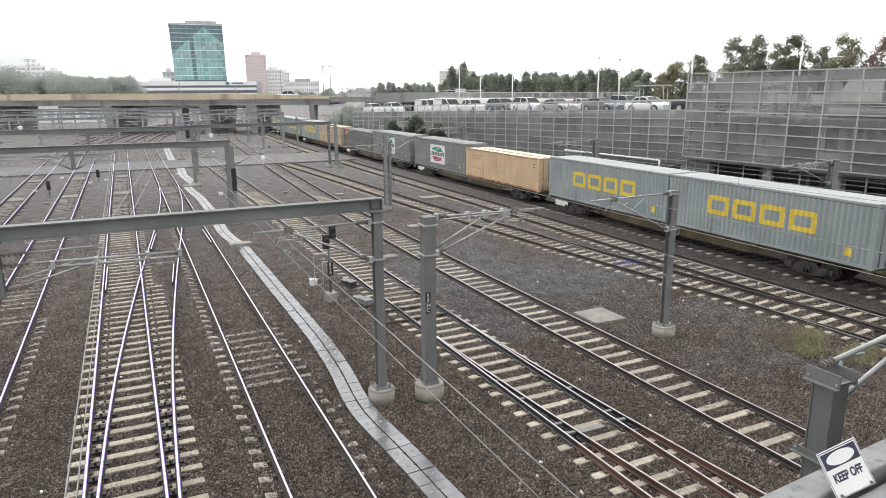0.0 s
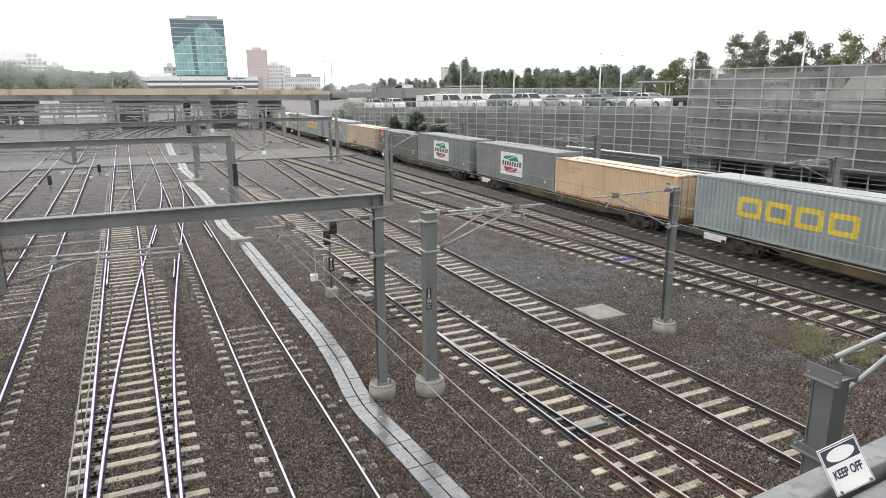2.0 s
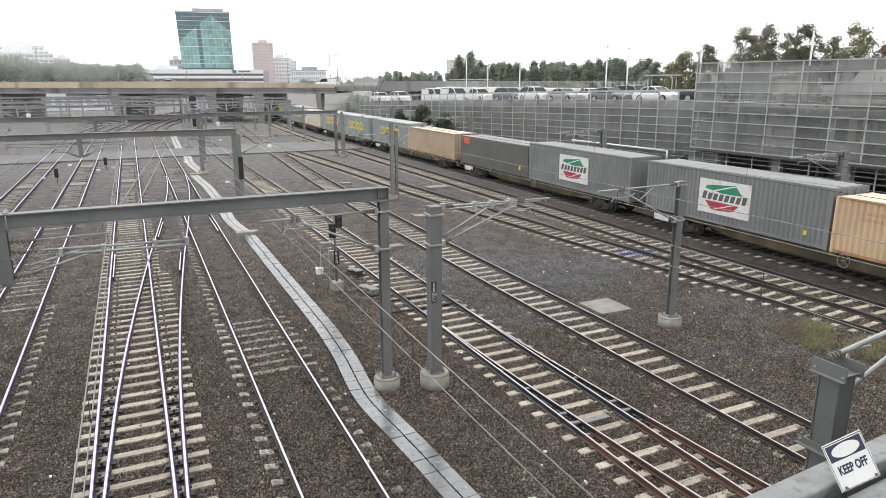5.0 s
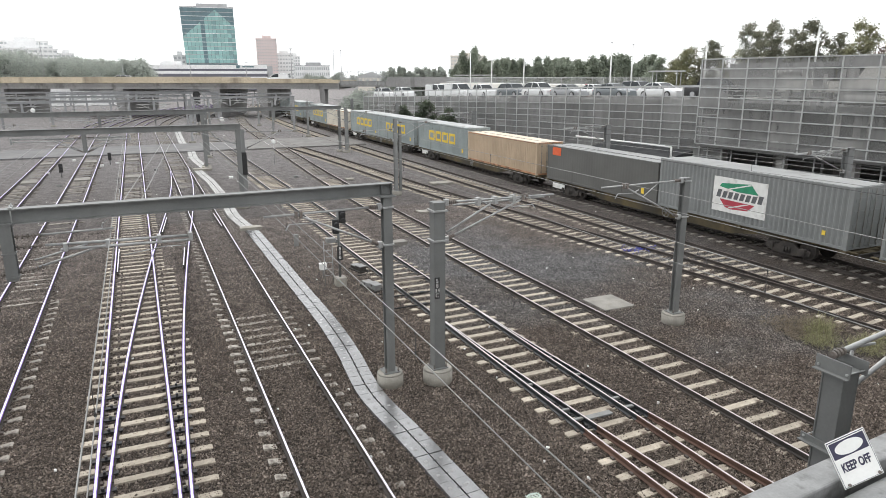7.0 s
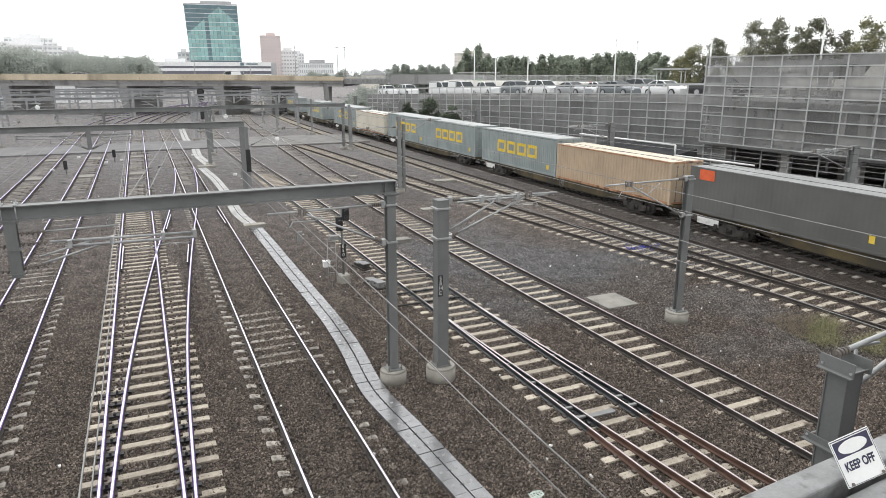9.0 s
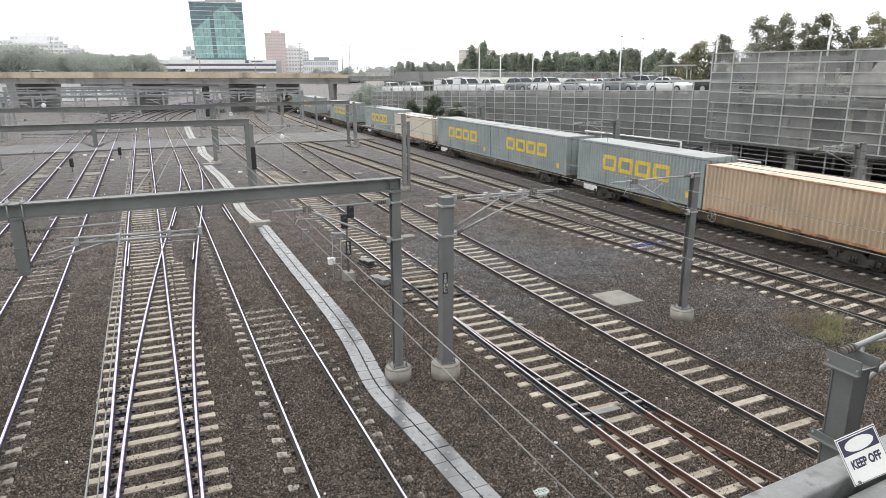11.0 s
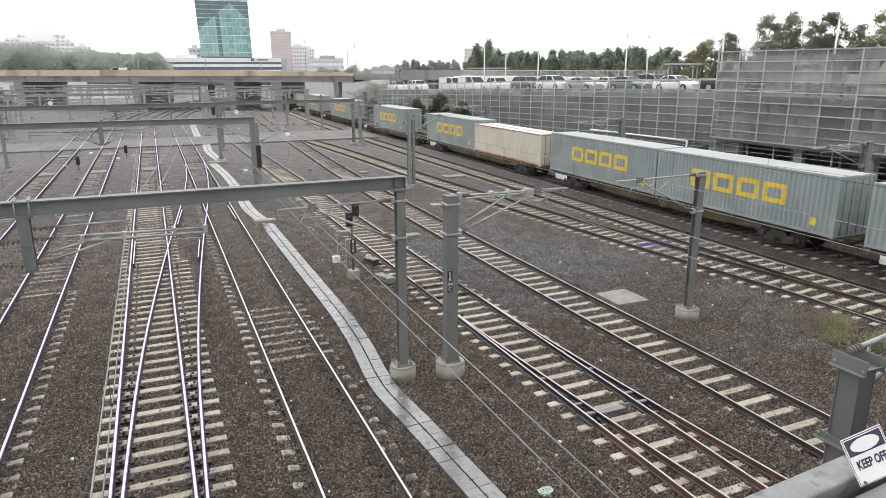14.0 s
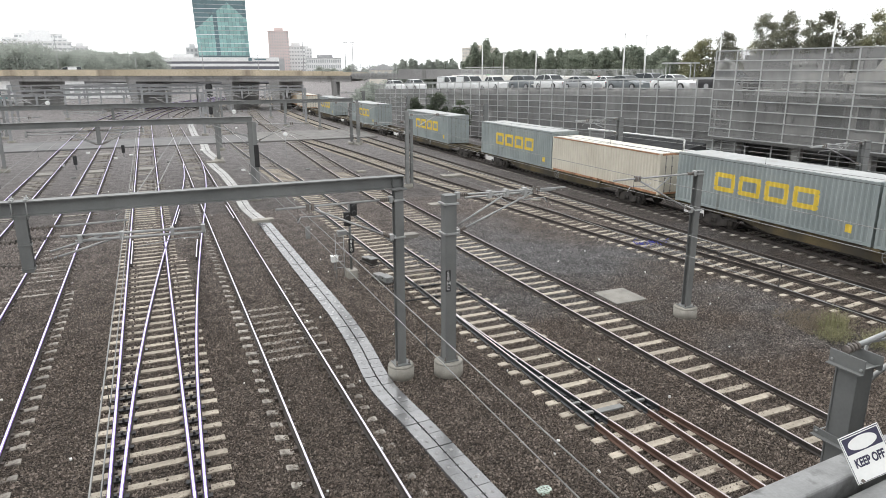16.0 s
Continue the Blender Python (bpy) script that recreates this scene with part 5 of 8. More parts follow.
def cantilever(ob, x, y, side, reach, z_top, z_low, tie=True, double=False):
    """Registration arm of tubes; x, y: the mast's face; side: -1 or 1; reach: metres out over the track."""
    tip = x + side * reach
    bm = bmesh.new()
    tube(bm, (x + side * 0.35, y, z_top), (tip, y, z_top - 0.03), 0.030, 10)
    if double:
        tube(bm, (x + side * 0.35, y + 0.12, z_top - 0.12), (x + side * reach * 0.93, y + 0.12, z_top - 0.10), 0.030, 10)
        for f in (0.3, 0.45, 0.62):
            box(bm, x + side * reach * f - 0.05, x + side * reach * f + 0.05, y - 0.05, y + 0.17, z_top - 0.17, z_top + 0.05)
    part("top_tube", bm, GALV, ob, "galvanised cantilever tube")
    bm = bmesh.new()
    tube(bm, (x + side * 0.30, y, z_low + 0.10), (x + side * reach * 0.72, y, z_top - 0.06), 0.030, 10)
    part("strut", bm, GALV, ob)
    bm = bmesh.new()
    insulator(bm, (x + side * 0.08, y, z_top), (x + side * 0.38, y, z_top))
    part("insulator", bm, FITTING, ob, "brown ribbed insulator")
    bm = bmesh.new()
    insulator(bm, (x + side * 0.06, y, z_low), (x + side * 0.32, y, z_low + 0.12))
    part("insulator", bm, FITTING, ob, "brown ribbed insulator")
    for z in (z_top, z_low):
        bm = bmesh.new()
        rounded(bm, min(x, x + side * 0.12), max(x, x + side * 0.12), y - 0.08, y + 0.08, z - 0.09, z + 0.09, 0.012)
        part("bracket", bm, GALV, ob)
    bm = bmesh.new()
    zc = z_top - 0.42
    pts = [(x + side * reach * 0.55, y, z_top - 0.20), (x + side * reach * 0.62, y, zc + 0.12), (x + side * reach * 0.80, y, zc + 0.14), (x + side * reach * 0.83, y, zc - 0.02)]
    pipe(bm, pts, 0.017)
    if tie:
        tube(bm, (x + side * reach * 0.30, y, z_top), (x + side * reach * 0.5, y, z_low + (z_top - z_low) * 0.63), 0.018, 6)
    part("steady_arm", bm, GALV, ob)
    bm = bmesh.new()
    for f in (0.70, 0.74):
        rounded(bm, x + side * reach * f - 0.04, x + side * reach * f + 0.04, y - 0.06, y + 0.06, z_top - 0.12, z_top + 0.06, 0.01)
    part("clamp", bm, FITTING, ob)


# mast paint lightened for masts further off, haze worked into the colour
FAR_MAST = material("hazed_mast_paint", (0.19, 0.195, 0.193), (0.25, 0.255, 0.25), 0.6, scale=0.9, fine=25, fine_amount=0.12, bump=0.1)


def mast(label, x, y, h, w=0.22, d=0.22, foot=0.42, base=0.42, group="overhead line masts"):
    ob = thing("overhead_line_mast", label, "mast", group)
    bm = bmesh.new()
    h_column(bm, x, y, base, h, w, d)
    part("column", bm, MAST if y < 40 and x < 30 else FAR_MAST, ob)
    bm = bmesh.new()
    rounded(bm, x - w / 2 - 0.01, x + w / 2 + 0.01, y - d / 2 - 0.01, y + d / 2 + 0.01, h, h + 0.02, 0.005)
    part("cap", bm, MAST, ob)
    footing(ob, x, y, foot, base)
    return ob


def boxed_column(bm, x, y, z0, z1, w, d, m=None):
    """Column of two channels with flanges turned out."""
    box(bm, x - w / 2, x + w / 2, y - d / 2, y + d / 2, z0, z1, 0, m)
    for s in (-1, 1):
        a, b = sorted((x + s * w / 2, x + s * (w / 2 + 0.012)))
        box(bm, a, b, y - d / 2 - 0.03, y + d / 2 + 0.03, z0, z1, 0, m)


def text_plate(ob, chars, x, y, z, size, step, plate_w):
    """A black plate with white characters one below the other, facing -y."""
    n = len(chars)
    bm = bmesh.new()
    rounded(bm, x - plate_w / 2, x + plate_w / 2, y - 0.012, y, z - n * step - 0.03, z + 0.03, 0.004)
    plate_ob = part("number_plate", bm, BLACK, ob, "black plate with white characters")
    for k, ch in enumerate(chars):
        cu = bpy.data.curves.new("character", "FONT")
        cu.body, cu.size, cu.extrude, cu.align_x = ch, size, 0.002, "CENTER"
        tmp = bpy.data.objects.new("character", cu)
        scene.collection.objects.link(tmp)
        me = bpy.data.meshes.new_from_object(tmp.evaluated_get(bpy.context.evaluated_depsgraph_get()))
        bpy.data.objects.remove(tmp)
        me.materials.clear()
        me.materials.append(WHITE)
        c = new("character", me)
        c.parent = plate_ob
        c.matrix_basis = pose(x, y - 0.016, z - k * step - size * 0.74, 90, 0, 0)


# near gantry over the left-hand tracks
GY = 17.22
g1 = thing("signal_gantry", "dark grey steel portal gantry spanning the tracks", "gantry", "gantries over the tracks")
bm = bmesh.new()
h_column(bm, 6.07, GY, 0.42, 5.66, 0.25, 0.25)
part("column", bm, MAST, g1)
footing(g1, 6.07, GY)
bm = bmesh.new()
i_beam(bm, -14.5, 6.24, GY, 5.69, 6.03, 0.15, 0.025, 0.01)
part("beam", bm, MAST, g1, "grey steel I-beam")
for x in (6.2, 5.9, -14):
    bm = bmesh.new()
    for q in (-1, 1):
        box(bm, x - 0.008, x + 0.008, min(q * 0.012, q * 0.14) + GY, max(q * 0.012, q * 0.14) + GY, 5.717, 6.003)
    part("stiffener", bm, MAST, g1)
bm = bmesh.new()
rounded(bm, 5.85, 6.29, GY - 0.19, GY + 0.19, 5.64, 5.69, 0.01)
part("cap_plate", bm, MAST, g1)
bm = bmesh.new()
h_column(bm, -2.92, GY, 4.38, 5.69, 0.24, 0.24)
for z in (5.66, 5.0, 4.45):
    box(bm, -3.06, -2.78, GY - 0.14, GY + 0.14, z, z + 0.03)
part("drop_post", bm, MAST, g1, "grey drop post hung from the beam")
for dx in (-3.05, -2.76):
    bm = bmesh.new()
    for y in (GY - 0.12, GY + 0.12):
        tube(bm, (dx, y, 5.62), (dx, y, 6.13), 0.016, 8)
        rounded(bm, dx - 0.035, dx + 0.035, y - 0.035, y + 0.035, 6.031, 6.075, 0.006)
    rounded(bm, dx - 0.03, dx + 0.03, GY - 0.15, GY + 0.15, 6.034, 6.05, 0.003)
    part("clamp", bm, GALV, g1, "galvanised clamp bolts over the beam")
for z in (5.36, 4.30):
    strap(g1, 6.07, GY, z, 0.27)
cantilever(g1, 5.92, GY, -1, 3.2, 5.38, 4.30, tie=False)
bm = bmesh.new()
h_column(bm, -13.9, GY, 0.42, 5.69, 0.25, 0.25)
part("column", bm, MAST, g1)
footing(g1, -13.9, GY)

# twin-tube registration over the turnout, on the drop post
arm = thing("registration_arm", "galvanised twin-tube arm over the polished tracks", "overhead line arm")
bm = bmesh.new()
tube(bm, (-2.3, GY, 5.38), (-0.75, GY, 5.40), 0.024, 8)
pipe(bm, [(-1.0, GY, 5.40), (-1.0, GY, 5.50), (-0.85, GY, 5.62)], 0.012)
part("top_tube", bm, GALV, arm)
bm = bmesh.new()
tube(bm, (-2.2, GY, 5.13), (0.95, GY, 5.06), 0.032, 10)
part("tube", bm, GALV, arm)
bm = bmesh.new()
tube(bm, (-1.9, GY - 0.1, 5.02), (0.95, GY - 0.1, 4.97), 0.032, 10)
part("tube", bm, GALV, arm)
for x in (-1.8, -0.92, 0.2, 0.92):
    bm = bmesh.new()
    rounded(bm, x - 0.045, x + 0.045, GY - 0.14, GY + 0.04, 4.96, 5.15, 0.01)
    part("clamp", bm, GALV, arm)
bm = bmesh.new()
tube(bm, (-2.45, GY, 4.62), (-0.95, GY, 5.02), 0.028, 8)
tube(bm, (-2.45, GY, 4.80), (-1.35, GY, 5.08), 0.026, 8)
part("strut", bm, GALV, arm)
for z, z2 in ((5.38, 5.38), (5.14, 5.13), (4.55, 4.64)):
    bm = bmesh.new()
    insulator(bm, (-2.78, GY, z), (-2.25, GY, z2))
    part("insulator", bm, FITTING, arm)
bm = bmesh.new()
pipe(bm, [(0.85, GY, 4.96), (0.80, GY, 4.82), (0.3, GY, 4.84), (-0.6, GY, 4.72)], 0.013)
part("steady_arm", bm, GALV, arm)

for z, z2 in ((5.10, 5.16), (4.52, 4.75)):
    bm = bmesh.new()
    insulator(bm, (-3.06, GY, z), (-3.55, GY, z + (z2 - z) * 0.3))
    part("insulator", bm, FITTING, arm, "brown ribbed insulator")
    bm = bmesh.new()
    tube(bm, (-3.5, GY, z + (z2 - z) * 0.3), (-6.4, GY, z2), 0.028, 8)
    part("tube", bm, GALV, arm)

# square mast with its number, and the arm over the turnout track
m2 = mast("tall grey steel mast with a number plate on concrete footing", 7.45, 16.84, 5.44, 0.34, 0.34, 0.44, 0.45)
bm = bmesh.new()
boxed_column(bm, 7.45, 16.84, 0.5, 5.42, 0.30, 0.30)
part("casing", bm, MAST, m2)
for z in (5.22, 4.36):
    strap(m2, 7.45, 16.84, z, 0.40)
cantilever(m2, 7.66, 16.84, 1, 3.65, 5.42, 4.34, double=True)
bm = bmesh.new()
tube(bm, (7.75, 16.84, 4.55), (9.15, 16.84, 5.28), 0.030, 10)
part("strut", bm, GALV, m2)
text_plate(m2, ["S", "8", "34", "C"], 7.35, 16.65, 3.27, 0.165, 0.145, 0.16)

m3 = mast("slender grey mast on a round concrete footing between the tracks", 17.39, 17.7, 5.39, 0.24, 0.24, 0.42, 0.40)
for z in (5.30, 4.02):
    strap(m3, 17.39, 17.7, z, 0.25)
cantilever(m3, 17.26, 17.7, -1, 3.5, 5.32, 4.02)

m4 = mast("stout grey mast seen from above near the bridge", 7.95, 5.10, 5.20, 0.30, 0.30, 0.45, 0.4)
bm = bmesh.new()
boxed_column(bm, 7.95, 5.10, 0.45, 5.17, 0.25, 0.25)
part("casing", bm, MAST, m4)
for z, y1, tall in ((5.19, 5.34, 0.18), (4.12, 5.40, 0.09)):
    for x0, lip in ((7.775, -0.06), (8.105, 0.06)):
        bm = bmesh.new()
        rounded(bm, x0, x0 + 0.016, 4.86, y1, z, z + tall, 0.004)
        rounded(bm, min(x0, x0 + lip), max(x0 + 0.016, x0 + lip), 4.86, y1, z - 0.018, z, 0.004)
        part("bracket", bm, MAST, m4, "bolted angle bracket")
    for y in (4.90, y1 - 0.05):
        bm = bmesh.new()
        tube(bm, (7.755, y, z + 0.05), (8.17, y, z + 0.05), 0.010, 8)
        for x in (7.767, 8.13):
            tube(bm, (x - 0.009, y, z + 0.05), (x + 0.009, y, z + 0.05), 0.018, 6)
        part("tie_bolt", bm, GALV, m4, "galvanised tie bolt")
bm = bmesh.new()
tube(bm, (8.08, 5.2, 5.40), (12.2, 5.2, 5.98), 0.036, 12)
part("top_tube", bm, GALV, m4, "galvanised cantilever tube")
bm = bmesh.new()
tube(bm, (8.22, 5.2, 4.75), (10.4, 5.2, 5.70), 0.036, 12)
part("strut", bm, GALV, m4)
bm = bmesh.new()
pipe(bm, [(8.35, 5.25, 5.05), (8.35, 5.25, 5.34), (8.42, 5.25, 5.38), (8.8, 5.25, 5.36)], 0.022, 8)
part("hook_arm", bm, GALV, m4)
bm = bmesh.new()
insulator(bm, (7.86, 5.2, 5.37), (8.10, 5.2, 5.40), n=4, r=0.055)
insulator(bm, (8.08, 5.2, 4.66), (8.24, 5.2, 4.76), n=4, r=0.055)
part("insulator", bm, FITTING, m4, "brown ribbed insulator")

# second and third gantries further along the line
def gantry(label, y, x0, x1, z, posts, drops, depth=0.35, arms=(), steel=MAST):
    ob = thing("portal_gantry", label, "gantry", "gantries over the tracks")
    bm = bmesh.new()
    i_beam(bm, x0, x1, y, z - depth, z, 0.16, 0.03)
    part("beam", bm, steel, ob, "grey steel I-beam")
    for x in posts:
        bm = bmesh.new()
        h_column(bm, x, y, 0.3, z - depth, 0.28, 0.28)
        part("column", bm, steel, ob)
        bm = bmesh.new()
        tube(bm, (x, y, -0.1), (x, y, 0.3), 0.45, 16)
        part("footing", bm, FOOTING, ob)
    for x in drops:
        bm = bmesh.new()
        h_column(bm, x, y, z - 1.5, z - depth, 0.24, 0.24)
        part("drop_post", bm, steel, ob)
        for s in (-1, 1):
            bm = bmesh.new()
            pipe_r = 0.028 if y < 90 else 0.05
            tube(bm, (x + s * 0.15, y, z - 0.68), (x + s * 2.1, y, z - 0.62), pipe_r, 6)
            tube(bm, (x + s * 0.15, y, z - 1.42), (x + s * 1.5, y, z - 0.68), pipe_r, 6)
            tube(bm, (x + s * 0.6, y, z - 0.95), (x + s * 2.2, y, z - 1.02), pipe_r * 0.6, 5)
            part("registration_arm", bm, GALV, ob)
    for x, s, reach in arms:
        bm = bmesh.new()
        tube(bm, (x + s * 0.15, y, z - 0.45), (x + s * reach, y, z - 0.4), 0.028, 6)
        tube(bm, (x + s * 0.15, y, z - 1.35), (x + s * reach * 0.75, y, z - 0.45), 0.026, 6)
        part("registration_arm", bm, GALV, ob)
    return ob


gantry("grey portal gantry with drop posts over four tracks", 47.36, -15.5, 6.35, 5.76, (6.15, -15.0), (-3.1,), 0.38, ((6.15, -1, 3.4),))
gantry("grey portal gantry with drop posts over four tracks", 69.2, -16.0, 6.2, 5.80, (5.8, -15.5), (-3.1,), 0.40, ((5.8, -1, 3.2),))
gantry("grey portal gantry reaching over the yard's middle tracks", 79.3, 6.8, 22.5, 5.45, (22.2, 7.0), (14.5,), 0.40)
for y, x in ((47.36, -3.1), (69.2, -3.1)):
    for s in (-1, 1):
        far_arm = thing("registration_arm", "galvanised twin-tube arm on a gantry drop post", "overhead line arm", "arms on the gantries")
        tip = x + s * (3.9 if s < 0 else 2.6)
        for dz in (0.0, -0.16):
            bm = bmesh.new()
            tube(bm, (x + s * 0.55, y - 0.05 + dz * 0.6, 5.17 + dz), (tip, y - 0.05 + dz * 0.6, 5.20 + dz), 0.034, 8)
            part("tube", bm, GALV, far_arm)
        bm = bmesh.new()
        tube(bm, (x + s * 0.4, y, 4.40), (x + s * 1.9, y, 5.12), 0.032, 8)
        part("strut", bm, GALV, far_arm)
        for a, b in (((x + s * 0.12, y, 5.17), (x + s * 0.58, y, 5.17)), ((x + s * 0.12, y, 4.28), (x + s * 0.46, y, 4.43))):
            bm = bmesh.new()
            insulator(bm, a, b)
            part("insulator", bm, FITTING, far_arm)
        bm = bmesh.new()
        rounded(bm, tip - 0.05, tip + 0.05, y - 0.22, y + 0.02, 4.90, 5.28, 0.01)
        part("clamp", bm, GALV, far_arm)
# gantry steel paled to carry the haze over the far line
PALE_STEEL = material("hazed_gantry_steel", (0.25, 0.255, 0.26), (0.34, 0.345, 0.35), 0.55, metal=0.2, scale=0.6, fine=10, bump=0)
for y, x0, x1, z in ((98.0, -16.5, 7.0, 5.9), (112.0, 8.0, 24.0, 5.8), (121.0, -19.0, 8.0, 5.9), (134.0, 10.5, 27.5, 5.8), (141.0, -16.0, 9.0, 5.9), (150.0, -12.0, 14.0, 5.8),
                     (105.0, -30.0, -18.0, 5.7), (128.0, -36.0, -20.5, 5.8), (158.0, -30.0, -4.0, 5.9), (166.0, -8.0, 13.0, 5.7), (176.0, -22.0, 5.0, 6.0), (186.0, -8.0, 12.0, 5.8), (196.0, -30.0, 0.0, 6.0), (160.0, 12.0, 26.0, 5.8)):
    gantry("grey portal gantry far along the line", y, x0 + bend(y), x1 + bend(y) * 0.7, z, (x0 + 0.3 + bend(y), x1 - 0.3 + bend(y) * 0.7), tuple(x0 + (x1 - x0) * f + bend(y) for f in (0.16, 0.36, 0.58, 0.80)), 0.30, steel=PALE_STEEL)

eq = mast("grey mast with a black equipment case beside the gantry", 6.55, 48.3, 5.3, 0.26, 0.26)
bm = bmesh.new()
rounded(bm, 6.40, 6.72, 47.98, 48.2, 2.2, 3.75, 0.02)
part("equipment_case", bm, BLACK, eq, "black equipment case")
cantilever(eq, 6.7, 48.3, 1, 3.4, 5.15, 4.0)

for x, y, h, side in ((17.63, 47.65, 5.76, 1), (22.6, 77.9, 5.3, -1), (23.4, 80.2, 4.9, 1), (23.5, 101.3, 5.2, 1), (19.55, 108.1, 5.3, -1), (5.9, 70.0, 5.1, 1), (20.6, 128.0, 5.4, 1), (26.8, 126.0, 5.4, -1), (11.0, 118.0, 5.3, -1), (-12.4, 69.9, 5.0, 1), (-17.6, 104.0, 5.2, 1)):
    q = mast("grey overhead line mast with a tubular arm", x, y, h, 0.26, 0.26, 0.42, 0.35)
    cantilever(q, x + side * 0.14, y, side, 3.3, h - 0.25, h - 1.45)
    if (x, y) == (17.63, 47.65):
        bm = bmesh.new()
        h_column(bm, 17.95, 47.55, 0.1, 5.2, 0.2, 0.2)
        part("side_post", bm, MAST, q)
        cantilever(q, 17.5, 47.65, -1, 3.2, 5.0, 4.2)

for x, y in ((33.7, 43.0), (34.5, 23.6), (33.6, 66.0), (33.6, 90.0), (34.0, 113.0)):
    q = mast("grey mast with an arm over the freight track", x, y, 5.15, 0.42, 0.36, 0.45, 0.35)
    cantilever(q, x - 0.2, y, -1, 4.0, 5.05, 3.9, double=True)


def wires():
    """Contact wire and catenary over each electrified track, with droppers."""
    rows = [(T1, 4.95, 5.38), (T2, 4.95, 5.38), (T3, 4.92, 5.36), (T5, 4.97, 5.33), (lambda y: T6(y) - 0.1, 4.95, 5.4), (lambda y: 14.35 + max(y - 48, 0) * 0.045, 4.95, 5.46),
            (lambda y: T8(min(y, 100)) + 0.1, 4.95, 5.4)]
    for line, zc, zm in rows:
        ob = thing("overhead_wires", "contact wire and catenary over a track", "overhead wires", "overhead wires")
        lo, hi = (2, 150) if line is not rows[6][0] else (14, 95)
        n = 24
        ys = [lo + (hi - lo) * k / n for k in range(n + 1)]
        bm = bmesh.new()
        cord(bm, [(line(y), y, zc) for y in ys], 0.009, 5)
        part("contact_wire", bm, WIRE, ob)
        bm = bmesh.new()
        cord(bm, [(line(y), y, zm) for y in ys], 0.010, 5)
        part("catenary", bm, WIRE, ob)
        bm = bmesh.new()
        y = lo + 6.3
        while y < min(hi, 70):
            tube(bm, (line(y), y, zc), (line(y), y, zm), 0.006, 4)
            for z in (zc, zm - 0.05):
                tube(bm, (line(y), y, z), (line(y), y, z + 0.05), 0.016, 5)
            y += 9.1
        d = part("droppers", bm, DARK_WIRE, ob)
        d["kind"] = "stuff"
    ob = thing("overhead_wires", "dark feeder wires beside the freight train", "overhead wires", "overhead wires")
    for x, z in ((22.5, 5.0), (29.6, 4.95), (29.6, 5.3), (33.2, 5.2), (34.6, 5.6), (34.9, 4.6)):
        bm = bmesh.new()
        tube(bm, (x, 6, z), (x, 120, z), 0.010, 5)
        part("feeder_wire", bm, DARK_WIRE, ob)
    # cross wires
    ob = thing("pull_off_wires", "slanting tensioned wires between masts", "overhead wires", "overhead wires")
    for a, b in (((7.1, 48.3, 5.2), (17.6, 80, 5.1)), ((-0.65, 23.6, 5.0), (2.8, 60, 5.0)), ((-0.14, 23.3, 5.0), (3.2, 59.7, 5.0)), ((17.5, 47.7, 5.4), (22.2, 79, 5.2))):
        bm = bmesh.new()
        tube(bm, a, b, 0.016 if a[1] < 30 else 0.009, 5)
        part("span_wire", bm, WIRE, ob)


wires()

# ---- cable duct with lids ----
DUCT_LINE = through_points([(6, 6.1), (10, 5.76), (12, 5.62), (14, 5.50), (15.3, 5.38), (16.3, 5.26), (17.3, 5.30), (18.5, 5.42), (19.8, 5.56), (22.6, 5.66), (26.3, 5.64), (30, 5.60), (35, 5.57), (39.6, 5.52)], 1)
DUCT_BACK = through_points([(40.4, 5.45), (42.5, 5.22), (44.5, 5.11), (47.2, 5.18), (52.6, 5.36), (57, 5.32), (60.4, 5.29), (64.2, 5.06), (68.1, 4.88)], 1)
DUCT_FAR = through_points([(69.2, 5.78), (72.9, 5.57), (78.4, 5.30), (86.5, 5.64), (91.8, 5.38), (100.2, 5.40), (119.5, 5.91), (123, 6.0)], 1)


def duct(label, line, y0, y1, wide, mat=DUCT):
    ob = thing("cable_duct", label, "cable duct", "cable duct runs")
    n = int((y1 - y0) / 0.6)
    rng = random.Random(int(y0))
    for k in range(n):
        a, b = y0 + (y1 - y0) * k / n, y0 + (y1 - y0) * (k + 1) / n - (0.035 if k % 7 == 3 else 0.014)
        for s in (-1, 1):
            bm = bmesh.new()
            z = 0.095 + rng.uniform(-0.008, 0.008)
            pts = []
            for y in (a, b):
                sl = line(y + 0.3) - line(y - 0.3)
                nx = Vector((1, -sl / 0.6, 0)).normalized()
                c = Vector((line(y), y, 0))
                pts.append((c + nx * s * 0.019, c + nx * s * wide / 2))
            (p, q), (r, t) = pts
            vs = [bm.verts.new((v.x, v.y, h)) for h in (0.0, z) for v in (p, q, t, r)]
            for f in BOX_FACES:
                bm.faces.new([vs[i] for i in f])
            mid = (p + q + r + t) / 4 + Vector((rng.uniform(-0.03, 0.03), rng.uniform(-0.05, 0.05), 0))
            rounded(bm, mid.x - 0.04, mid.x + 0.04, mid.y - 0.045, mid.y + 0.045, z - 0.02, z + 0.004, 0.004, 1)
            box(bm, (p.x + r.x) / 2 - 0.03, (p.x + r.x) / 2 + 0.03, (p.y + r.y) / 2 - 0.02, (p.y + r.y) / 2 + 0.02, z - 0.03, z + 0.006, 2)
            part("lid", bm, (mat, LID_SPOT, BLACK), ob)
    return ob


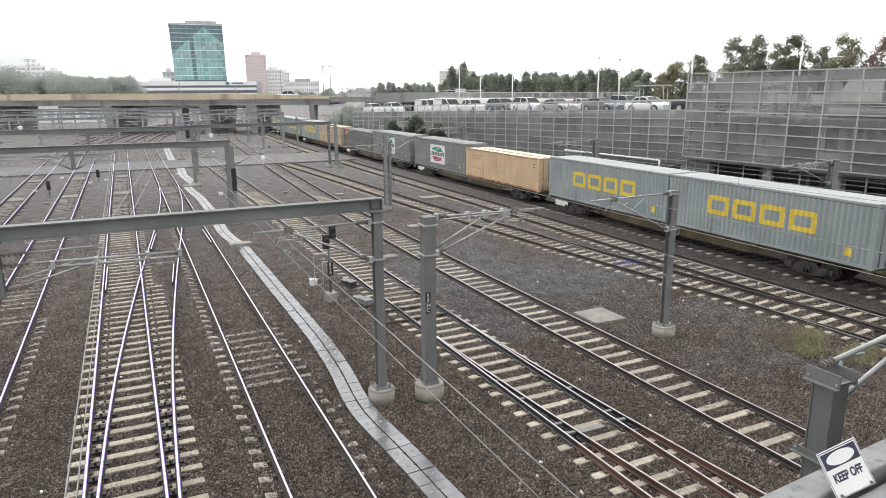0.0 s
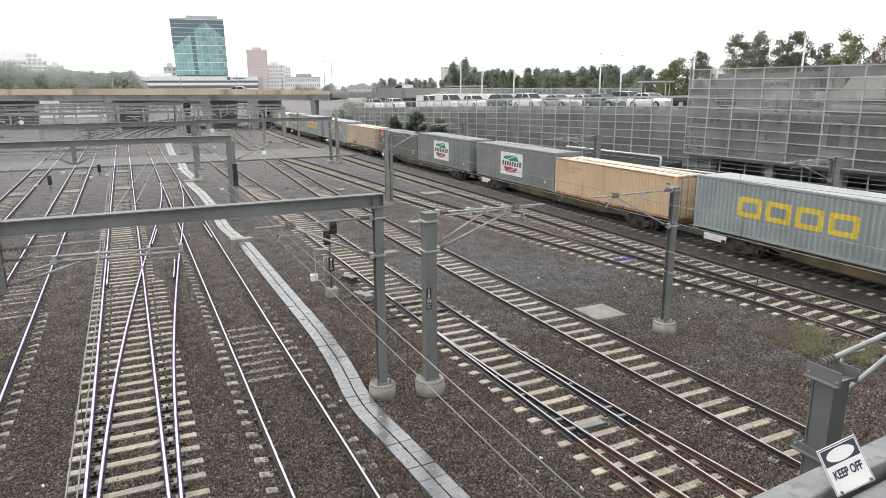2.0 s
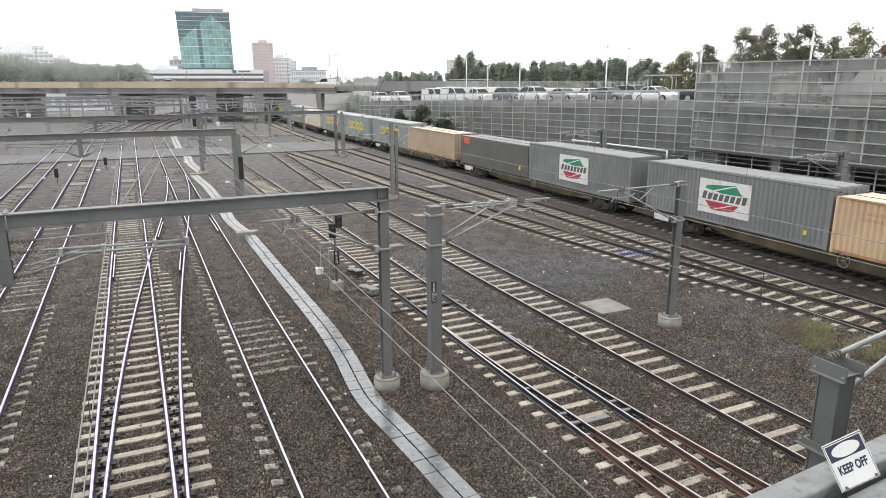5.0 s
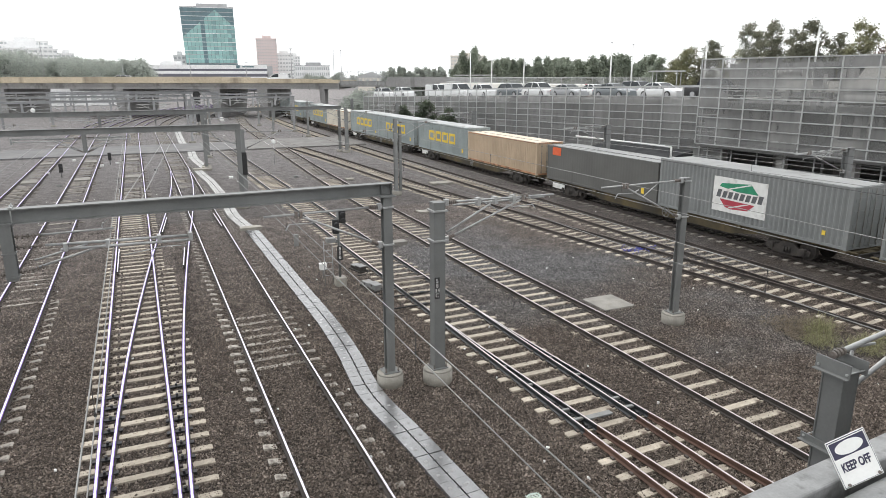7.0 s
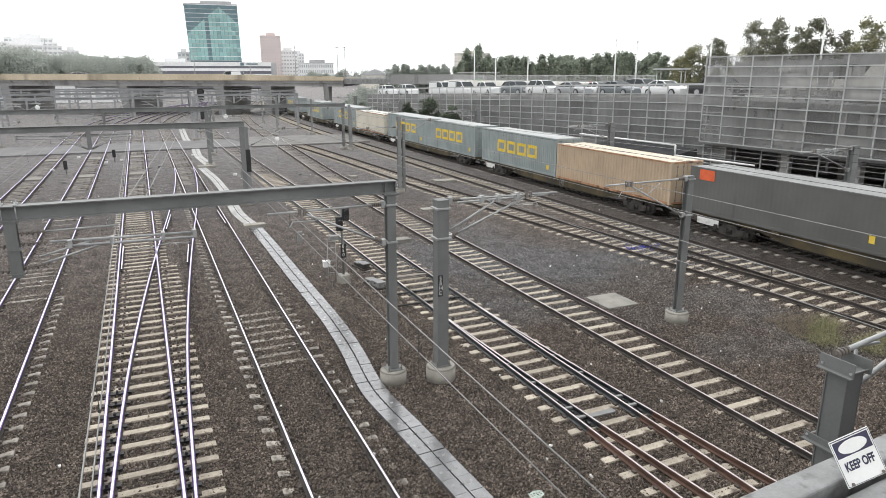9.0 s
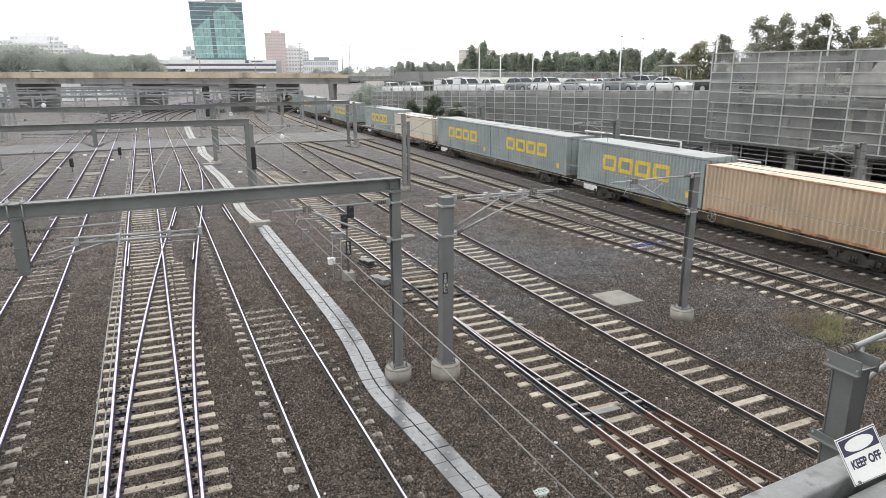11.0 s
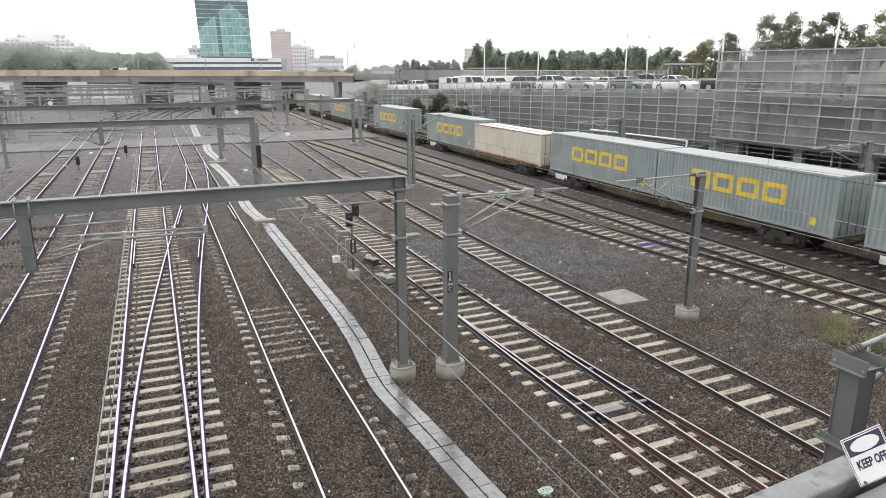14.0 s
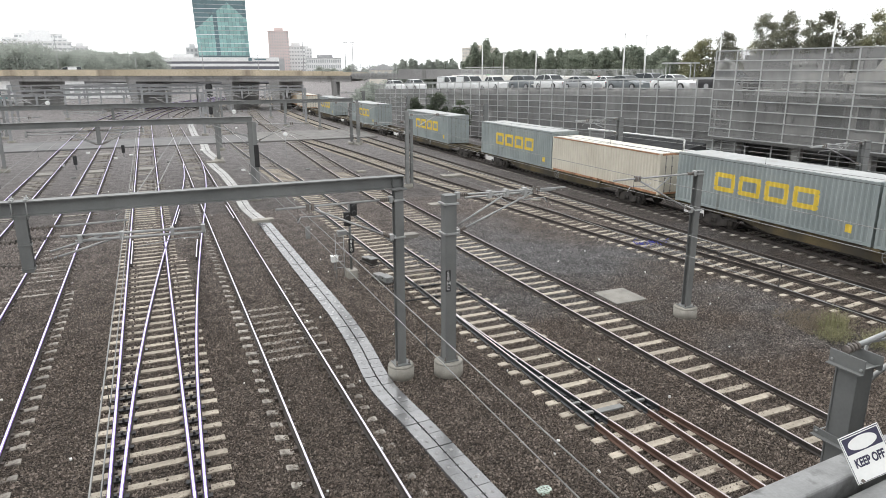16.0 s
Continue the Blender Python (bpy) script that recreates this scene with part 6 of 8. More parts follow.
duct("winding run of grey cable duct lids on the ballast", DUCT_LINE, 6.5, 39.6, 0.72)
duct("grey cable duct lids offset beyond a cross piece", DUCT_BACK, 40.5, 67.9, 0.74, PALE_DUCT)
duct("grey cable duct lids stepping along the far track", DUCT_FAR, 69.3, 121.0, 0.88, PALE_DUCT)
bm = bmesh.new()
rounded(bm, 4.9, 6.15, 39.75, 40.3, 0, 0.2, 0.02)
solid("duct_cover", bm, FOOTING, "pale concrete cross cover on the cable duct", "duct cover")
bm = bmesh.new()
rounded(bm, 4.5, 6.23, 68.2, 69.0, 0, 0.2, 0.02)
solid("duct_cover", bm, FOOTING, "pale concrete cross cover on the cable duct", "duct cover")

# ---- trackside equipment ----
bm = bmesh.new()
rounded(bm, 15.82, 17.28, 19.65, 21.17, -0.05, 0.06, 0.015)
for sx in (16.0, 17.1):
    for sy in (19.83, 21.0):
        tube(bm, (sx, sy, 0.05), (sx, sy, 0.066), 0.03, 8)
solid("pit_cover", bm, SLAB, "square pale concrete pit cover on the ballast", "pit cover")


def signal():
    ob = thing("railway_signal", "two-headed colour-light signal with a black number plate", "signal")
    x, y = 7.4, 27.26
    bm = bmesh.new()
    tube(bm, (x, y, 0.36), (x, y, 3.35), 0.055, 12)
    part("pole", bm, MAST, ob)
    bm = bmesh.new()
    rounded(bm, x - 0.24, x + 0.24, y - 0.24, y + 0.24, -0.1, 0.38, 0.03)
    part("footing", bm, FOOTING, ob, "square concrete footing")
    for dx, z in ((-0.12, 2.62), (0.17, 3.06)):
        bm = bmesh.new()
        rounded(bm, x + dx - 0.14, x + dx + 0.14, y - 0.14, y + 0.05, z - 0.28, z + 0.34, 0.03)
        head = part("signal_head", bm, BLACK, ob, "black signal head")
        for k in (-0.13, 0.14):
            bm = bmesh.new()
            tube(bm, (x + dx, y - 0.14, z + k), (x + dx, y - 0.30, z + k - 0.02), 0.095, 12, r2=0.10)
            part("hood", bm, BLACK, head)
    bm = bmesh.new()
    for k in range(6):
        tube(bm, (x - 0.62, y + 0.2, 0.45 + k * 0.28), (x - 0.25, y + 0.2, 0.45 + k * 0.28), 0.012, 5)
    for dx in (-0.62, -0.25):
        tube(bm, (x + dx, y + 0.2, 0), (x + dx, y + 0.2, 2.0), 0.016, 6)
    part("ladder", bm, GALV, ob)
    bm = bmesh.new()
    rounded(bm, x - 0.55, x - 0.15, y - 0.1, y + 0.2, 1.95, 2.15, 0.02)
    part("junction_box", bm, BOX_GREY, ob)
    text_plate(ob, ["8", "5", "0"], x + 0.01, y - 0.07, 1.74, 0.20, 0.19, 0.24)


signal()


def cabinet(x, y, w, d, h, z=0.0, label="small pale equipment box on the ballast", mat=None, legs=False):
    ob = thing("equipment_box", label, "equipment box", "trackside boxes")
    bm = bmesh.new()
    rounded(bm, x - w / 2, x + w / 2, y - d / 2, y + d / 2, z, z + h, 0.015)
    b = part("case", bm, mat or BOX_GREY, ob)
    bm = bmesh.new()
    rounded(bm, x - w / 2 - 0.015, x + w / 2 + 0.015, y - d / 2 - 0.015, y + d / 2 + 0.015, z + h, z + h + 0.03, 0.008)
    part("lid", bm, mat or BOX_GREY, b)
    if legs:
        bm = bmesh.new()
        tube(bm, (x, y, 0), (x, y, z), 0.03, 6)
        part("post", bm, MAST, ob)


cabinet(6.95, 28.44, 0.30, 0.24, 0.26, 0.45, legs=True, mat=WHITE, label="white box on a short post")
cabinet(7.15, 34.94, 0.22, 0.2, 0.62, mat=BOX_GREY, label="slim grey cable post with a pale cap")


def point_machine(x, y, turn, length, label, mat):
    """A low motor case in two halves on a bed plate, with its cable and lugs."""
    ob = thing("point_machine", label, "point machine", "point machines", at=Matrix.Translation((x, y, 0)) @ Matrix.Rotation(radians(turn), 4, "Z"))
    bm = bmesh.new()
    rounded(bm, -0.24, 0.24, -length / 2 - 0.08, length / 2 + 0.08, 0.0, 0.07, 0.01)
    part("bed_plate", bm, GRIME, ob, "dark bed plate")
    for a, b, h in ((-length / 2, 0.02, 0.33), (0.04, length / 2, 0.27)):
        bm = bmesh.new()
        rounded(bm, -0.17, 0.17, a, b, 0.07, h - 0.06, 0.02)
        case = part("case", bm, mat, ob)
        bm = bmesh.new()
        rounded(bm, -0.19, 0.19, a - 0.015, b + 0.015, h - 0.06, h - 0.02, 0.01)
        part("lid", bm, BOX_GREY, case)
        bm = bmesh.new()
        tube(bm, (-0.21, (a + b) / 2, h - 0.10), (-0.165, (a + b) / 2, h - 0.10), 0.03, 8)
        part("latch", bm, GRIME, case)
    bm = bmesh.new()
    cord(bm, [(0.1, -length / 2 - 0.02, 0.16), (0.15, -length / 2 - 0.22, 0.10), (-0.1, -length / 2 - 0.40, 0.03), (-0.5, -length / 2 - 0.36, 0.03)], 0.022, 6)
    part("cable", bm, BLACK, ob, "black cable")


point_machine(8.50, 26.2, 12, 1.15, "grey two-part point machine beside the switch rails", BOX_GREY)
point_machine(8.80, 29.1, 12, 0.9, "dark impedance box with a pale lid beside the rails", GRIME)
cabinet(12.3, 33.0, 0.75, 0.6, 0.18, label="pale cover box between tracks", mat=SLAB)
cabinet(17.0, 40.6, 0.9, 0.7, 0.08, label="pale slab between the tracks", mat=FOOTING)
cabinet(23.9, 39.2, 0.6, 0.5, 0.08, label="small pale slab between the tracks", mat=FOOTING)
cabinet(16.6, 56.7, 0.7, 0.6, 0.12, label="small pale slab between the tracks", mat=FOOTING)
cabinet(23.0, 51.2, 1.9, 1.0, 0.14, label="pale slab with cable ends", mat=FOOTING)
for x, y, mt in ((-3.7, 76.0, WHITE), (-2.3, 77.8, WHITE), (-8.1, 71.8, WHITE), (1.2, 70.5, BOX_GREY), (-6.4, 63.0, BOX_GREY), (7.2, 62.0, WHITE), (12.6, 60.0, BOX_GREY), (4.9, 79.5, WHITE), (-6.6, 82.0, WHITE), (12.0, 108.0, WHITE)):
    cabinet(x, y, 0.34, 0.28, 0.14, mat=mt)


def dwarf_signal(x, y):
    ob = thing("dwarf_signal", "low black shunting signal on the ballast", "signal", "dwarf signals")
    bm = bmesh.new()
    tube(bm, (x, y, 0), (x, y, 0.5), 0.05, 8)
    part("post", bm, MAST, ob)
    bm = bmesh.new()
    rounded(bm, x - 0.16, x + 0.16, y - 0.12, y + 0.1, 0.45, 1.25, 0.03)
    head = part("signal_head", bm, BLACK, ob)
    for z in (0.65, 0.95):
        bm = bmesh.new()
        tube(bm, (x, y - 0.12, z), (x, y - 0.26, z), 0.1, 10)
        part("hood", bm, BLACK, head)


for x, y in ((-2.94, 77.2), (-8.9 + 2.2, 69.0)):
    dwarf_signal(x, y)

far_sig = thing("railway_signal", "tall black hooded signal far along the line", "signal")
bm = bmesh.new()
tube(bm, (9.6, 122, 0), (9.6, 122, 4.4), 0.08, 8)
part("pole", bm, MAST, far_sig)
bm = bmesh.new()
rounded(bm, 9.05, 10.15, 121.7, 121.9, 4.3, 6.4, 0.3)
part("signal_head", bm, BLACK, far_sig, "black rounded signal board")
bm = bmesh.new()
rounded(bm, 9.3, 9.9, 121.6, 121.9, 1.4, 3.4, 0.05)
part("relay_case", bm, BLACK, far_sig)

# white round markers hanging on the overhead line, and a lit lamp far off
for x, y, z, r, end in ((12.56, 70.0, 2.35, 0.25, 0.0), (8.71, 79.3, 4.22, 0.25, 5.06), (-11.63, 98.0, 4.78, 0.28, 5.49)):
    mk = thing("line_marker", "white round marker disc on a thin post" if end < z else "white round marker hanging from a gantry", "marker", "line markers")
    bm = bmesh.new()
    bmesh.ops.create_uvsphere(bm, u_segments=16, v_segments=10, radius=r, matrix=Matrix.Translation((x, y, z)) @ Matrix.Diagonal((1, 0.35, 1, 1)))
    part("disc", bm, WHITE, mk)
    bm = bmesh.new()
    tube(bm, (x, y, z), (x, y, end), 0.025, 6)
    part("post" if end < z else "hanger", bm, GALV, mk)
lamp = thing("signal_lamp", "lit warm white signal lamp on a thin post", "signal")
bm = bmesh.new()
tube(bm, (3.0, 128, 0), (3.0, 128, 4.9), 0.06, 8)
part("post", bm, MAST, lamp)
bm = bmesh.new()
bmesh.ops.create_uvsphere(bm, u_segments=14, v_segments=8, radius=0.17, matrix=Matrix.Translation((3.0, 127.9, 4.95)))
glow = material("lit_lamp", (0.9, 0.85, 0.7), (0.9, 0.85, 0.7), 0.4, bump=0)
glow.node_tree.nodes["Principled BSDF"].inputs["Emission Color"].default_value = (1.0, 0.86, 0.6, 1)
glow.node_tree.nodes["Principled BSDF"].inputs["Emission Strength"].default_value = 2.5
part("lens", bm, glow, lamp, "glowing warm white lens")

# sleepers' neighbours: rodding, cables and litter
bm = bmesh.new()
pipe(bm, [(9.2, 26.95, 0.12), (11.6, 27.0, 0.12)], 0.03)
pipe(bm, [(9.0, 26.3, 0.12), (11.4, 26.4, 0.12)], 0.03)
rounded(bm, 9.3, 11.2, 26.55, 26.75, 0.06, 0.14, 0.01)
solid("point_rods", bm, FITTING, "dark steel point rods between the rails", "point rods")
rng = random.Random(11)


def cable_loop(name, pts, r, mat, label, category):
    bm = bmesh.new()
    pipe(bm, pts, r, 5)
    return solid(name, bm, mat, label, category)


cable_loop("cable", [(23.9 + 0.5 * math.sin(a * 0.9), 22.6 + a * 0.28, 0.1 + 0.28 * abs(math.sin(a * 0.7))) for a in range(9)], 0.018, BLACK, "loose black cable bowed over the rails", "cable")
cable_loop("cable", [(25.2 + 0.35 * math.sin(a), 24.4 + a * 0.2, 0.1 + 0.22 * abs(math.sin(a * 0.8))) for a in range(7)], 0.016, BLACK, "loose black cable bowed over the rails", "cable")
BLUE = material("blue_plastic", (0.04, 0.05, 0.30), (0.10, 0.11, 0.42), 0.5)
bm = bmesh.new()
for k in range(60):
    p = Vector((23.2 + rng.gauss(0, 0.45), 26.5 + rng.gauss(0, 0.26), 0.07))
    tube(bm, p, p + Vector((rng.uniform(-0.2, 0.2), rng.uniform(-0.15, 0.15), rng.uniform(0, 0.08))), 0.020, 4)
solid("plastic_scrap", bm, BLUE, "tangle of torn blue plastic between the rails", "litter", kind="stuff")
bm = bmesh.new()
for k in range(150):
    x, y = rng.uniform(-12, 28), rng.uniform(10, 60)
    s = rng.uniform(0.018, 0.045)
    m = Matrix.Translation((x, y, 0.03)) @ Euler((rng.random() * 3, rng.random() * 3, rng.random() * 3)).to_matrix().to_4x4()
    box(bm, -s, s, -s * 0.7, s * 0.7, -s * 0.4, s * 0.4, 0, m)
solid("pale_stones", bm, WHITE, "scattered pale stones and scraps on the ballast", "litter", kind="stuff")

# ---- bridge parapet with its sign, close to the eye ----
STEEL_SHEET = material("weathered_zinc", (0.19, 0.192, 0.19), (0.285, 0.287, 0.285), 0.5, metal=0.45, scale=5, fine=60, fine_amount=0.18, stain=(0.12, 0.12, 0.117), stain_scale=9, stain_at=0.55, bump=0.12)
edge = thing("bridge_edge", "weathered zinc-grey steel edge beam of the road bridge", "bridge edge", kind="structure")
edge.matrix_basis = Matrix.Translation((2.8, 1.98, 0)) @ Matrix.Rotation(radians(4.5), 4, "Z") @ Matrix.Translation((-2.8, -1.98, 0))
bm = bmesh.new()
rounded(bm, -60, 60, 1.85, 2.0, 6.55, 6.90, 0.012)
part("edge_beam", bm, STEEL_SHEET, edge)
bm = bmesh.new()
tube(bm, (-60, 1.70, 6.76), (60, 1.70, 6.76), 0.125, 36)
part("edge_tube", bm, STEEL_SHEET, edge)
bm = bmesh.new()
box(bm, -60, 60, -10, 1.46, 6.25, 6.75)
part("deck", bm, CONC, edge, "concrete bridge deck")
for x in (-33, -12.3, 21.0, 45):
    bm = bmesh.new()
    rounded(bm, x - 0.5, x + 0.5, -8.5, 0.5, -0.1, 6.26, 0.05)
    part("pier", bm, CONC, edge, "concrete pier")


def keep_off_sign():
    ob = thing("warning_sign", "white keep off sign bolted to the bridge edge", "sign")
    # the sign's own plane: x across, y up its face
    o = Vector((3.062, 1.828, 7.036))
    xa = Vector((0.861, -0.297, 0.412)).normalized()
    ya = Vector((-0.4526, 0.4189, 0.7872))
    ya = (ya - xa * ya.dot(xa)).normalized()
    za = xa.cross(ya)
    m = Matrix((xa, ya, za)).transposed().to_4x4()
    m.translation = o
    ob.matrix_basis = m
    w, h = 0.208, 0.252
    bm = bmesh.new()
    rounded(bm, -w / 2, w / 2, -h / 2, h / 2, -0.004, 0.0, 0.0015)
    part("plate", bm, WHITE, ob)
    bm = bmesh.new()
    for x0, x1, y0, y1 in ((-w / 2 + 0.004, w / 2 - 0.004, h / 2 - 0.008, h / 2 - 0.004), (-w / 2 + 0.004, w / 2 - 0.004, -h / 2 + 0.004, -h / 2 + 0.006),
                           (-w / 2 + 0.004, -w / 2 + 0.006, -h / 2 + 0.004, h / 2 - 0.004), (w / 2 - 0.006, w / 2 - 0.004, -h / 2 + 0.004, h / 2 - 0.004)):
        box(bm, x0, x1, y0, y1, 0.0, 0.0012)
    part("border", bm, INK, ob)
    bm = bmesh.new()
    box(bm, -w / 2 + 0.012, w / 2 - 0.012, h / 2 - 0.098, h / 2 - 0.014, 0.0, 0.0016)
    part("header", bm, INK, ob, "dark header block")
    bm = bmesh.new()
    ring = [bm.verts.new((0.074 * math.cos(a * math.tau / 32), h / 2 - 0.056 + 0.035 * math.sin(a * math.tau / 32), 0.003)) for a in range(32)]
    low = [bm.verts.new((v.co.x, v.co.y, 0.0)) for v in ring]
    bm.faces.new(ring)
    for k in range(32):
        bm.faces.new((ring[k], low[k], low[(k + 1) % 32], ring[(k + 1) % 32]))
    part("oval", bm, WHITE, ob, "white oval")
    cu = bpy.data.curves.new("lettering", "FONT")
    cu.body, cu.size, cu.extrude, cu.align_x, cu.offset = "KEEP OFF", 0.052, 0.0012, "CENTER", 0.0014
    tmp = bpy.data.objects.new("lettering", cu)
    scene.collection.objects.link(tmp)
    me = bpy.data.meshes.new_from_object(tmp.evaluated_get(bpy.context.evaluated_depsgraph_get()))
    bpy.data.objects.remove(tmp)
    me.materials.clear()
    me.materials.append(INK)
    c = new("lettering", me)
    c.parent = ob
    c.matrix_basis = Matrix.Translation((0, -0.045, 0.0015)) @ Matrix.Diagonal((0.70, 1.22, 1, 1))
    for x in (-0.075, 0.085):
        bm = bmesh.new()
        tube(bm, (x, -h / 2 + 0.014, -0.001), (x, -h / 2 + 0.014, 0.008), 0.008, 8)
        part("bolt", bm, FITTING, ob)


keep_off_sign()
# ---- road bridge over the far tracks ----
TAN_PARAPET = material("sandy_parapet", (0.46, 0.39, 0.285), (0.56, 0.48, 0.36), 0.85, scale=0.15, fine=3, stain=(0.27, 0.225, 0.17), stain_scale=0.3, streak=True)
GIRDER = material("girder_concrete", (0.27, 0.262, 0.258), (0.34, 0.333, 0.325), 0.9, scale=0.2, fine=4, stain=(0.13, 0.125, 0.12), stain_scale=0.4, streak=True)
PIER = material("pier_concrete", (0.25, 0.245, 0.24), (0.32, 0.314, 0.307), 0.9, scale=0.2, fine=4, stain=(0.17, 0.165, 0.16), stain_scale=0.4, streak=True)
BU = Vector((0.857, -0.514, 0))
BN = Vector((0.514, 0.857, 0))


def bridge_point(u, n, z):
    """u metres along the bridge from the point over the yard's middle, n metres behind its near face."""
    q = BN * (143 + n) + BU * (-75 + u)
    return Vector((q.x, q.y, z))


def bridge_box(bm, u0, u1, n0, n1, z0, z1):
    vs = [bm.verts.new(bridge_point(*p)) for p in ((u0, n0, z0), (u1, n0, z0), (u1, n1, z0), (u0, n1, z0), (u0, n0, z1), (u1, n0, z1), (u1, n1, z1), (u0, n1, z1))]
    for f in BOX_FACES:
        bm.faces.new([vs[i] for i in f])


bridge = thing("road_bridge", "long low road bridge with sandy parapets on concrete piers", "bridge")
bm = bmesh.new()
bridge_box(bm, -130, 36, 0.3, 16, 6.9, 7.5)
part("deck", bm, GIRDER, bridge)
for k in range(-13, 4):
    for n, top in ((0, 8.80 - max(k, 0) * 0.22), (15.9, 8.7 - max(k, 0) * 0.22)):
        bm = bmesh.new()
        bridge_box(bm, k * 10, min(k * 10 + 9.95, 36), n, n + 0.3, 7.42, top)
        part("parapet", bm, TAN_PARAPET, bridge, "sandy concrete parapet panel")
for n in (0.6, 4.5, 8.5, 12.5, 15.2):
    bm = bmesh.new()
    bridge_box(bm, -130, 36, n, n + 0.6, 6.2, 7.4)
    part("girder", bm, GIRDER, bridge, "grey concrete girder")
for u, deep in ((-100, 16), (-72, 16), (-43.4, 16), (-14.6, 16), (8, 16), (18.8, 16), (32.2, 3.4)):
    bm = bmesh.new()
    wide, thin_end = (1.15, 0.75) if u < 30 else (0.55, 0.5)
    vs = [bm.verts.new(bridge_point(*p)) for p in ((u - thin_end, 1.4, -0.1), (u + thin_end, 1.4, -0.1), (u + thin_end, deep - 1, -0.1), (u - thin_end, deep - 1, -0.1), (u - wide, 0.3, 6.21), (u + wide, 0.3, 6.21), (u + wide, deep, 6.21), (u - wide, deep, 6.21))]
    for f in BOX_FACES:
        bm.faces.new([vs[i] for i in f])
    part("pier", bm, PIER, bridge, "flared grey concrete pier wall")
for k in range(-64, 18):
    bm = bmesh.new()
    bridge_box(bm, k * 2.0 + 0.2, k * 2.0 + 1.1, -0.14, 0.0, 7.42, 7.62)
    part("drip_block", bm, TAN_PARAPET, bridge)
bm = bmesh.new()
bridge_box(bm, 36.05, 72, 1.0, 12, 6.7, 7.5)
bridge_box(bm, 36.05, 46.3, 1.0, 1.2, 7.5, 7.9)
bridge_box(bm, 46.3, 72, 1.0, 1.2, 7.5, 8.7)
part("approach_span", bm, GIRDER, bridge)
for u in (44, 56, 68):
    bm = bmesh.new()
    bridge_box(bm, u - 0.4, u + 0.4, 2, 11, -0.1, 6.7)
    part("pier", bm, GIRDER, bridge)

# pale protective mesh along the approach
for k in range(6):
    bm = bmesh.new()
    tube(bm, bridge_point(36.2 + k * 1.96, 0.95, 6.9), bridge_point(36.2 + k * 1.96, 0.95, 9.9), 0.05, 6)
    part("post", bm, MULLION, bridge)
bm = bmesh.new()
for k in range(12):
    tube(bm, bridge_point(36.2, 0.95, 7.1 + k * 0.25), bridge_point(46.0, 0.95, 7.1 + k * 0.25), 0.035, 4)
for k in range(33):
    tube(bm, bridge_point(36.35 + k * 0.3, 0.95, 7.1), bridge_point(36.35 + k * 0.3, 0.95, 9.85), 0.03, 4)
part("mesh_screen", bm, MULLION, bridge, "pale wire mesh screen above the parapet")["kind"] = "stuff"

# ---- street lamps and light poles ----
def lamp_post(x, y, z, h, arm, label):
    ob = thing("street_lamp", label, "street lamp", "lamp posts")
    bm = bmesh.new()
    tube(bm, (x, y, z), (x, y, z + h), 0.11, 8, r2=0.06)
    part("pole", bm, WHITE if arm < 0.3 else GALV, ob)
    bm = bmesh.new()
    for s in (-1, 1):
        rounded(bm, min(x, x + s * arm), max(x, x + s * arm), y - 0.08, y + 0.08, z + h - 0.06, z + h + 0.04, 0.02)
    head = part("head", bm, GALV, ob)
    return ob


for c, y, h in ((55, 60.4, 5.6), (55, 63.7, 6.0), (55, 50.65, 5.25), (57, 41.0, 6.0), (55, 80.4, 5.0), (55, 88.3, 5.2), (55, 94.2, 6.7)):
    q = wall_point(c, y, deck_z(y))
    lamp_post(q.x, q.y, q.z, h, 0.10, "tall white light pole on the parking deck")
for u, h in ((-75, 8.5), (-37.5, 9.2), (-17.6, 3.9), (-1.0, 6.5), (12.4, 4.4), (23.1, 7.4), (32.9, 7.0), (34.6, 7.0)):
    q = bridge_point(u, 8, 7.5)
    lamp_post(q.x, q.y, q.z, h, 0.5, "grey street lamp on the road bridge")

# ---- traffic on the bridge ----
ROAD_CARS = []
for shape, colour, label, start in (("van", "white", "white van driving over the road bridge", 62.9), ("suv", "white", "white car driving over the road bridge", 25.5)):
    v = vehicle(shape, colour, label)
    v["group"] = "traffic on the bridge"
    ROAD_CARS.append((v, start))


def road_motion():
    for v, start in ROAD_CARS:
        rows = []
        for k in range(9):
            q = bridge_point(start - 5.94 * 2 * k, 4.5, 7.5)
            rows.append((2 * k, Matrix.Translation(q) @ Matrix.Rotation(radians(-121), 4, "Z")))
        walk(v, rows)


# ---- trees ----
BARK = material("bark", (0.075, 0.060, 0.047), (0.13, 0.105, 0.085), 0.9, scale=2, fine=20, bump=0.6)


def leaf_material(name, c1, c2, vary=0.45):
    mt = material(name, c1, c2, 0.6, scale=0.4, fine=6, fine_amount=0.25, per_island=vary, bump=0, spec=0.3)
    n, l = mt.node_tree.nodes, mt.node_tree.links
    bsdf = n["Principled BSDF"]
    lit = n.new("ShaderNodeBsdfTranslucent")
    l.new(bsdf.inputs["Base Color"].links[0].from_socket, lit.inputs["Color"])
    mx = n.new("ShaderNodeMixShader")
    mx.inputs["Fac"].default_value = 0.5
    l.new(bsdf.outputs[0], mx.inputs[1])
    l.new(lit.outputs[0], mx.inputs[2])
    l.new(mx.outputs[0], n["Material Output"].inputs["Surface"])
    return mt


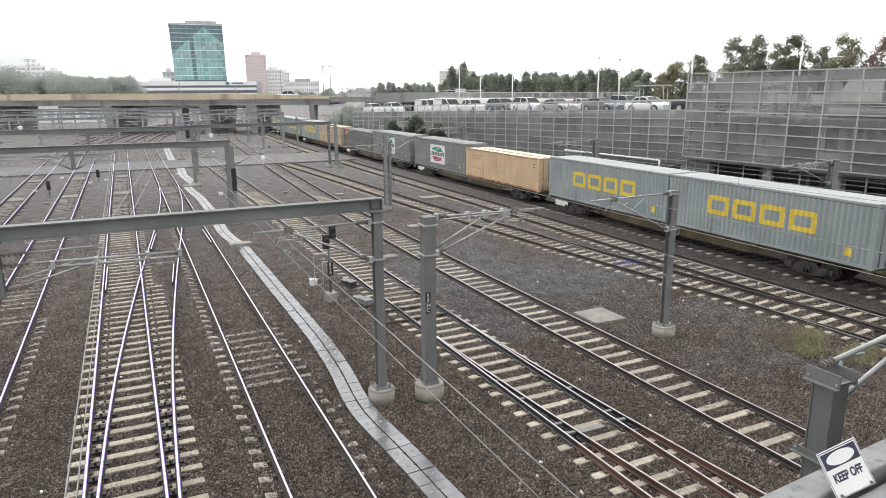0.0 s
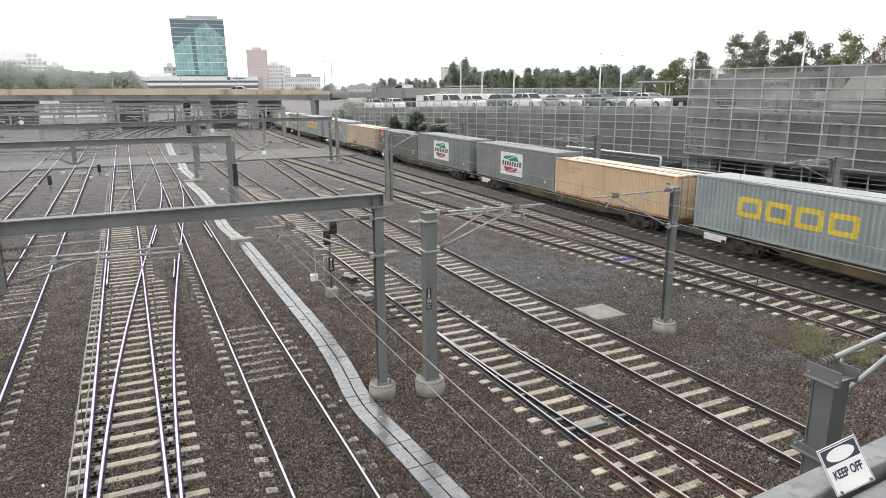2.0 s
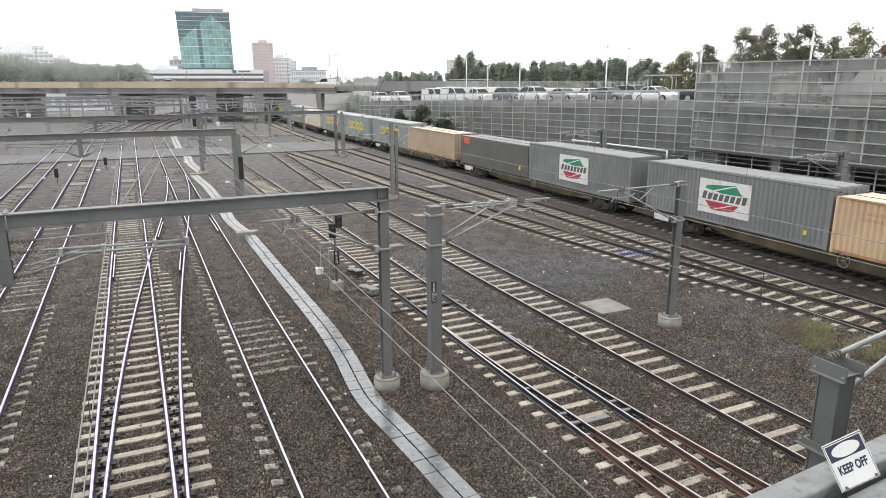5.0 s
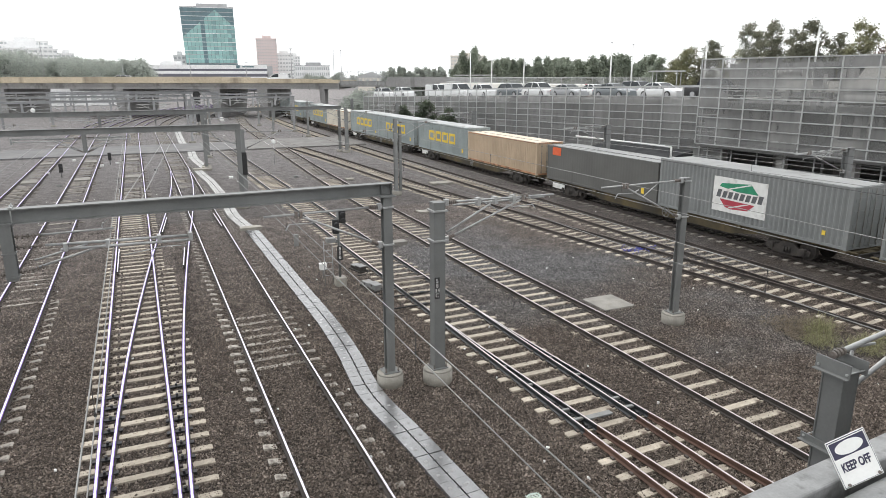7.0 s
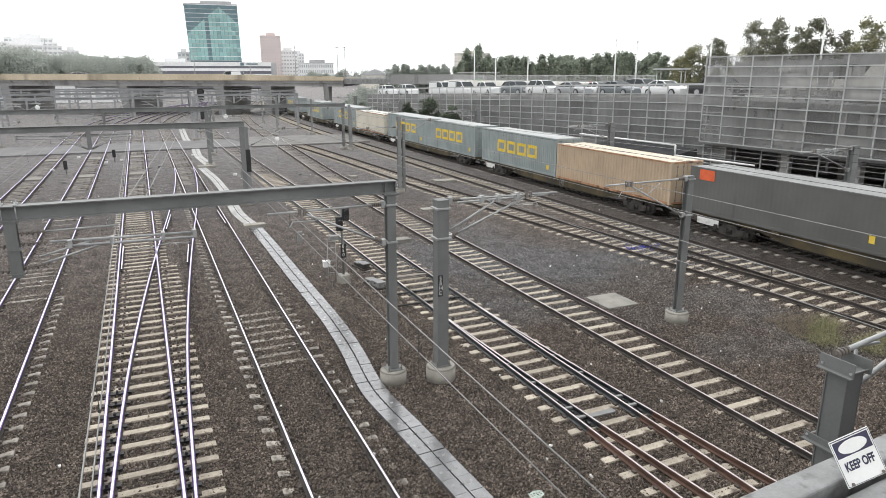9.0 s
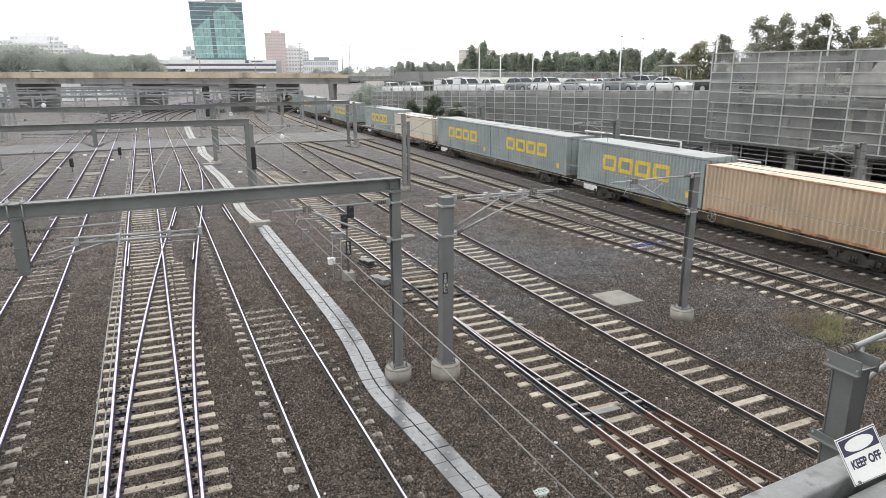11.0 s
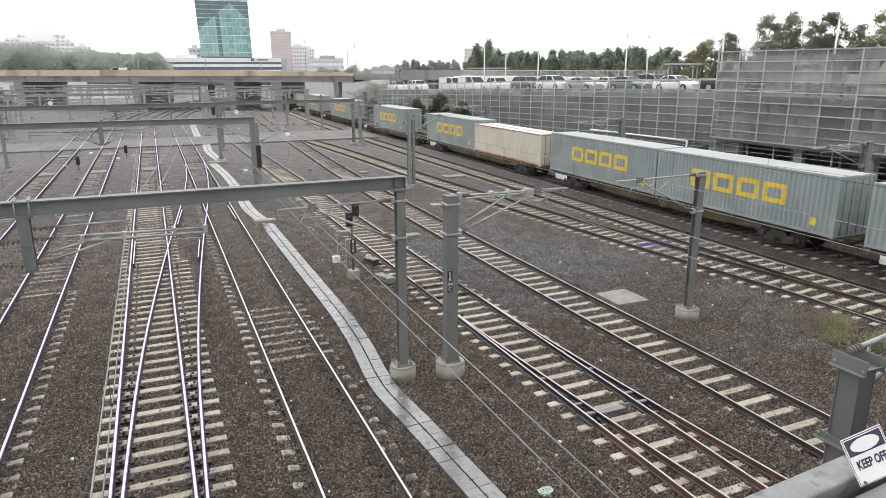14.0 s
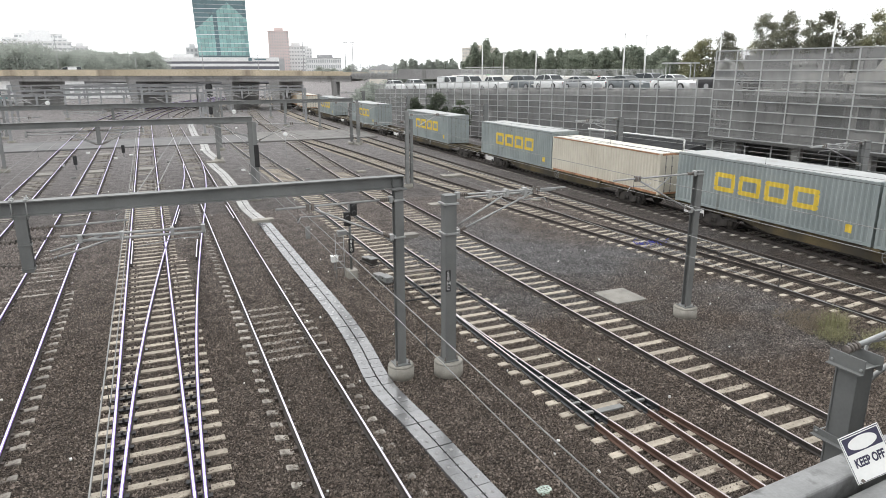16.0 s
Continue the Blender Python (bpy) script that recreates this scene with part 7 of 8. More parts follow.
# the fourth leaf is bleached: haze before distant trees put into its green
LEAF = [leaf_material("gum_leaf", (0.20, 0.203, 0.155), (0.29, 0.29, 0.22)), leaf_material("casuarina_leaf", (0.245, 0.280, 0.225), (0.34, 0.37, 0.295)),
        leaf_material("olive_leaf", (0.225, 0.225, 0.135), (0.30, 0.295, 0.19)), leaf_material("hazed_leaf", (0.37, 0.40, 0.36), (0.47, 0.495, 0.45), 0.2),
        leaf_material("brown_leaf", (0.19, 0.135, 0.11), (0.25, 0.185, 0.15)), leaf_material("shrub_leaf", (0.10, 0.122, 0.085), (0.145, 0.17, 0.115))]


def tree_parts(ob, rng, h, spread, kind, leaf, bark, count, size, lump=(0.17, 0.33)):
    """A tapered trunk with limbs; a full crown is rounded with several peaks, a spire narrows to one."""
    bm = bmesh.new()
    trunk = [(0, 0, 0)]
    x = y = 0.0
    top = h * (0.72 if kind == "full" else 0.9)
    for k in range(1, 6):
        x += rng.gauss(0, 0.012 * h)
        y += rng.gauss(0, 0.012 * h)
        trunk.append((x, y, top * k / 5))
    r0 = 0.022 * h
    for k in range(5):
        tube(bm, trunk[k], trunk[k + 1], r0 * (1 - k * 0.17), 7, r2=r0 * (1 - (k + 1) * 0.17), caps=False)
    lobes = []
    # a leafy crown from low on the trunk to a ragged top, in clumps at the limbs' ends
    low, n = (0.20, 90) if kind == "full" else (0.08, 70)
    ragged = [(rng.random() * math.tau, rng.uniform(0.05, 0.20)) for _ in range(5)]
    for k in range(n):
        v = ((k + rng.random()) / n) ** 0.8
        if kind == "full":
            env = spread * min(v / 0.3, 1.0) ** 0.5 * math.sqrt(max(1 - max((v - 0.60) / 0.42, 0.0) ** 2, 0.0))
        else:
            env = spread * (1.03 - v) ** 0.85
        a, q = rng.random() * math.tau, env * rng.random() ** 0.5
        dip = sum(d * max(math.cos(a - b), 0.0) ** 3 for b, d in ragged) * min(q / spread * 1.6, 1.0)
        c = Vector((math.cos(a) * q, math.sin(a) * q, h * (low + (1 - low) * v * (1 - dip)) * 0.97))
        clump = spread * rng.uniform(*lump) * (1.1 - 0.4 * v)
        lobes.append((c, Vector((clump, clump, clump * rng.uniform(0.6, 1.0)))))
        if k % 4 == 0:
            f = min(max(c.z / h - 0.16, 0.12), 0.98)
            base = Vector(trunk[min(int(f * 5), 4)])
            tube(bm, base, c, r0 * 0.22, 5, r2=r0 * 0.04, caps=False)
    part("trunk", bm, bark, ob)
    vs, fs = [], []
    total = sum(l[1].x for l in lobes)
    for c, e in lobes:
        for _ in range(max(int(count * e.x / total), 4)):
            d = Vector((rng.gauss(0, 0.62), rng.gauss(0, 0.62), rng.gauss(0, 0.62)))
            p = c + Vector((d.x * e.x, d.y * e.y, d.z * e.z))
            if p.z < h * 0.06:
                continue
            q = Euler((rng.uniform(-1.2, 1.2), rng.uniform(-1.2, 1.2), rng.random() * 6.3)).to_matrix()
            s = size * rng.uniform(0.5, 1.3)
            k = len(vs)
            for a, b, g in ((-0.5, -0.5, 0.0), (0.6, -0.25, 0.12), (0.5, 0.5, 0.0), (-0.4, 0.35, 0.14)):
                vs.append(tuple(p + q @ Vector((a * s, b * s, g * s))))
            fs.append((k, k + 1, k + 2))
            fs.append((k, k + 2, k + 3))
    me = bpy.data.meshes.new("crown")
    me.from_pydata(vs, [], fs)
    me.materials.append(leaf)
    c = new("crown", me)
    c.parent = ob


def tree_kind(label, seed, h, spread, kind, leaf, count, size, group, lump=(0.17, 0.33)):
    ob = thing("tree", label, "tree", group)
    tree_parts(ob, random.Random(seed), h, spread, kind, LEAF[leaf], BARK, count, size, lump)
    return ob


def plant(proto, spots):
    """The prototype stands at the first spot, its copies at the others; spots: x, y, z, size, turn."""
    for k, (x, y, z, s, a) in enumerate(spots):
        m = Matrix.Translation((x, y, z)) @ Matrix.Rotation(radians(a), 4, "Z") @ Matrix.Scale(s, 4)
        if k == 0:
            continue
        copy_thing(proto, m)
    x, y, z, s, a = spots[0]
    proto.matrix_basis = Matrix.Translation((x, y, z)) @ Matrix.Rotation(radians(a), 4, "Z") @ Matrix.Scale(s, 4)


rng = random.Random(21)
# tall trees behind the screened building: line, y, height, crown radius, leaf
for k, (c, y, h, r, leaf, label) in enumerate((
        (77, 63.6, 15.3, 2.5, 0, "tall gum tree with a ragged pointed crown"), (77, 61.1, 15.7, 1.5, 0, "slender gum tree with a ragged crown"),
        (77, 57.9, 14.3, 2.3, 0, "dark rounded gum tree with dense clumps"), (77, 55.9, 15.3, 2.3, 0, "tall dark gum tree behind a light pole"),
        (78, 53.3, 13.7, 2.4, 0, "low gum tree between taller ones"), (77, 50.0, 14.6, 2.7, 2, "olive green gum tree behind the screens"),
        (78, 46.4, 14.9, 2.8, 4, "reddish brown tree behind the screens"), (77, 73.7, 12.9, 2.7, 2, "rounded olive tree behind the parking deck"),
        (78, 70.9, 13.7, 1.5, 0, "slender gum tree beside a rounded olive tree"), (78, 77.0, 11.6, 2.1, 2, "low olive tree behind the parking deck"),
        (78, 80.0, 11.7, 1.3, 1, "thin feathery tree behind the parking deck"), (79, 67.0, 12.3, 3.0, 2, "olive tree half hidden by the screens"), (80, 59.5, 12.4, 3.2, 0, "broad low gum tree between two tall ones"),
        (79, 82.6, 10.2, 1.5, 1, "small feathery tree behind the parking deck"))):
    q = wall_point(c, y, 0)
    g = tree_kind(label, 3 + k, h / 0.985, r, "full", leaf, 19000, 0.14, "trees behind the car park", (0.17, 0.36) if r > 1.8 else (0.32, 0.58))
    g.matrix_basis = Matrix.Translation((q.x, q.y, 0)) @ Matrix.Rotation(rng.random() * 6.3, 4, "Z")
con = [tree_kind("feathery grey-green casuarina in a windbreak row", 13 + k, 11.9, 2.1, "spire", 1, 8000, 0.20, "windbreak trees behind the deck", (0.22, 0.38)) for k in range(4)]
spots = [[], [], [], []]
for k in range(130):
    y = 86.0 + k * 0.44 + rng.uniform(-0.6, 0.6)
    q = wall_point(80 + rng.uniform(-1.5, 5), y, 0)
    spots[k % 4].append((q.x, q.y, 0, rng.uniform(0.84, 1.08) * (1.2 if 136 < y < 138.5 else 1), rng.random() * 360))
for g, s in zip(con, spots):
    plant(g, s)
row = [tree_kind("slender casuarina paled by haze in a far row", 23 + k, 12.0, 2.1, "spire", 3, 6000, 0.22, "far casuarinas behind the bridge end", (0.22, 0.38)) for k in range(2)]
spots = [[], []]
for k in range(34):
    spots[k % 2].append((72 + k * 0.62 + rng.uniform(-0.5, 0.5), 198 + rng.uniform(-4, 10), 0, rng.uniform(0.80, 1.02), rng.random() * 360))
for g, s in zip(row, spots):
    plant(g, s)
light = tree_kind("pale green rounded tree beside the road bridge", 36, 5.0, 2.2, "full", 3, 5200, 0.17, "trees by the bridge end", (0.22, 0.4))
plant(light, [(36, 120, 0, 1.05, 80), (43, 138, 0, 1.25, 10), (38.5, 126, 0, 0.95, 40), (46, 134, 0, 1.3, 150)])
bush = [tree_kind("dense dark green shrub by the mesh wall", 31 + k, 5.0, 1.15, "full", 5, 4200, 0.14, "shrubs by the wall", (0.22, 0.4)) for k in range(2)]
plant(bush[0], [(34.6, 90.0, 0, 1.02, 20), (34.8, 75.3, 0, 1.06, 200)])
plant(bush[1], [(34.5, 82.0, 0, 1.18, 120)])
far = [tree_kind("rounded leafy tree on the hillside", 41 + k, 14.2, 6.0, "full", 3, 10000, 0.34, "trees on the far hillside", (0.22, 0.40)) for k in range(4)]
spots = [[], [], [], []]
for k in range(104):
    left = k < 84
    az = rng.uniform(-15, 0.8) if left else rng.uniform(11, 25)
    d = rng.uniform(255, 330) if left else rng.uniform(430, 500)
    size = rng.uniform(0.86, 1.12) + (0.14 if az < -6 else 0) if left else rng.uniform(0.6, 0.85)
    spots[k % 4].append((math.sin(radians(az)) * d, math.cos(radians(az)) * d, 0, size * (d / 290 * 0.4 + 0.6 if left else 1), rng.random() * 360))
for g, s in zip(far, spots):
    plant(g, s)

# ---- distant buildings ----
TEAL_LIGHT = glass_material("pale_green_glass", (0.225, 0.40, 0.385), 0.3)
TEAL_DARK = glass_material("dark_teal_glass", (0.095, 0.165, 0.185), 0.3)
# skyline walls and windows lightened, with the haze mixed into their base colours
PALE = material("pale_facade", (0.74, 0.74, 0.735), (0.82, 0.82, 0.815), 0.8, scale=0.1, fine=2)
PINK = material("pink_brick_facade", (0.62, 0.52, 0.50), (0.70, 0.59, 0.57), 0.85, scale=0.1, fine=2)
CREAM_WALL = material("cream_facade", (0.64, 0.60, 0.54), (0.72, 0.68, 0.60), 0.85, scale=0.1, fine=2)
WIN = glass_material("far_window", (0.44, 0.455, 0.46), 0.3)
RIBBON = glass_material("ribbon_window", (0.13, 0.13, 0.155), 0.3)
ROOF_GREY = material("grey_roofing", (0.36, 0.36, 0.365), (0.46, 0.46, 0.465), 0.8, scale=0.2, fine=3)


def office_block(name, label, x, y, turn, w, d, z0, h, wall, rows, cols, win=WIN, roof=ROOF_GREY, win_h=0.55, win_w=0.6, group=""):
    """A block whose front faces -y before it is turned; every window a part."""
    ob = thing(name, label, "building", group, at=Matrix.Translation((x, y, 0)) @ Matrix.Rotation(radians(turn), 4, "Z"))
    bm = bmesh.new()
    box(bm, -w / 2, w / 2, 0, d, min(z0, 0), z0 + h)
    part("wall", bm, wall, ob)
    bm = bmesh.new()
    box(bm, -w / 2 - 0.3, w / 2 + 0.3, -0.3, d + 0.3, z0 + h, z0 + h + 0.6)
    box(bm, -w * 0.2, w * 0.25, d * 0.3, d * 0.7, z0 + h + 0.6, z0 + h + 3)
    part("roof", bm, roof, ob)
    bm = bmesh.new()
    cw, rh = w / cols, h / rows
    box(bm, -cw * win_w / 2, cw * win_w / 2, -0.12, 0.1, -rh * win_h / 2, rh * win_h / 2)
    me = mesh_of("window", bm, win)
    for r in range(rows):
        for c in range(cols):
            o = new("window", me)
            o.parent = ob
            o.location = (-w / 2 + cw * (c + 0.5), 0, z0 + rh * (r + 0.5))
    return ob


TEAL_MID = glass_material("mid_teal_glass", (0.16, 0.29, 0.29), 0.3)


def clip(shape, p, q, side):
    """Keeps the part of a polygon on one side of the line from p to q."""
    def over(v):
        return side * ((q[0] - p[0]) * (v[1] - p[1]) - (q[1] - p[1]) * (v[0] - p[0]))
    out = []
    for i, v in enumerate(shape):
        w = shape[(i + 1) % len(shape)]
        a, b = over(v), over(w)
        if a >= 0:
            out.append(v)
        if (a >= 0) != (b >= 0):
            f = a / (a - b)
            out.append((v[0] + (w[0] - v[0]) * f, v[1] + (w[1] - v[1]) * f))
    return out


def glass_tower():
    """Tower that widens upwards, with a pale gable of light panes on darker glass."""
    ob = thing("office_tower", "teal glass office tower with a pale gable-shaped facade", "building", at=Matrix.Translation((51, 497, 0)) @ Matrix.Rotation(radians(-6), 4, "Z"))
    bm = bmesh.new()
    ring = []
    for z, a, b in ((0, -16.2, 17.2), (17, -16.2, 17.2), (54, -17.6, 16.6)):
        ring.append([bm.verts.new(p) for p in ((a, 0, z), (b, 0, z), (b - 2, 24, z), (a + 2, 24, z))])
    for r0, r1 in zip(ring, ring[1:]):
        for k in range(4):
            bm.faces.new((r0[k], r0[(k + 1) % 4], r1[(k + 1) % 4], r1[k]))
    bm.faces.new(ring[-1])
    part("core", bm, TEAL_DARK, ob)
    bm = bmesh.new()
    box(bm, -7, 13, 4, 18, 54, 56.5)
    box(bm, -17.8, 16.8, -0.2, 23, 53.6, 54.4)
    part("roof", bm, ROOF_GREY, ob)
    rows, cols = 13, 14
    for r in range(rows):
        z0, z1 = 17.6 + r * 2.77 + 0.2, 17.6 + r * 2.77 + 2.6
        for c in range(cols):
            zf = (z0 + 1.2 - 17.5) / 36.5
            a, b = -16.2 - 1.4 * zf, 17.2 - 0.6 * zf
            x0, x1 = a + (b - a) * c / cols + 0.1, a + (b - a) * (c + 1) / cols - 0.1
            shape = [(x0, z0), (x1, z0), (x1, z1), (x0, z1)]
            dark = clip(clip(shape, (4.6, 52.4), (-17.0, 34.5), 1), (4.6, 52.4), (17.6, 40.5), -1)
            bm = bmesh.new()
            box(bm, x0, x1, -0.22, -0.03, z0, z1)
            pane = part("pane", bm, TEAL_DARK, ob)
            if len(dark) > 2 and c != 5:
                bm = bmesh.new()
                f = bm.faces.new([bm.verts.new((p, -0.30, q)) for p, q in dark])
                g = bmesh.ops.extrude_face_region(bm, geom=[f])
                bmesh.ops.translate(bm, verts=[v for v in g["geom"] if isinstance(v, bmesh.types.BMVert)], vec=(0, 0.07, 0))
                part("pale_pane", bm, TEAL_MID if (c in (8, 12, 13) and (r + c) % 3) else TEAL_LIGHT, pane)
    for r in range(rows + 1):
        bm = bmesh.new()
        z = 17.5 + r * 2.77
        zf = (z - 17.5) / 36.5
        box(bm, -16.2 - 1.4 * zf, 17.2 - 0.6 * zf, -0.42, -0.05, z - 0.05, z + 0.22)
        part("floor_band", bm, PALE if r % 2 else ROOF_GREY, ob)


glass_tower()
podium = thing("office_building", "long low office building with white and dark bands", "building", at=Matrix.Translation((50, 472, 0)) @ Matrix.Rotation(radians(-6), 4, "Z"))
bm = bmesh.new()
box(bm, -39, 33, 0, 22, 0, 15.9)
part("core", bm, RIBBON, podium, "dark ribbon windows")
for z0, z1 in ((4.0, 6.6), (7.0, 8.6), (10.5, 12.2), (13.6, 16.2)):
    bm = bmesh.new()
    box(bm, -39.3, 33.3, -0.35, 22.3, z0, z1)
    part("band", bm, PALE, podium, "white facade band")
bm = bmesh.new()
box(bm, 33.4, 37, 2, 20, 0, 15.6)
part("stair_block", bm, ROOF_GREY, podium)
bm = bmesh.new()
box(bm, -33, -20.5, 4, 16, 16.2, 18.4)
part("plant_room", bm, PALE, podium)
bm = bmesh.new()
box(bm, 13.6, 15.8, -0.6, -0.36, 14.0, 15.9)
box(bm, 17.5, 24.8, -0.6, -0.36, 14.6, 15.4)
part("emblem", bm, TEAL_DARK, podium, "small dark green emblem and bar")

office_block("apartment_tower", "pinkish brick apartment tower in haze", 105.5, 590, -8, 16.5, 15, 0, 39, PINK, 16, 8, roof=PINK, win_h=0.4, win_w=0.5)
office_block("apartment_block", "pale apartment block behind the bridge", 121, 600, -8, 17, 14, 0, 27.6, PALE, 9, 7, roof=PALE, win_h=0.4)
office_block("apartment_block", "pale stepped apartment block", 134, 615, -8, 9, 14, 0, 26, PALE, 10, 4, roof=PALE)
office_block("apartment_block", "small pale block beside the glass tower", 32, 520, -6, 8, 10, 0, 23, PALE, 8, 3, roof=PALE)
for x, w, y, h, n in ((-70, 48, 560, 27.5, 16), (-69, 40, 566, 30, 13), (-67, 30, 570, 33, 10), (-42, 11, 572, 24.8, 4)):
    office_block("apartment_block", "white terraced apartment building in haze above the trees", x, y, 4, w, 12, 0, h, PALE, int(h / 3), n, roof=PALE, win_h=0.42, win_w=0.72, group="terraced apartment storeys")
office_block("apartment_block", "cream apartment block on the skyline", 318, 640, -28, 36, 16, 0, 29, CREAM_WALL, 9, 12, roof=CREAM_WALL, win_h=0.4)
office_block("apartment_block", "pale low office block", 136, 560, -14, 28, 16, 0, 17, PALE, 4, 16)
for k, (x, y, w, h) in enumerate(((150, 380, 16, 8), (170, 390, 14, 9), (188, 385, 18, 8), (206, 395, 14, 10), (225, 400, 18, 9), (245, 398, 16, 9), (128, 385, 16, 8), (262, 402, 18, 10))):
    ob = thing("terrace_house", "pale gabled house in the far suburb", "house", "houses in the far suburb", at=Matrix.Translation((x, y, 0)) @ Matrix.Rotation(radians(-24), 4, "Z"))
    bm = bmesh.new()
    box(bm, -w / 2, w / 2, 0, 12, 0, h)
    part("wall", bm, PALE if k % 3 else CREAM_WALL, ob)
    bm = bmesh.new()
    pts = [(-w / 2 - 0.5, h), (w / 2 + 0.5, h), (0, h + 3.4)]
    f = [bm.verts.new((a, -0.5, b)) for a, b in pts]
    g = [bm.verts.new((a, 12.5, b)) for a, b in pts]
    bm.faces.new(f)
    bm.faces.new(g[::-1])
    for i in range(3):
        bm.faces.new((f[i], f[(i + 1) % 3], g[(i + 1) % 3], g[i]))
    part("roof", bm, ROOF_GREY, ob)
    for i in range(4):
        bm = bmesh.new()
        box(bm, -w / 2 + w * (i + 0.3) / 4, -w / 2 + w * (i + 0.7) / 4, -0.1, 0.1, h - 2.6, h - 1.0)
        part("window", bm, WIN, ob)

# ---- hut beside the freight line ----
ROOF_DARK = material("dark_sheet", (0.030, 0.031, 0.033), (0.055, 0.056, 0.058), 0.85, scale=1, spec=0.1)
hut = thing("trackside_hut", "dark grey lean-to hut edged with a white pipe", "hut")
bm = bmesh.new()
vs = [bm.verts.new(p) for p in ((36.2, 39.6, 0), (39.4, 39.6, 0), (38.9, 49.2, 0), (35.7, 49.2, 0), (36.2, 39.6, 2.6), (39.4, 39.6, 3.2), (38.9, 49.2, 3.2), (35.7, 49.2, 2.6))]
for f in BOX_FACES:
    bm.faces.new([vs[i] for i in f])
part("body", bm, ROOF_DARK, hut)
bm = bmesh.new()
pipe(bm, [(36.1, 50.5, 3.62), (36.9, 39.3, 3.62), (36.9, 39.3, 2.85), (37.6, 32.5, 2.85)], 0.07, 8)
part("white_pipe", bm, WHITE, hut, "thick white pipe")

# ---- pale hall behind the bridge ----
office_block("station_hall", "low white hall behind the road bridge", -42, 214, 16, 34, 14, 0, 5.6, PALE, 1, 10, roof=PALE)
office_block("station_hall", "low pale hall with a white roof", -88, 236, 22, 50, 14, 0, 6.4, PALE, 1, 14, roof=PALE)
office_block("station_hall", "pale shed with a white roof", -10, 240, 6, 34, 12, 0, 5.4, PALE, 1, 12, roof=PALE)

# ---- passenger train standing beyond the bridge ----
def passenger_train(x, y, turn):
    """Nose towards +x before it is turned; only its front end comes into view."""
    ob = thing("passenger_train", "white and teal suburban train standing beyond the road bridge", "train", at=Matrix.Translation((x, y, 0)) @ Matrix.Rotation(radians(turn), 4, "Z"))
    bm = bmesh.new()
    profile = [(-22.0, 0.9), (-0.5, 0.9), (0.0, 1.5), (-0.5, 2.5), (-1.7, 3.9), (-22.0, 4.0)]
    near, back = [[bm.verts.new((a, b, z)) for a, z in profile] for b in (0.0, 3.0)]
    bm.faces.new(near)
    bm.faces.new(back[::-1])
    for k in range(6):
        bm.faces.new((near[k], near[(k + 1) % 6], back[(k + 1) % 6], back[k]))
    part("body", bm, PALE, ob, "white train body with a slanting nose")
    bm = bmesh.new()
    box(bm, -21.9, -2.6, -0.03, -0.002, 2.2, 3.2)
    part("window_band", bm, RIBBON, ob, "dark window band")
    bm = bmesh.new()
    box(bm, -21.9, -1.2, -0.03, -0.002, 1.25, 1.75)
    part("stripe", bm, TEAL_LIGHT, ob, "teal stripe")
    bm = bmesh.new()
    vs = [bm.verts.new(p) for p in ((-0.52, 0.3, 2.62), (-0.52, 2.7, 2.62), (-1.42, 2.7, 3.72), (-1.42, 0.3, 3.72))]
    bm.faces.new(vs)
    part("windscreen", bm, RIBBON, ob, "dark slanting windscreen")
    for a in (-3.2, -5.6, -17.0, -19.4):
        bm = bmesh.new()
        tube(bm, (a, 0.3, 0.45), (a, 2.7, 0.45), 0.45, 16)
        part("wheelset", bm, GRIME, ob)
    return ob


passenger_train(-33.2, 213.0, -8)

# ---- weeds ----
WEED = leaf_material("weed_leaf", (0.27, 0.265, 0.15), (0.38, 0.365, 0.22))
DRY = leaf_material("dry_weed", (0.24, 0.20, 0.15), (0.34, 0.29, 0.22))


def weeds(spots, mat, label):
    """Thin branching stems with small leaves; spots: x, y, radius, stems, height."""
    rng = random.Random(len(spots) + 77)
    vs, fs = [], []

    def blade(p, tip, wide):
        side = Vector((rng.uniform(-1, 1), rng.uniform(-1, 1), 0)).normalized() * wide
        k, mid = len(vs), p.lerp(tip, 0.55)
        vs.extend([tuple(p), tuple(mid + side), tuple(tip), tuple(mid - side)])
        fs.append((k, k + 1, k + 2, k + 3))

    for x, y, r, n, h in spots:
        for _ in range(n):
            a, q = rng.random() * math.tau, r * rng.random() ** 0.6
            p = Vector((x + math.cos(a) * q, y + math.sin(a) * q, 0))
            tip = p + Vector((rng.gauss(0, 0.16), rng.gauss(0, 0.16), h * rng.uniform(0.35, 1.1) * (1.15 - 0.5 * q / r)))
            blade(p, tip, 0.006)
            for _ in range(6):
                b = p.lerp(tip, rng.uniform(0.25, 1.0))
                blade(b, b + Vector((rng.gauss(0, 0.07), rng.gauss(0, 0.07), rng.uniform(-0.02, 0.08))), 0.009)
    me = bpy.data.meshes.new("weeds")
    me.from_pydata(vs, [], fs)
    me.materials.append(mat)
    tagged(new("weeds", me), label, "weeds", kind="stuff")


weeds([(20.4, 13.9, 0.55, 190, 0.55), (21.1, 14.5, 0.45, 220, 0.9), (21.2, 12.9, 0.6, 190, 0.6), (22.3, 13.2, 0.6, 110, 0.45)], WEED, "yellow-green weeds growing on the ballast")
weeds([(21.0, 15.6, 1.0, 330, 0.22), (22.0, 15.2, 0.8, 240, 0.24), (20.6, 14.8, 0.7, 240, 0.2)], DRY, "dry brown weeds on the ballast")
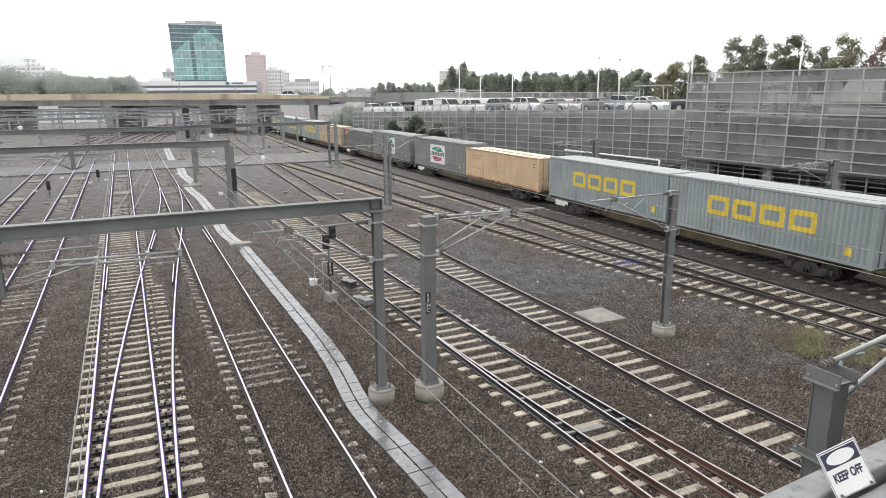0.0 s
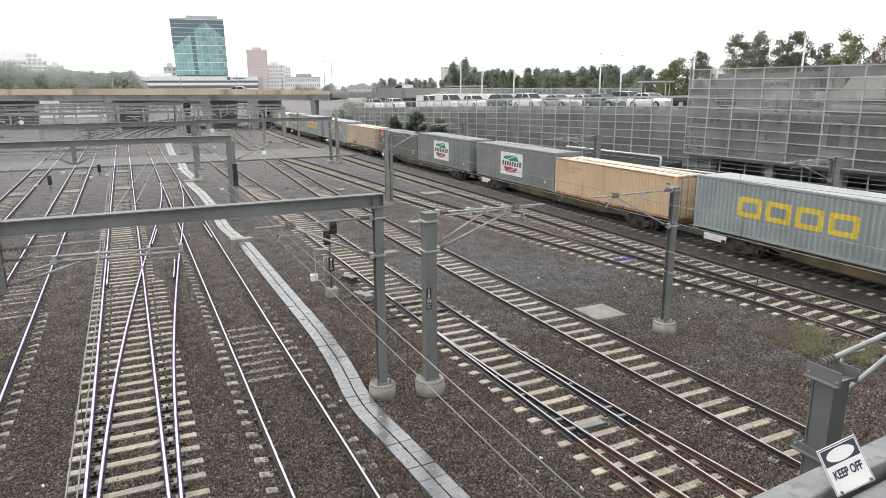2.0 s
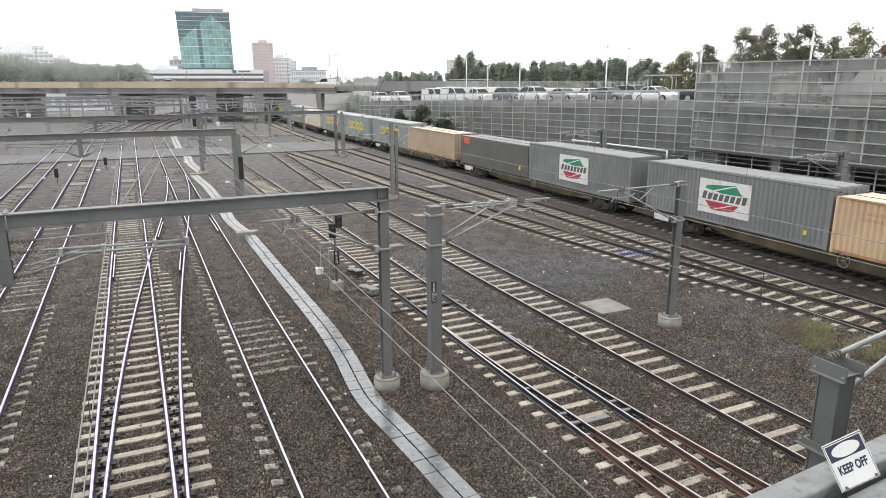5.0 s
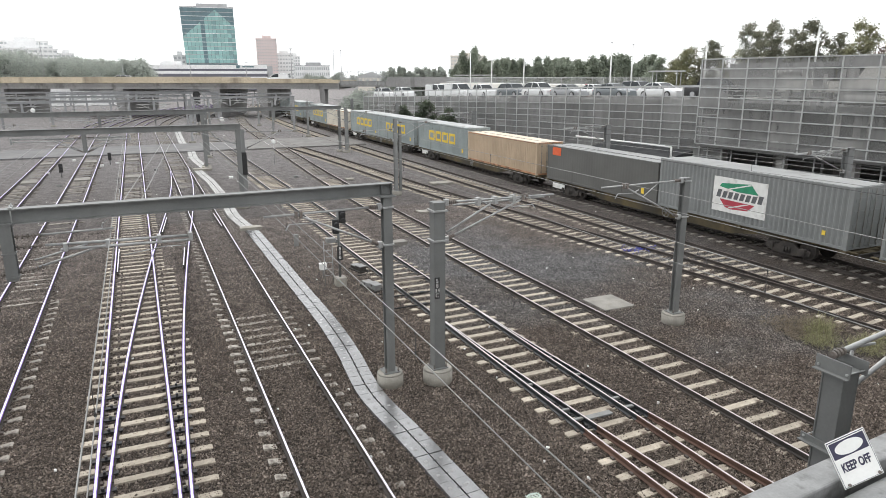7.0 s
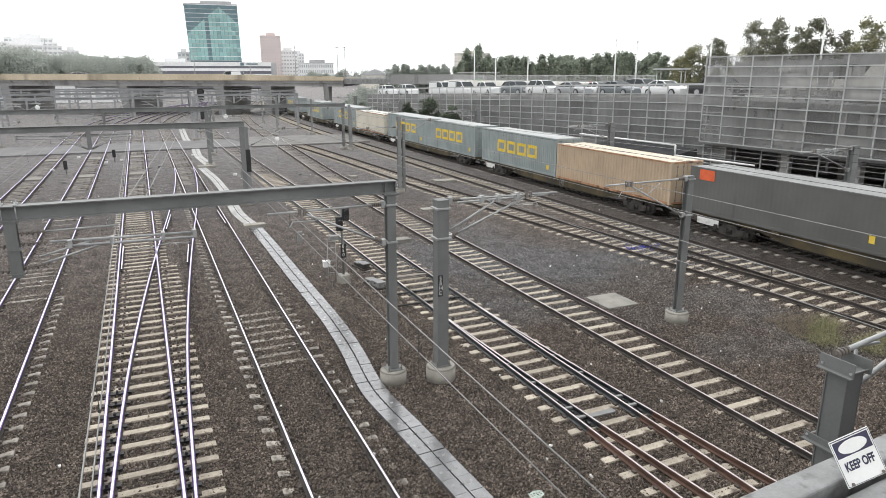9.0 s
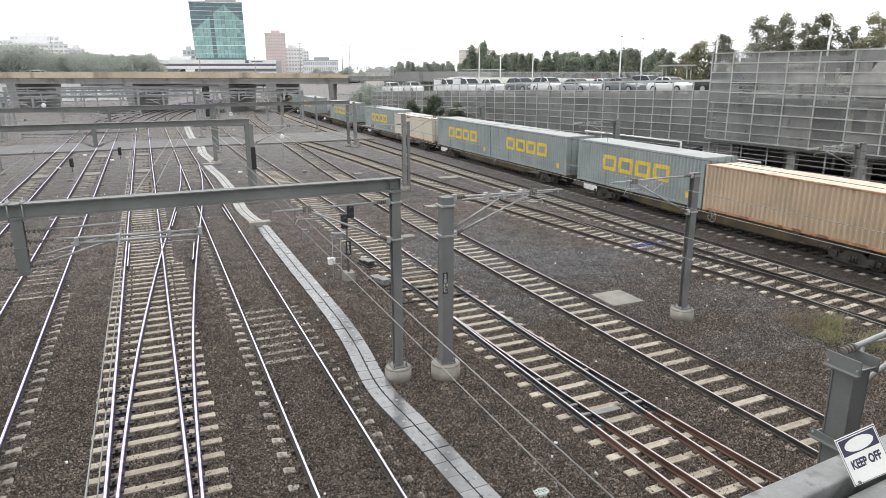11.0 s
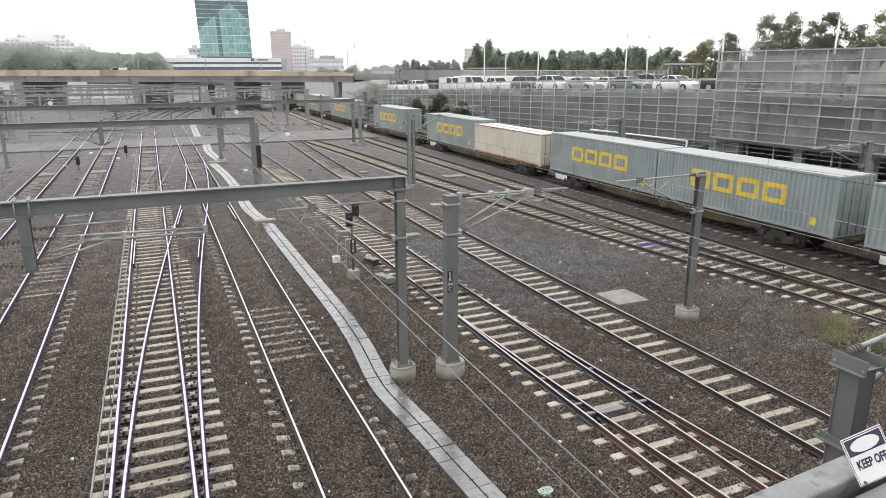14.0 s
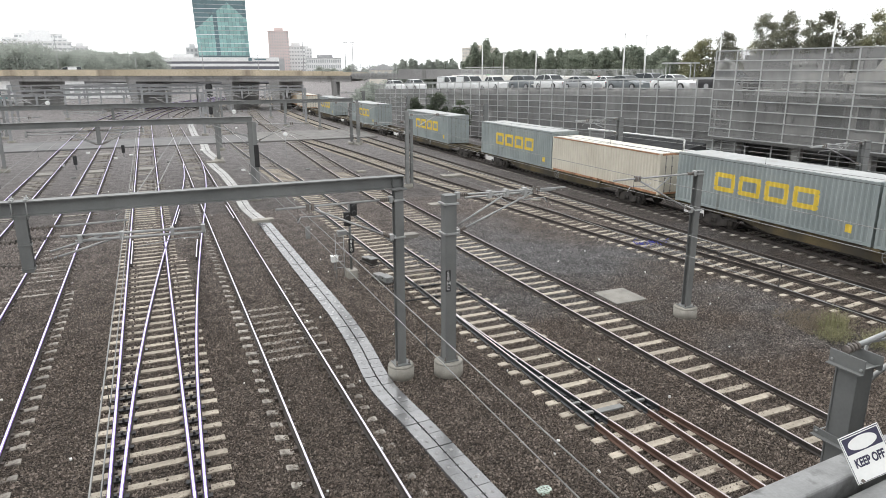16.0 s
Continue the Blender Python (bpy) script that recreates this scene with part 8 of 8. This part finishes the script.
# ---- loose stones on the nearer ballast ----
def loose_stones(count=480000):
    """Crushed four-sided chips, thickest near the bridge."""
    r = np.random.default_rng(8)
    x, y = r.uniform(-16, 26, count), 7.5 + 36 * r.random(count) ** 1.7
    keep = (x < 8 + y * 1.15) & (x > -2.5 - y * 0.36)
    x, y = x[keep], y[keep]
    n = len(x)
    size = r.uniform(0.015, 0.027, n) * (1 + np.maximum(y - 18, 0) * 0.02) * np.where(r.random(n) < 0.06, 1.4, 1.0)
    base = np.array([(-1, -0.6, 0), (1, -0.7, 0), (1, 0.6, 0), (-1, 0.7, 0), (0.0, 0.0, 1.5)], float)
    v = base[None] * r.uniform(0.65, 1.3, (n, 5, 3)) + r.normal(0, 0.18, (n, 5, 3))
    v[:, 4, :2] += r.uniform(-0.75, 0.75, (n, 2))
    a = r.uniform(0, math.tau, n)
    ca, sa = np.cos(a)[:, None], np.sin(a)[:, None]
    wx, wy = v[..., 0] * ca - v[..., 1] * sa, v[..., 0] * sa + v[..., 1] * ca
    lift = r.uniform(-0.012, 0.020, n)
    pts = np.stack((wx * size[:, None] + x[:, None], wy * size[:, None] + y[:, None], v[..., 2] * size[:, None] + lift[:, None]), -1).reshape(-1, 3)
    tri = np.array([(0, 1, 4), (1, 2, 4), (2, 3, 4), (3, 0, 4)])
    faces = (tri[None] + 5 * np.arange(n)[:, None, None]).reshape(-1, 3)
    me = bpy.data.meshes.new("loose_stones")
    me.from_pydata(pts.tolist(), [], faces.tolist())
    me.materials.append(STONE)
    tagged(new("loose_stones", me), "brown crushed stones lying loose on the ballast", "gravel", kind="stuff")


loose_stones()

# ---- litter ----
bm = bmesh.new()
for k in range(14):
    a0, a1 = k * math.tau / 14, (k + 1) * math.tau / 14
    tube(bm, (6.95 + 0.16 * math.cos(a0), 10.62 + 0.11 * math.sin(a0), 0.10), (6.95 + 0.16 * math.cos(a1), 10.62 + 0.11 * math.sin(a1), 0.10), 0.012, 5)
    tube(bm, (6.95 + 0.16 * math.cos(a0), 10.62 + 0.11 * math.sin(a0), 0.10), (6.95 + 0.11 * math.cos(a0), 10.62 + 0.08 * math.sin(a0), 0.0), 0.008, 5)
box(bm, 6.85, 7.05, 10.55, 10.69, 0.005, 0.02)
for k in range(5):
    tube(bm, (6.80 + 0.07 * k, 10.52, 0.10), (6.80 + 0.07 * k, 10.72, 0.10), 0.010, 5)
for k in range(3):
    tube(bm, (6.79, 10.56 + 0.06 * k, 0.105), (7.11, 10.56 + 0.06 * k, 0.105), 0.010, 5)
solid("basket", bm, material("pale_green_plastic", (0.52, 0.60, 0.55), (0.62, 0.70, 0.64), 0.5, bump=0), "small pale green plastic crate lying on the ballast", "crate")
rng = random.Random(4)
for k in range(18):
    bm = bmesh.new()
    x, y, w = rng.uniform(-3, 21), rng.uniform(10.5, 30), rng.uniform(0.02, 0.045)
    m = Matrix.Translation((x, y, 0.045)) @ Matrix.Rotation(rng.random() * 6.3, 4, "Z") @ Matrix.Rotation(rng.uniform(-0.3, 0.3), 4, "X")
    rounded(bm, -w, w, -w * 0.6, w * 0.6, -0.03, 0.012, 0.008, 0, m)
    solid("litter", bm, WHITE, "scrap of pale litter on the ballast", "litter", "litter on the ballast")
finish_sleepers()


def motions():
    train_motion()
    road_motion()


motions()
